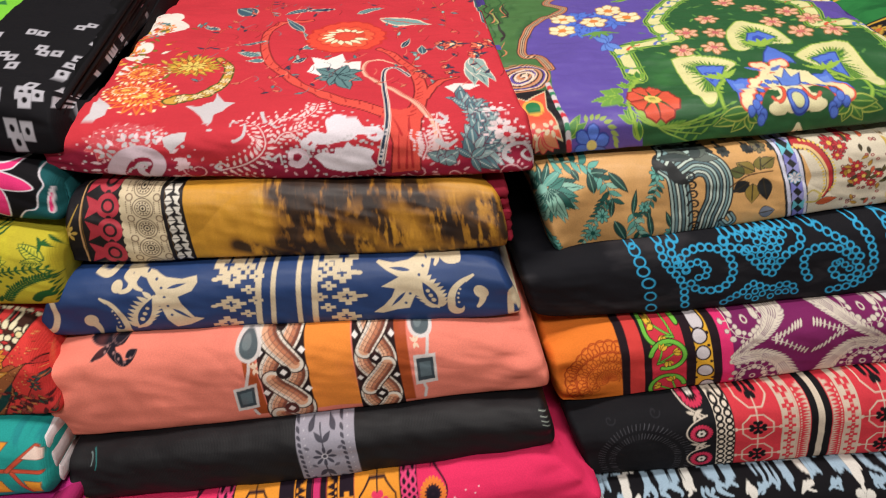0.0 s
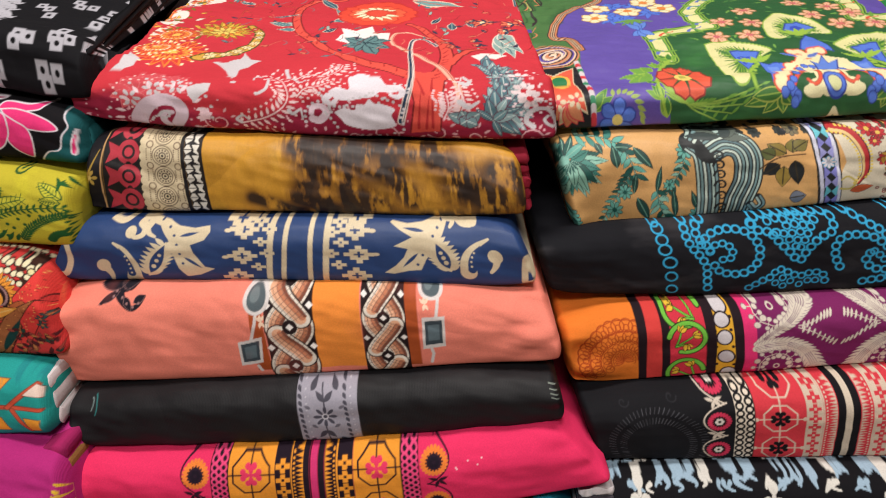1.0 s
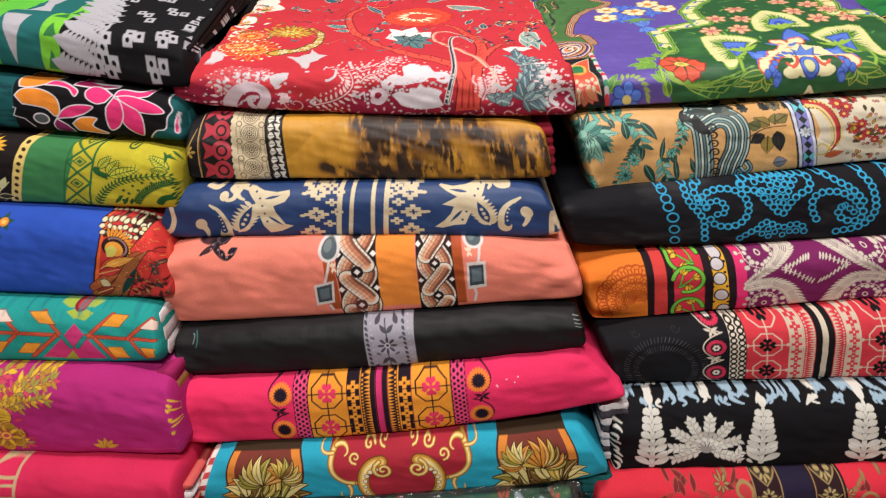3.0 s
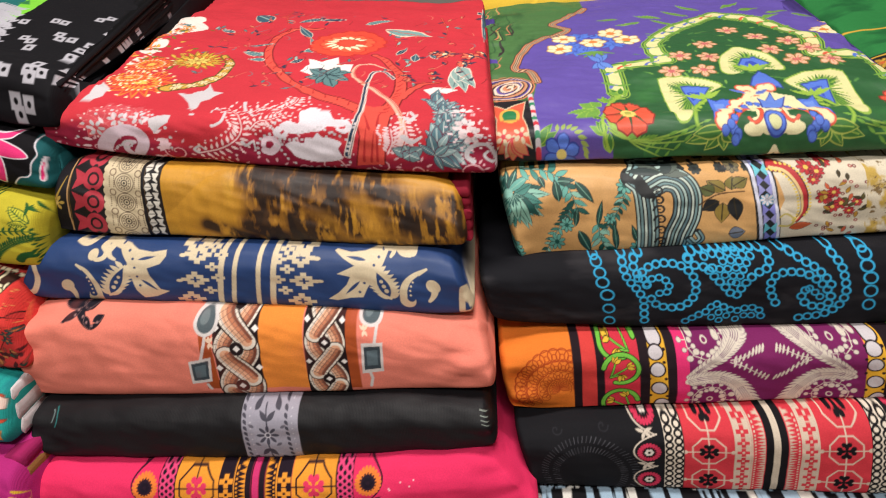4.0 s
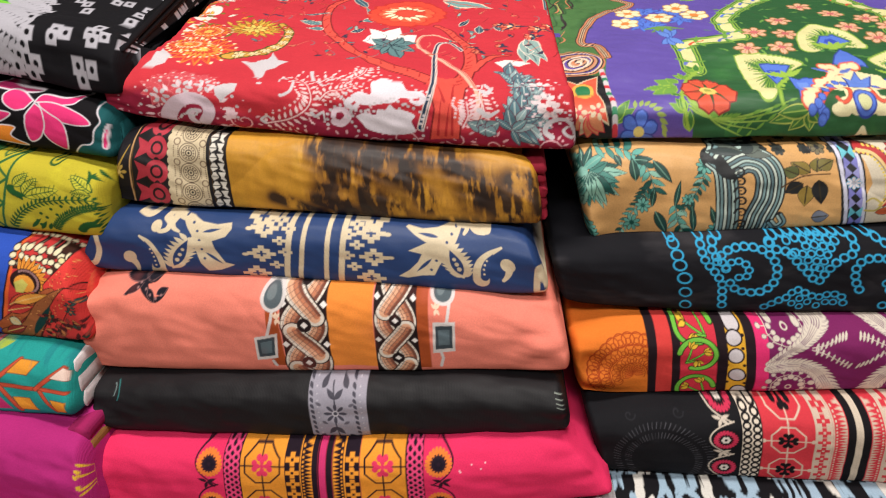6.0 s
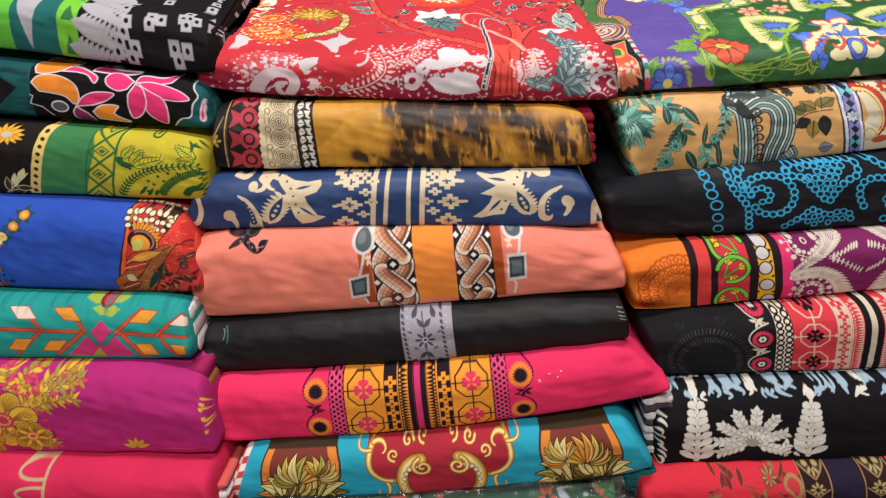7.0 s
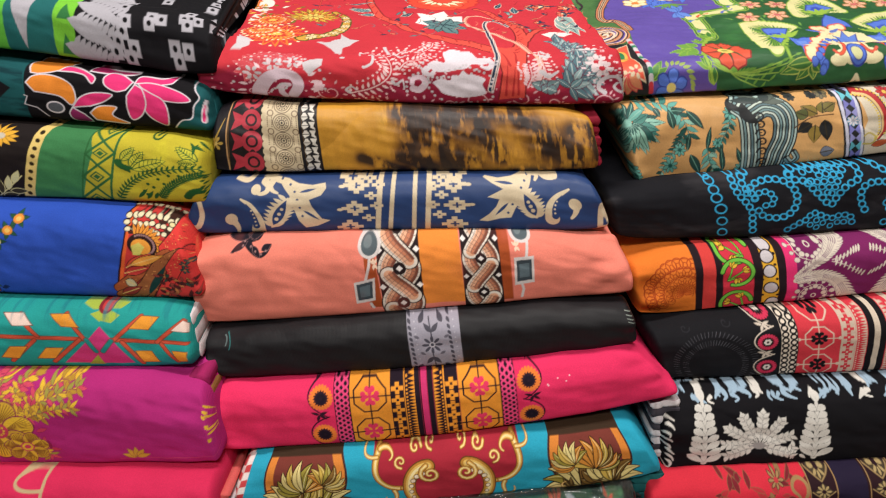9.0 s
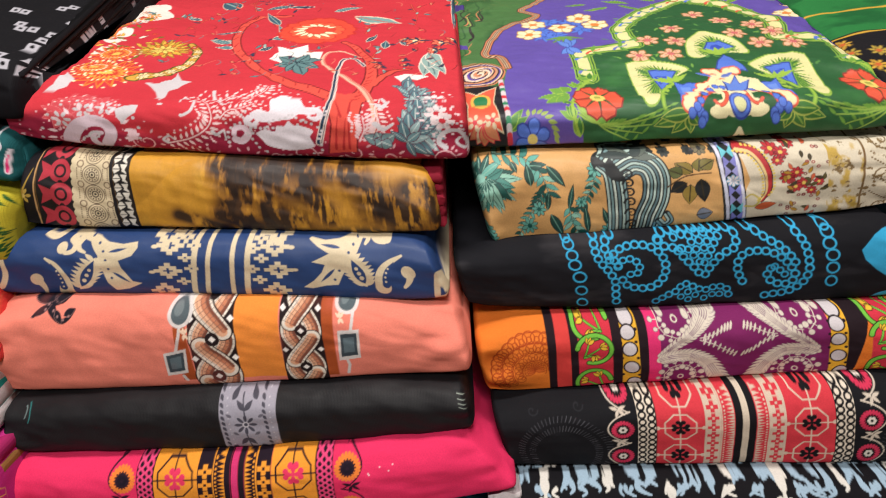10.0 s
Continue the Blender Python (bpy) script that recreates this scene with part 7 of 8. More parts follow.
def draw_orange(p, h):
    """Orange with a henna mandala, a vine band, beads, and white acanthus mirrored on purple."""
    ink, lime, gold, rust = rgb(36, 24, 30), rgb(112, 190, 60), rgb(226, 168, 24), rgb(168, 62, 6)
    pale, shade = rgb(212, 200, 184), rgb(122, 84, 112)
    rng = random.Random(51)
    # henna mandala
    cx, cy = 130, 114
    for r, n, w in ((92, 20, 15), (66, 16, 13), (40, 12, 11)):
        for k in range(n):
            a = radians(150 + 230 * k / n)
            p.oval(cx + r * math.cos(a), cy + 0.92 * r * math.sin(a), w, w, rust, 0, 0.84)
            p.oval(cx + (r - 4) * math.cos(a), cy + 0.92 * (r - 4) * math.sin(a), 0.45 * w, 0.45 * w, rust, 0, 0.7)
    for r in (104, 80, 54, 26):
        p.line([(cx + r * math.cos(radians(a)), cy + 0.92 * r * math.sin(radians(a))) for a in range(150, 391, 12)], 1.8, rust)
    for k in range(12):
        p.leaf(cx, cy, 24, 8, 150 + 20 * k, rgb(214, 100, 16), rust, 1.6)
    # stripes
    def stripe(xa, ya, xb, yb, xc, yc, xd, yd, col):
        p.poly([(xa, ya - 40), (xb, yb - 40), (xb, yb), (xd, yd), (xd, yd + 30), (xc, yc + 30), (xc, yc), (xa, ya)], col)
    stripe(162, -5, 860, -13, 161, 172, 825, 170, ink)
    stripe(182, -5, 212, -5, 179, 171, 213, 172, rgb(212, 56, 52))
    stripe(408, -6, 768, -7, 410, 171, 772, 171, rgb(120, 28, 90))
    stripe(384, -6, 410, -6, 382, 170, 410, 171, rgb(222, 32, 108))
    stripe(768, -7, 795, -7, 774, 171, 799, 168, rgb(222, 32, 108))
    bx, by = 339, 45
    ex, ey = 784, 33
    off = ex - bx
    for o, m in ((0.0, 1), (off, 1)):
        p.poly([(x + o, y) for x, y in ((335, -57), (374, -60), (362, -5), (364, 169), (364, 169), (327, 171), (327, 171), (325, -5))], gold)
        for x, y in ((353, -26), (341, 2), (340, 32), (342, 72), (345, 121), (353, 170)):
            p.oval(x + o, y, 18, 19, ink)
            p.oval(x + o, y, 14.5, 15.5, WHITE)
            for d in (-17, 17):
                p.dot(x + o + d, y + 23, 3.6, ink)
    # vine: green coils round gold buds on red
    for o in (0.0, 628.0):
        p.poly([(x + o, y) for x, y in ((237, -59), (314, -56), (304, -5), (306, 170), (306, 170), (230, 172), (230, 172), (230, -5))], rgb(206, 40, 62))
        for x, y, s in ((261, 6, -1), (265, 69, 1), (263, 162, -1)):
            a = np.linspace(radians(-170), radians(110), 22)
            ring = np.stack([x + o + s * 38 * np.cos(a), y + 36 * np.sin(a)], 1)
            p.line(ring, 14, rgb(30, 44, 26), 12)
            p.line(ring, 9.5, lime, 7.5)
            for tx, ty, turn in ((-12, -16, -70), (14, -4, -20), (-2, 16, 60)):
                px, py = x + o + s * tx, y + ty
                p.line([(x + o - s * 22, y + 20), (px, py)], 6.5, rgb(30, 44, 26), 5)
                p.line([(x + o - s * 22, y + 20), (px, py)], 4, lime, 3)
                for d in (-36, 0, 36):
                    b = turn + d if s > 0 else 180 - turn - d
                    p.leaf(px, py, 17, 8, b, rgb(230, 184, 36), rgb(40, 30, 20), 1.6)
    # acanthus and berry wreaths
    def plume(q, w0, w1, m):
        """A feathered scroll: strands along a bent spine."""
        q = np.array(q, float)
        t = np.gradient(q, axis=0)
        t /= np.hypot(t[:, 0], t[:, 1])[:, None] + 1e-9
        n = np.stack([-t[:, 1], t[:, 0]], 1)
        w = np.linspace(w0, w1, len(q))[:, None]
        for k in range(len(q)):
            turn = math.degrees(math.atan2(t[k, 1], t[k, 0]))
            for s in (-1, 1):
                e = q[k] + s * n[k] * w[k] * 0.32
                p.leaf(e[0], e[1], 0.9 * w[k, 0] + 6, 7, turn + s * 34, pale, shade, 0.8)
        p.line(q, w0 * 0.92, pale, w1 * 0.92)
        for f in (-0.3, -0.12, 0.06, 0.24):
            for k in range(0, len(q) - 4, 3):
                p.line(q[k:k + 4] + n[k:k + 4] * w[k:k + 4] * (f + 0.04 * (k % 2)), 1.7, shade if k % 2 else rgb(160, 138, 140), 0.6)

    mid, low = 577, 51

    def both(pts):
        q = np.array(pts, float)
        return q, np.stack([2 * mid - q[:, 0], q[:, 1]], 1)
    for q, m in zip(both([(447, 7)]), (1, -1)):
        for x, y, r in ((q[0][0], q[0][1], 42), (q[0][0] + 6 * m, q[0][1] + 150, 40)):
            p.spiral(x, y, r, 0.95, 2.2, pale, 60, 1.6, m, 0.85)
            for k in range(15):
                a = radians(60 + m * 24 * k)
                for d in (0.66, 1.16):
                    e = r * (d + 0.08 * (k % 2))
                    zx, zy = x + e * math.cos(a), y + e * math.sin(a)
                    p.line([(x + r * 0.9 * math.cos(a), y + r * 0.9 * math.sin(a)), (zx, zy)], 1.3, pale)
                    p.dot(zx, zy, 5.6 if k % 3 else 7.6, shade)
                    p.dot(zx, zy, 4.6 if k % 3 else 6.6, pale)
            p.dot(x, y, 7, pale, 0.6)
    for q, m in zip(both([(406, 99), (433, 74), (471, 45), (496, 20), (518, -3), (532, -24)]), (1, -1)):
        plume(spline(q, 22), 7, 25, m)
    for q, m in zip(both([(406, 105), (438, 97), (478, 98), (511, 121), (538, 171)]), (1, -1)):
        plume(spline(q, 20), 14, 25, m)
    for pts in ([(495, 50), (519, 44), (544, 30), (563, 24)], [(494, 55), (520, 65), (548, 85), (569, 98)]):
        for q in both(pts):
            z = spline(q, 9)
            p.line(z, 2.2, pale, 1.4)
            for k, a in enumerate(z[1:]):
                for s in (-1, 1):
                    p.leaf(a[0], a[1], 10, 4.4, 90 * s + 20, pale, shade, 0.5)
                p.dot(a[0], a[1], 2.4, pale)


def draw_floral(p, h):
    """White fronds and lobed flowers on black; upper-fold strokes pale blue, standing in for shade."""
    rng = random.Random(61)
    chalk, mist, ink = rgb(212, 208, 200), rgb(150, 176, 196), rgb(20, 19, 23)
    # strokes on the upper fold: white print tinted cold, its shade put into the colour
    for k in range(34):
        x = 6 + 30 * k
        for n in range(4):
            y = rng.uniform(-34, 10)
            p.curve([(x + rng.uniform(-12, 12), y), (x + rng.uniform(-18, 18), y + 7), (x + rng.uniform(-20, 20), y + 13)], rng.uniform(7, 12), mist if k % 4 else chalk, 4)
    def frond(x0, y0, x1, y1, size):
        """A stem with rounded leaflets growing shorter to its tip."""
        n = 8
        t = math.degrees(math.atan2(y1 - y0, x1 - x0))
        p.line([(x0, y0), (x1, y1)], 14, chalk, 8)
        for k in range(n):
            f = k / n
            x, y = x0 + f * (x1 - x0), y0 + f * (y1 - y0)
            for s in (-1, 1):
                p.leaf(x, y, size * (1.15 - 0.7 * f), 19, t + s * 52 + rng.uniform(-6, 6), chalk, ink, 0.5, None, True)
        p.leaf(x1, y1, 28, 20, t, chalk, None, 0, None, True)
    for o in (0, 494):
        for x0, y0, x1, y1, size in ((96, 185, 104, 19, 44), (354, 181, 367, 31, 44)):
            frond(x0 + o, y0, x1 + o, y1, size)
        # lobed flower: a fan of ribbed plumes
        fx, fy = 225, 138
        for a in (-176, -144, -112, -80, -48, -16, 20, 160):
            c, n = math.cos(radians(a)), math.sin(radians(a))
            r = 96 if -150 < a < -30 else 80
            p.leaf(fx + o + 6 * c, fy + 6 * n, r, 26, a, chalk, ink, 1.4, None, True)
            for k in range(5):
                for s in (-1, 1):
                    q = 22 + 14 * k
                    p.leaf(fx + o + q * c, fy + q * n, 20, 11, a + 48 * s, chalk, ink, 0.6)
            p.line([(fx + o + 12 * c, fy + 12 * n), (fx + o + 0.8 * r * c, fy + 0.8 * r * n)], 1.6, rgb(150, 146, 144), 0.6)
        p.oval(fx + o, fy, 14, 10, rgb(150, 146, 144))
        for k in range(7):
            p.leaf(fx + o + 70 + 12 * (k % 3), fy + 6 + 5 * k, 22, 9, rng.uniform(0, 360), chalk, ink, 1)
    # gathered strokes at the tucked end
    for k in range(9):
        p.curve([(rng.uniform(0, 14), h * (0.1 + 0.1 * k)), (rng.uniform(14, 26), h * (0.14 + 0.1 * k)), (rng.uniform(10, 34), h * (0.2 + 0.1 * k))], 9, chalk, 3)


def draw_rednavy(p, h):
    rng = random.Random(71)
    tan, ink = rgb(160, 126, 80), rgb(44, 24, 30)
    for k in range(240):
        x = rng.uniform(160, 372) if k % 2 else rng.uniform(582, 1000)
        y = h * rng.uniform(0, 1)
        if x < 260 and y > h * 0.5 - (x - 160):
            continue
        p.leaf(x, y, rng.uniform(16, 34), rng.uniform(6, 12), rng.uniform(0, 360), rng.choice([rgb(180, 40, 50), rgb(150, 110, 70), rgb(120, 30, 40)]), rgb(120, 90, 60), 1.2)
    for x, y, a in ((330, 0.62, 120), (350, 0.2, 60), (690, 0.6, 70), (630, 0.4, 100), (820, 0.5, 60)):
        p.paisley(x, h * y, 20, a, tan)
        p.paisley(x, h * y, 13, a, rgb(190, 50, 56))
        p.bloom(x - 50, h * (y - 0.1), 18, 8, tan, rgb(190, 50, 56), ink)
    p.band(371, 580, ink)
    p.band(436, 505, rgb(36, 28, 52))
    for x in (404, 542):
        for y in np.arange(0, h + 20, 46):
            p.poly([(x, y - 20), (x + 22, y), (x, y + 20), (x - 22, y)], rgb(70, 60, 44))
            p.bloom(x, y, 18, 8, rgb(170, 146, 96), ink)
            p.line([(x - 26, y), (x, y + 23), (x + 26, y)], 3, rgb(150, 124, 80))
        for d in (-31, 31):
            p.line([(x + d, -8), (x + d, h + 8)], 2.5, tan)
    for k in range(190):
        a = rng.uniform(180, 360)
        d = 64 * math.sqrt(rng.random())
        p.leaf(92 + d * math.cos(radians(a)), h * 0.98 + 0.9 * d * math.sin(radians(a)), 13, 6, rng.uniform(0, 360), rng.choice([rgb(70, 44, 24), rgb(100, 64, 30), rgb(40, 24, 18)]))


def draw_wrapped(seed, cols, size=26):
    """Small crowded ornament, half hidden under film."""
    def draw(p, h):
        rng = random.Random(seed)
        for k in range(int(2300 / size)):
            x, y = rng.uniform(0, 1000), rng.uniform(0, h)
            kind = rng.random()
            col = cols[rng.randrange(len(cols))]
            if kind < 0.35:
                p.bloom(x, y, size * rng.uniform(0.5, 0.9), rng.choice([5, 6, 8]), col, cols[rng.randrange(len(cols))])
            elif kind < 0.8:
                p.leaf(x, y, size * rng.uniform(0.8, 2), size * 0.4, rng.uniform(0, 360), col)
            else:
                p.spiral(x, y, size * 0.6, 1.2, size * 0.18, col, rng.uniform(0, 360))
    return draw


def draw_plain(p, *h):
    pass

# ---- the stacks ----
F = "folded_fabric"

# middle stack, from the table upwards
base_mid = cloth(F, "white and violet patterned folded cloth in clear film", (-0.300, 0.060), (0.737, 0.733, 0.733), (0.662, 0.662, 0.662), (0.372, 0.370, 0.370),
                 draw_wrapped(1, [rgb(90, 60, 110), rgb(120, 100, 130), rgb(50, 40, 60), rgb(200, 190, 200)], 22), rgb(150, 142, 166), (0, 0.02), seed=11, nu=260, nv=50)
wrap_mid = cloth(F, "plum folded cloth with gold flowers in clear crinkled film", (-0.285, 0.048), (0.776, 0.766, 0.763), (0.737, 0.733, 0.733), (0.396, 0.394, 0.394),
                 lambda p, h: (draw_wrapped(2, [rgb(190, 160, 50), rgb(206, 176, 90), rgb(150, 60, 110)], 40)(p, h), p.band(520, 900, rgb(120, 40, 70)), draw_wrapped(5, [rgb(196, 166, 60), rgb(150, 110, 50), rgb(90, 20, 60)], 30)(p, h)), rgb(112, 24, 92), (0.02, 0.05), seed=12, nu=300, nv=50)
wrap_green = cloth(F, "dark green printed folded cloth under clear film", (-0.308, 0.040), (0.794, 0.781, 0.779), (0.774, 0.765, 0.762), (0.405, 0.402, 0.402),
                   draw_wrapped(3, [rgb(70, 120, 80), rgb(200, 80, 60), rgb(170, 180, 190), rgb(30, 60, 50), rgb(60, 100, 60)], 34), rgb(36, 84, 62), (0.05, 0.07), seed=13, nu=300, nv=40)
cyan = cloth(F, "turquoise folded cloth with gold baroque scrolls and leaf medallions", (-0.305, 0.078), (0.837, 0.832, 0.835), (0.787, 0.778, 0.782), (0.416, 0.413, 0.414),
             draw_cyan, rgb(14, 160, 190), (0.07, 0.11), seed=14, slant=(0.02, 0.022))
pink = cloth(F, "hot pink folded cloth with an orange and black ornamental band", (-0.320, 0.100), (0.895, 0.889, 0.895), (0.838, 0.833, 0.846), (0.434, 0.430, 0.432),
             draw_pink, rgb(230, 28, 92), (0.11, 0.16), seed=15, pinch=2.2, slant=(0.004, 0.034))
black = cloth(F, "black folded cotton cloth with a grey patterned band", (-0.317, 0.069), (0.938, 0.936, 0.930), (0.897, 0.889, 0.892), (0.453, 0.450, 0.449),
              draw_black, rgb(26, 25, 28), (0.16, 0.20), seed=16, pinch=2.2, slant=(0.004, 0.006), material=LINEN)
salmon = cloth(F, "salmon pink folded cloth with braided mosaic bands and slate pendants", (-0.323, 0.071), (1.017, 1.005, 0.984), (0.939, 0.936, 0.932), (0.474, 0.468, 0.466),
               draw_salmon, rgb(236, 128, 108), (0.20, 0.26), crease=0.0016, seed=17, pinch=2.2, slant=(0.006, 0.009))
blue = cloth(F, "navy blue folded cloth with tan block-printed flowers and stripes", (-0.328, 0.058), (1.067, 1.054, 1.039), (1.019, 1.005, 0.984), (0.497, 0.491, 0.486),
             draw_blue, BLUE, (0.26, 0.30), seed=18, slant=(0.023, 0.015), material=SATIN)
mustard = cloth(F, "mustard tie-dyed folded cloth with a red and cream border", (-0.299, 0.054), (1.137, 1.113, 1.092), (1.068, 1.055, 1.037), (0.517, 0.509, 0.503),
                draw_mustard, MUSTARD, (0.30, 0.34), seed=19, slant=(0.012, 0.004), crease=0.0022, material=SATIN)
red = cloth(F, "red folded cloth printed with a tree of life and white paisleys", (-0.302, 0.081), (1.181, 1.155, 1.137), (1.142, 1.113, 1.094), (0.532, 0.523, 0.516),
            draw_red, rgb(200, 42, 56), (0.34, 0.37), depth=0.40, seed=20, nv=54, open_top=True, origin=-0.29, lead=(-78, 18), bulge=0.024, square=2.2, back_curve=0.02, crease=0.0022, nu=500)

# stack beside it, with dark and bright borders
base_right = cloth(F, "black and white printed folded cloth in clear film", (0.060, 0.430), (0.711, 0.709, 0.707), (0.662, 0.662, 0.662), (0.378, 0.376, 0.376),
                   draw_wrapped(6, [rgb(200, 196, 200), rgb(120, 110, 130), rgb(40, 36, 44)], 26), rgb(60, 54, 66), (0, 0.02), seed=31, nu=260, nv=50)
wrap_teal = cloth(F, "teal printed folded cloth in clear shiny film", (0.050, 0.420), (0.729, 0.724, 0.720), (0.709, 0.708, 0.706), (0.391, 0.389, 0.388),
                  draw_wrapped(7, [rgb(40, 160, 150), rgb(200, 60, 60), rgb(210, 150, 40), rgb(120, 60, 130)], 30), rgb(14, 112, 112), (0.02, 0.04), seed=32, nu=300, nv=40)
rednavy = cloth(F, "red folded cloth with navy and bronze woven bands", (0.060, 0.430), (0.781, 0.773, 0.767), (0.728, 0.724, 0.720), (0.408, 0.406, 0.404),
                draw_rednavy, rgb(208, 30, 54), (0.04, 0.10), seed=33)
floral = cloth(F, "black folded cloth with large white frond flowers", (0.080, 0.449), (0.845, 0.836, 0.825), (0.774, 0.767, 0.760), (0.431, 0.428, 0.424),
               draw_floral, rgb(20, 19, 23), (0.10, 0.16), seed=34)
dark = cloth(F, "charcoal folded cloth with a red and cream ornamental band", (0.080, 0.447), (0.899, 0.900, 0.898), (0.848, 0.838, 0.829), (0.462, 0.459, 0.457),
             draw_dark, rgb(25, 25, 29), (0.16, 0.22), seed=35, slant=(-0.012, 0.0))
orange = cloth(F, "orange and purple folded cloth with white scrolls and beaded stripes", (0.071, 0.438), (0.961, 0.956, 0.952), (0.899, 0.901, 0.899), (0.488, 0.485, 0.483),
               draw_orange, rgb(228, 118, 16), (0.22, 0.28), seed=36, pinch=2.2, slant=(-0.006, 0.0), crease=0.002)
chain = cloth(F, "black folded cloth with bright blue ringed scrolls", (0.058, 0.426), (1.023, 1.019, 1.019), (0.967, 0.957, 0.950), (0.515, 0.512, 0.510),
              draw_chain, rgb(25, 25, 30), (0.28, 0.33), seed=37, slant=(-0.008, 0.0))
tan = cloth(F, "tan satin folded cloth with teal carnations and a grey wave", (0.079, 0.446), (1.094, 1.085, 1.080), (1.015, 1.018, 1.021), (0.541, 0.538, 0.537),
            draw_tan, rgb(214, 162, 96), (0.33, 0.38), seed=38, pinch=2.2, slant=(-0.014, 0.0), crease=0.002, material=SATIN)
green = cloth(F, "green and purple folded satin cloth with flowers under an arch", (0.068, 0.446), (1.131, 1.125, 1.121), (1.097, 1.089, 1.084), (0.559, 0.555, 0.552),
              draw_green, rgb(94, 74, 164), (0.38, 0.42), depth=0.42, seed=39, nv=54, open_top=True, origin=0.075, lead=(-40, 22), bulge=0.03, square=2.1, back_curve=0.03, material=SATIN, crease=0.002, nu=500)

# stack on the other side, with a leaning top
base_left = cloth(F, "black and white printed folded cloth under clear film", (-0.660, -0.280), (0.776, 0.771, 0.757), (0.662, 0.662, 0.662), (0.356, 0.352, 0.348),
                  draw_wrapped(8, [rgb(190, 186, 194), rgb(90, 86, 96), rgb(60, 110, 70), rgb(40, 36, 44)], 26), rgb(44, 40, 50), (0, 0.02), seed=51, nu=260, nv=50)
wrap_left = cloth(F, "dark printed folded cloth with green ends in clear film", (-0.645, -0.277), (0.815, 0.792, 0.774), (0.779, 0.773, 0.759), (0.366, 0.361, 0.356),
                  draw_wrapped(9, [rgb(170, 166, 170), rgb(80, 150, 60), rgb(50, 46, 56), rgb(150, 40, 60)], 30), rgb(46, 40, 48), (0.02, 0.04), seed=52, nu=300, nv=40)
redpink = cloth(F, "raspberry red folded cloth with gold arch outlines", (-0.665, -0.299), (0.875, 0.855, 0.838), (0.823, 0.799, 0.780), (0.392, 0.386, 0.380),
                draw_redpink, rgb(206, 22, 78), (0.04, 0.10), seed=53, nu=470)
magenta = cloth(F, "magenta folded cloth with gold embroidered flowers", (-0.663, -0.297), (0.952, 0.933, 0.913), (0.868, 0.854, 0.839), (0.420, 0.413, 0.406),
                draw_magenta, rgb(178, 24, 116), (0.10, 0.18), seed=54, slant=(0.0, 0.004), nu=470, crease=0.0022)
teal = cloth(F, "turquoise folded cloth with orange stems and pink diamonds", (-0.677, -0.312), (1.008, 0.988, 0.968), (0.949, 0.933, 0.916), (0.451, 0.443, 0.436),
             draw_teal, rgb(18, 152, 146), (0.18, 0.24), seed=55, nu=470)
bluep = cloth(F, "royal blue folded cloth with paisley sprays and a red border", (-0.668, -0.302), (1.095, 1.068, 1.042), (1.008, 0.989, 0.966), (0.481, 0.470, 0.461),
              draw_paisley_blue, rgb(34, 78, 186), (0.24, 0.30), seed=56, slant=(0.0, 0.012), nu=470)
yellow = cloth(F, "yellow and green folded cloth with a black flowered panel", (-0.656, -0.291), (1.163, 1.133, 1.103), (1.089, 1.069, 1.045), (0.514, 0.502, 0.491),
               draw_yellow, YELLOW, (0.30, 0.38), seed=57, slant=(0.0, -0.004), nu=470)
petals = cloth(F, "black folded cloth with pink and orange outlined petals", (-0.652, -0.287), (1.229, 1.190, 1.151), (1.164, 1.137, 1.106), (0.544, 0.529, 0.514),
               draw_flower_dark, rgb(21, 19, 23), (0.38, 0.44), seed=58, nu=470)
tie = cloth(F, "black folded cloth with white resist-dyed squares and green bands", (-0.648, -0.276), (1.291, 1.251, 1.211), (1.233, 1.195, 1.151), (0.560, 0.543, 0.525),
            draw_tie, rgb(22, 21, 25), (0.44, 0.44), depth=0.34, seed=59, nv=80, open_top=True, origin=-0.28, lead=(-28, 62), bulge=0.05, square=2.0, back_curve=0.03, nu=420)

# tucked ends and selvedges that stick out of the folds
wine, blush, chalk, ash, sea = rgb(150, 26, 50), rgb(200, 84, 80), rgb(214, 206, 208), rgb(70, 66, 74), rgb(20, 88, 90)
layers(mustard, 0.028, 0.058, 1.040, 1.085, 0.516, 0.2, [wine, wine * 0.8, wine, wine * 1.1, wine * 0.9], 3, 0.3, "dark red inner layer")
layers(cyan, -0.292, -0.330, 0.794, 0.818, 0.396, 0.1, [blush, chalk, blush], 4, 0.08, "red and white checked end")
layers(floral, 0.10, 0.073, 0.784, 0.840, 0.438, 0.1, [chalk, ash, chalk, chalk, ash, chalk, ash, chalk], 5, 0.12, "gathered white and black end")
layers(teal, -0.318, -0.3115, 0.921, 0.960, 0.446, 0.15, [chalk, chalk * 0.92, chalk * 0.97], 6, 0.2, "white selvedge")
layers(magenta, -0.32, -0.3005, 0.866, 0.912, 0.428, 0.15, [rgb(160, 24, 90), rgb(150, 24, 84), rgb(150, 100, 50), rgb(150, 20, 84)], 7, 0.12, "gold flowered inner layer")
layers(rednavy, 0.08, 0.048, 0.738, 0.780, 0.422, 0.15, [sea, sea * 1.1, sea * 0.9, sea, sea * 1.2], 8, 0.06, "dark teal inner layer")

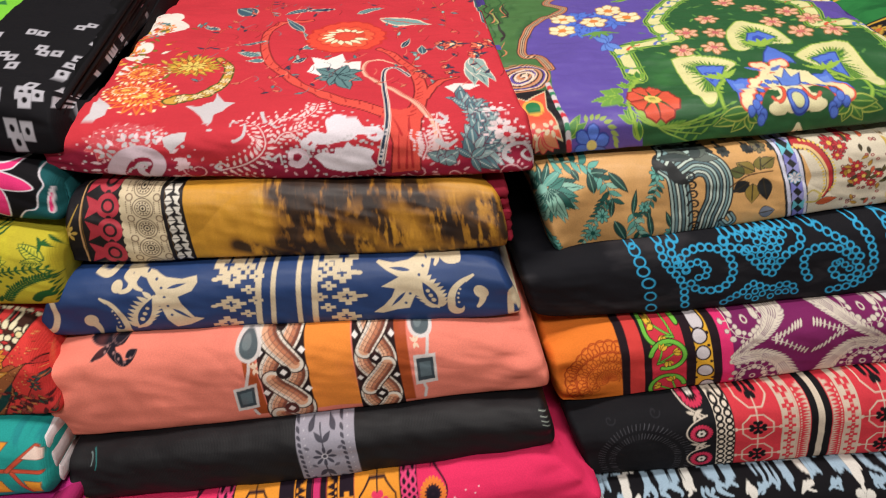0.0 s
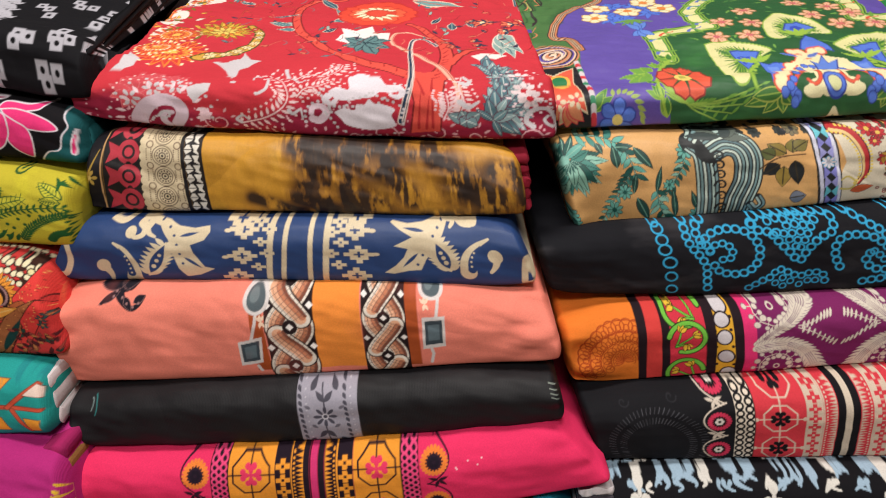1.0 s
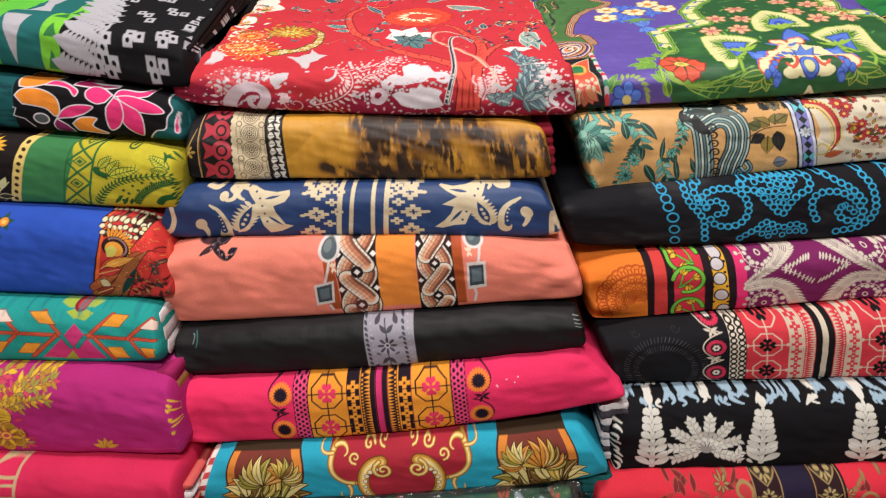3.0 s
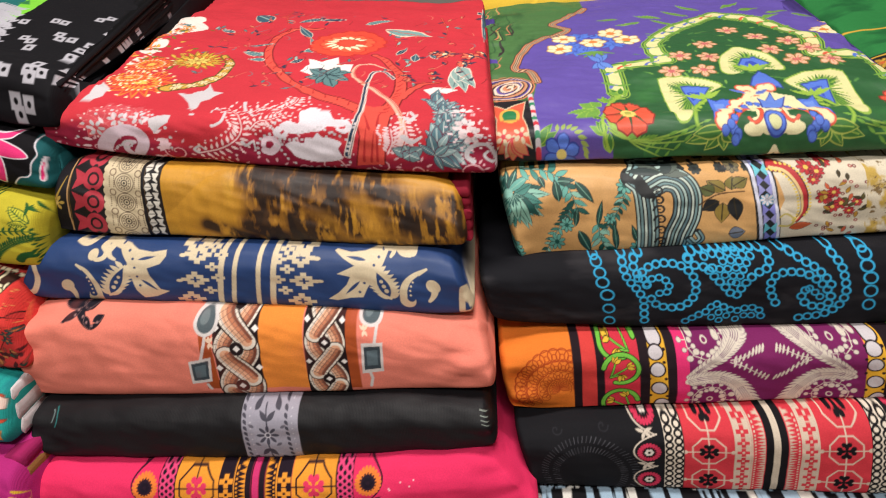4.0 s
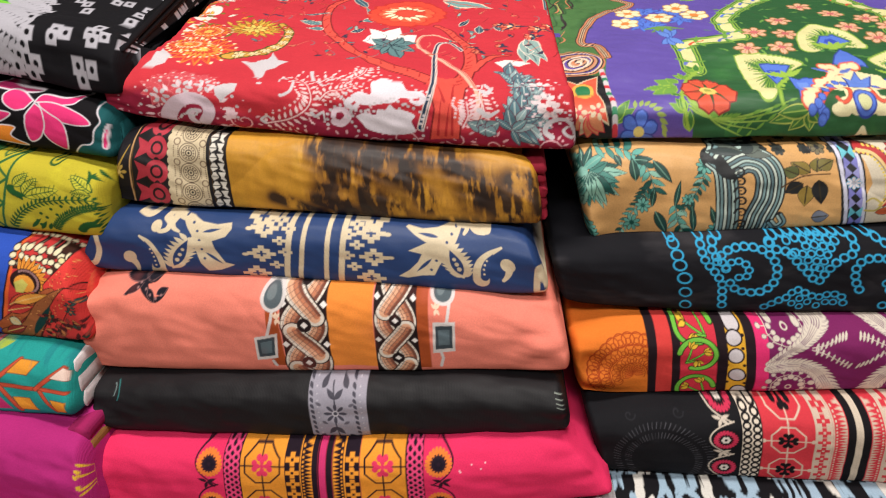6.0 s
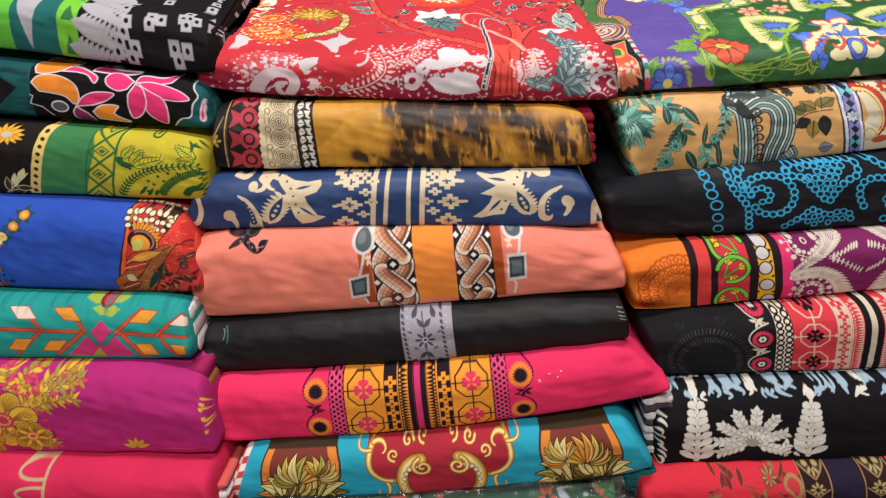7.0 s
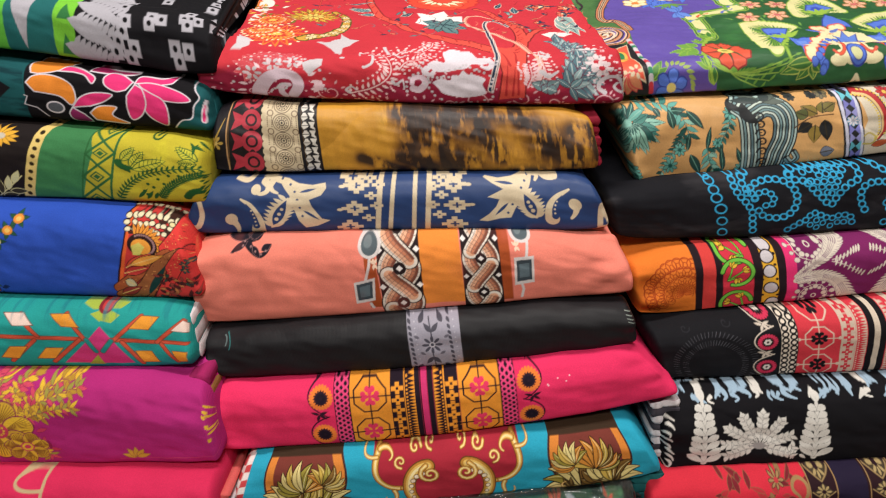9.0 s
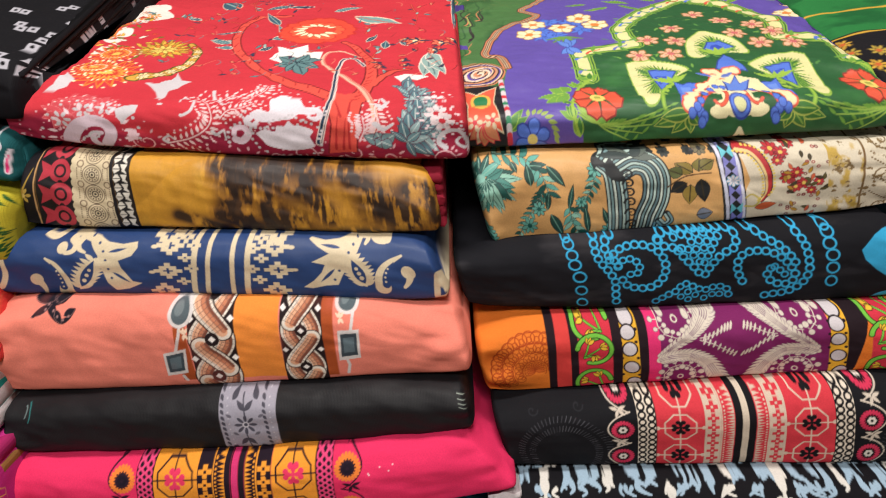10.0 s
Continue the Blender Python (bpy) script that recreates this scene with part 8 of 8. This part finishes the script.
# clear film round the lowest cloths
for cover, xs, tops, bottoms, fronts, seed in (
    (wrap_mid, (-0.293, 0.058), (0.779, 0.769, 0.766), (0.733, 0.729, 0.729), (0.390, 0.388, 0.388), 71),
    (wrap_green, (-0.314, 0.048), (0.796, 0.783, 0.781), (0.773, 0.764, 0.761), (0.400, 0.397, 0.397), 72),
    (wrap_teal, (0.044, 0.428), (0.731, 0.726, 0.722), (0.705, 0.704, 0.702), (0.384, 0.382, 0.381), 73),
    (wrap_left, (-0.652, -0.268), (0.819, 0.796, 0.778), (0.775, 0.768, 0.755), (0.358, 0.353, 0.348), 74),
    (base_mid, (-0.310, 0.070), (0.737, 0.733, 0.733), (0.662, 0.662, 0.662), (0.362, 0.360, 0.360), 75),
):
    film = cloth("film", "clear film", xs, tops, bottoms, fronts, draw_plain, WHITE, (0, 0), 0.24, 0.016, 0.004, seed, 150, 36, FILM, ends=False)
    mesh = film.children[0]
    mesh.name, mesh.parent = "plastic_film", cover
    mesh.location = Vector(film.location) - Vector(cover.location)
    mesh["label"] = "clear crinkled plastic film"
    bpy.data.objects.remove(film)

# the cloths behind and beside, of which little shows
for xs, z0, z1, y, col, words, seed in (
    ((-0.12, 0.26), 0.662, 0.80, 0.86, rgb(120, 40, 60), "dark red folded cloth in the row behind", 81),
    ((-0.12, 0.26), 0.80, 0.94, 0.86, rgb(40, 60, 90), "dark blue folded cloth in the row behind", 82),
    ((-0.12, 0.26), 0.94, 1.08, 0.87, rgb(60, 60, 50), "olive folded cloth in the row behind", 83),
    ((-0.12, 0.26), 1.08, 1.265, 0.92, rgb(214, 176, 40), "yellow printed folded cloth in the row behind", 84),
    ((0.28, 0.64), 0.662, 0.82, 0.96, rgb(60, 40, 80), "violet folded cloth in the row behind", 95),
    ((0.28, 0.64), 0.82, 0.98, 0.96, rgb(90, 50, 30), "brown folded cloth in the row behind", 96),
    ((0.28, 0.64), 0.98, 1.12, 0.97, rgb(30, 70, 90), "blue green folded cloth in the row behind", 97),
    ((0.28, 0.64), 1.12, 1.27, 0.98, rgb(36, 112, 56), "green folded cloth with gold motifs in the row behind", 98),
    ((0.462, 0.80), 0.662, 0.80, 0.42, rgb(40, 36, 44), "black folded cloth at the end of the table", 85),
    ((0.462, 0.80), 0.80, 0.94, 0.47, rgb(120, 30, 60), "wine red folded cloth at the end of the table", 86),
    ((0.462, 0.80), 0.94, 1.07, 0.52, rgb(40, 70, 80), "slate folded cloth at the end of the table", 87),
):
    cloth(F, words, xs, (z1, z1, z1), (z0, z0, z0), (y, y, y), draw_wrapped(seed, [col * 0.6, rgb(200, 180, 120), col * 1.3], 40), col, (0, 0), 0.26, 0.025, 0.002, seed, 120, 40)


def draw_beside(p):
    p.band(-10, 400, rgb(40, 120, 60))
    p.grain(rgb(30, 96, 50), 0.0, 40, 20, 93, 0.4)
    for q, col in ((96, rgb(30, 28, 32)), (92, GOLD), (150, GOLD)):
        p.rect(-20, -60, 400, q, col) if q == 96 else p.line([(-20, q), (400, q)], 3, col)
    rng = random.Random(9)
    for k in range(40):
        p.bloom(rng.uniform(-10, 340), rng.uniform(-40, 84), 9, 7, rng.choice([GOLD, rgb(190, 160, 60)]), rgb(200, 90, 40))


cloth(F, "green folded cloth with a black and gold flowered border", (0.450, 0.80), (1.130, 1.130, 1.130), (1.070, 1.070, 1.070), (0.60, 0.60, 0.60),
      draw_beside, rgb(30, 28, 32), (0, 0.42), depth=0.28, seed=94, nv=40, open_top=True, origin=0.458, lead=(-60, 20), nu=160)
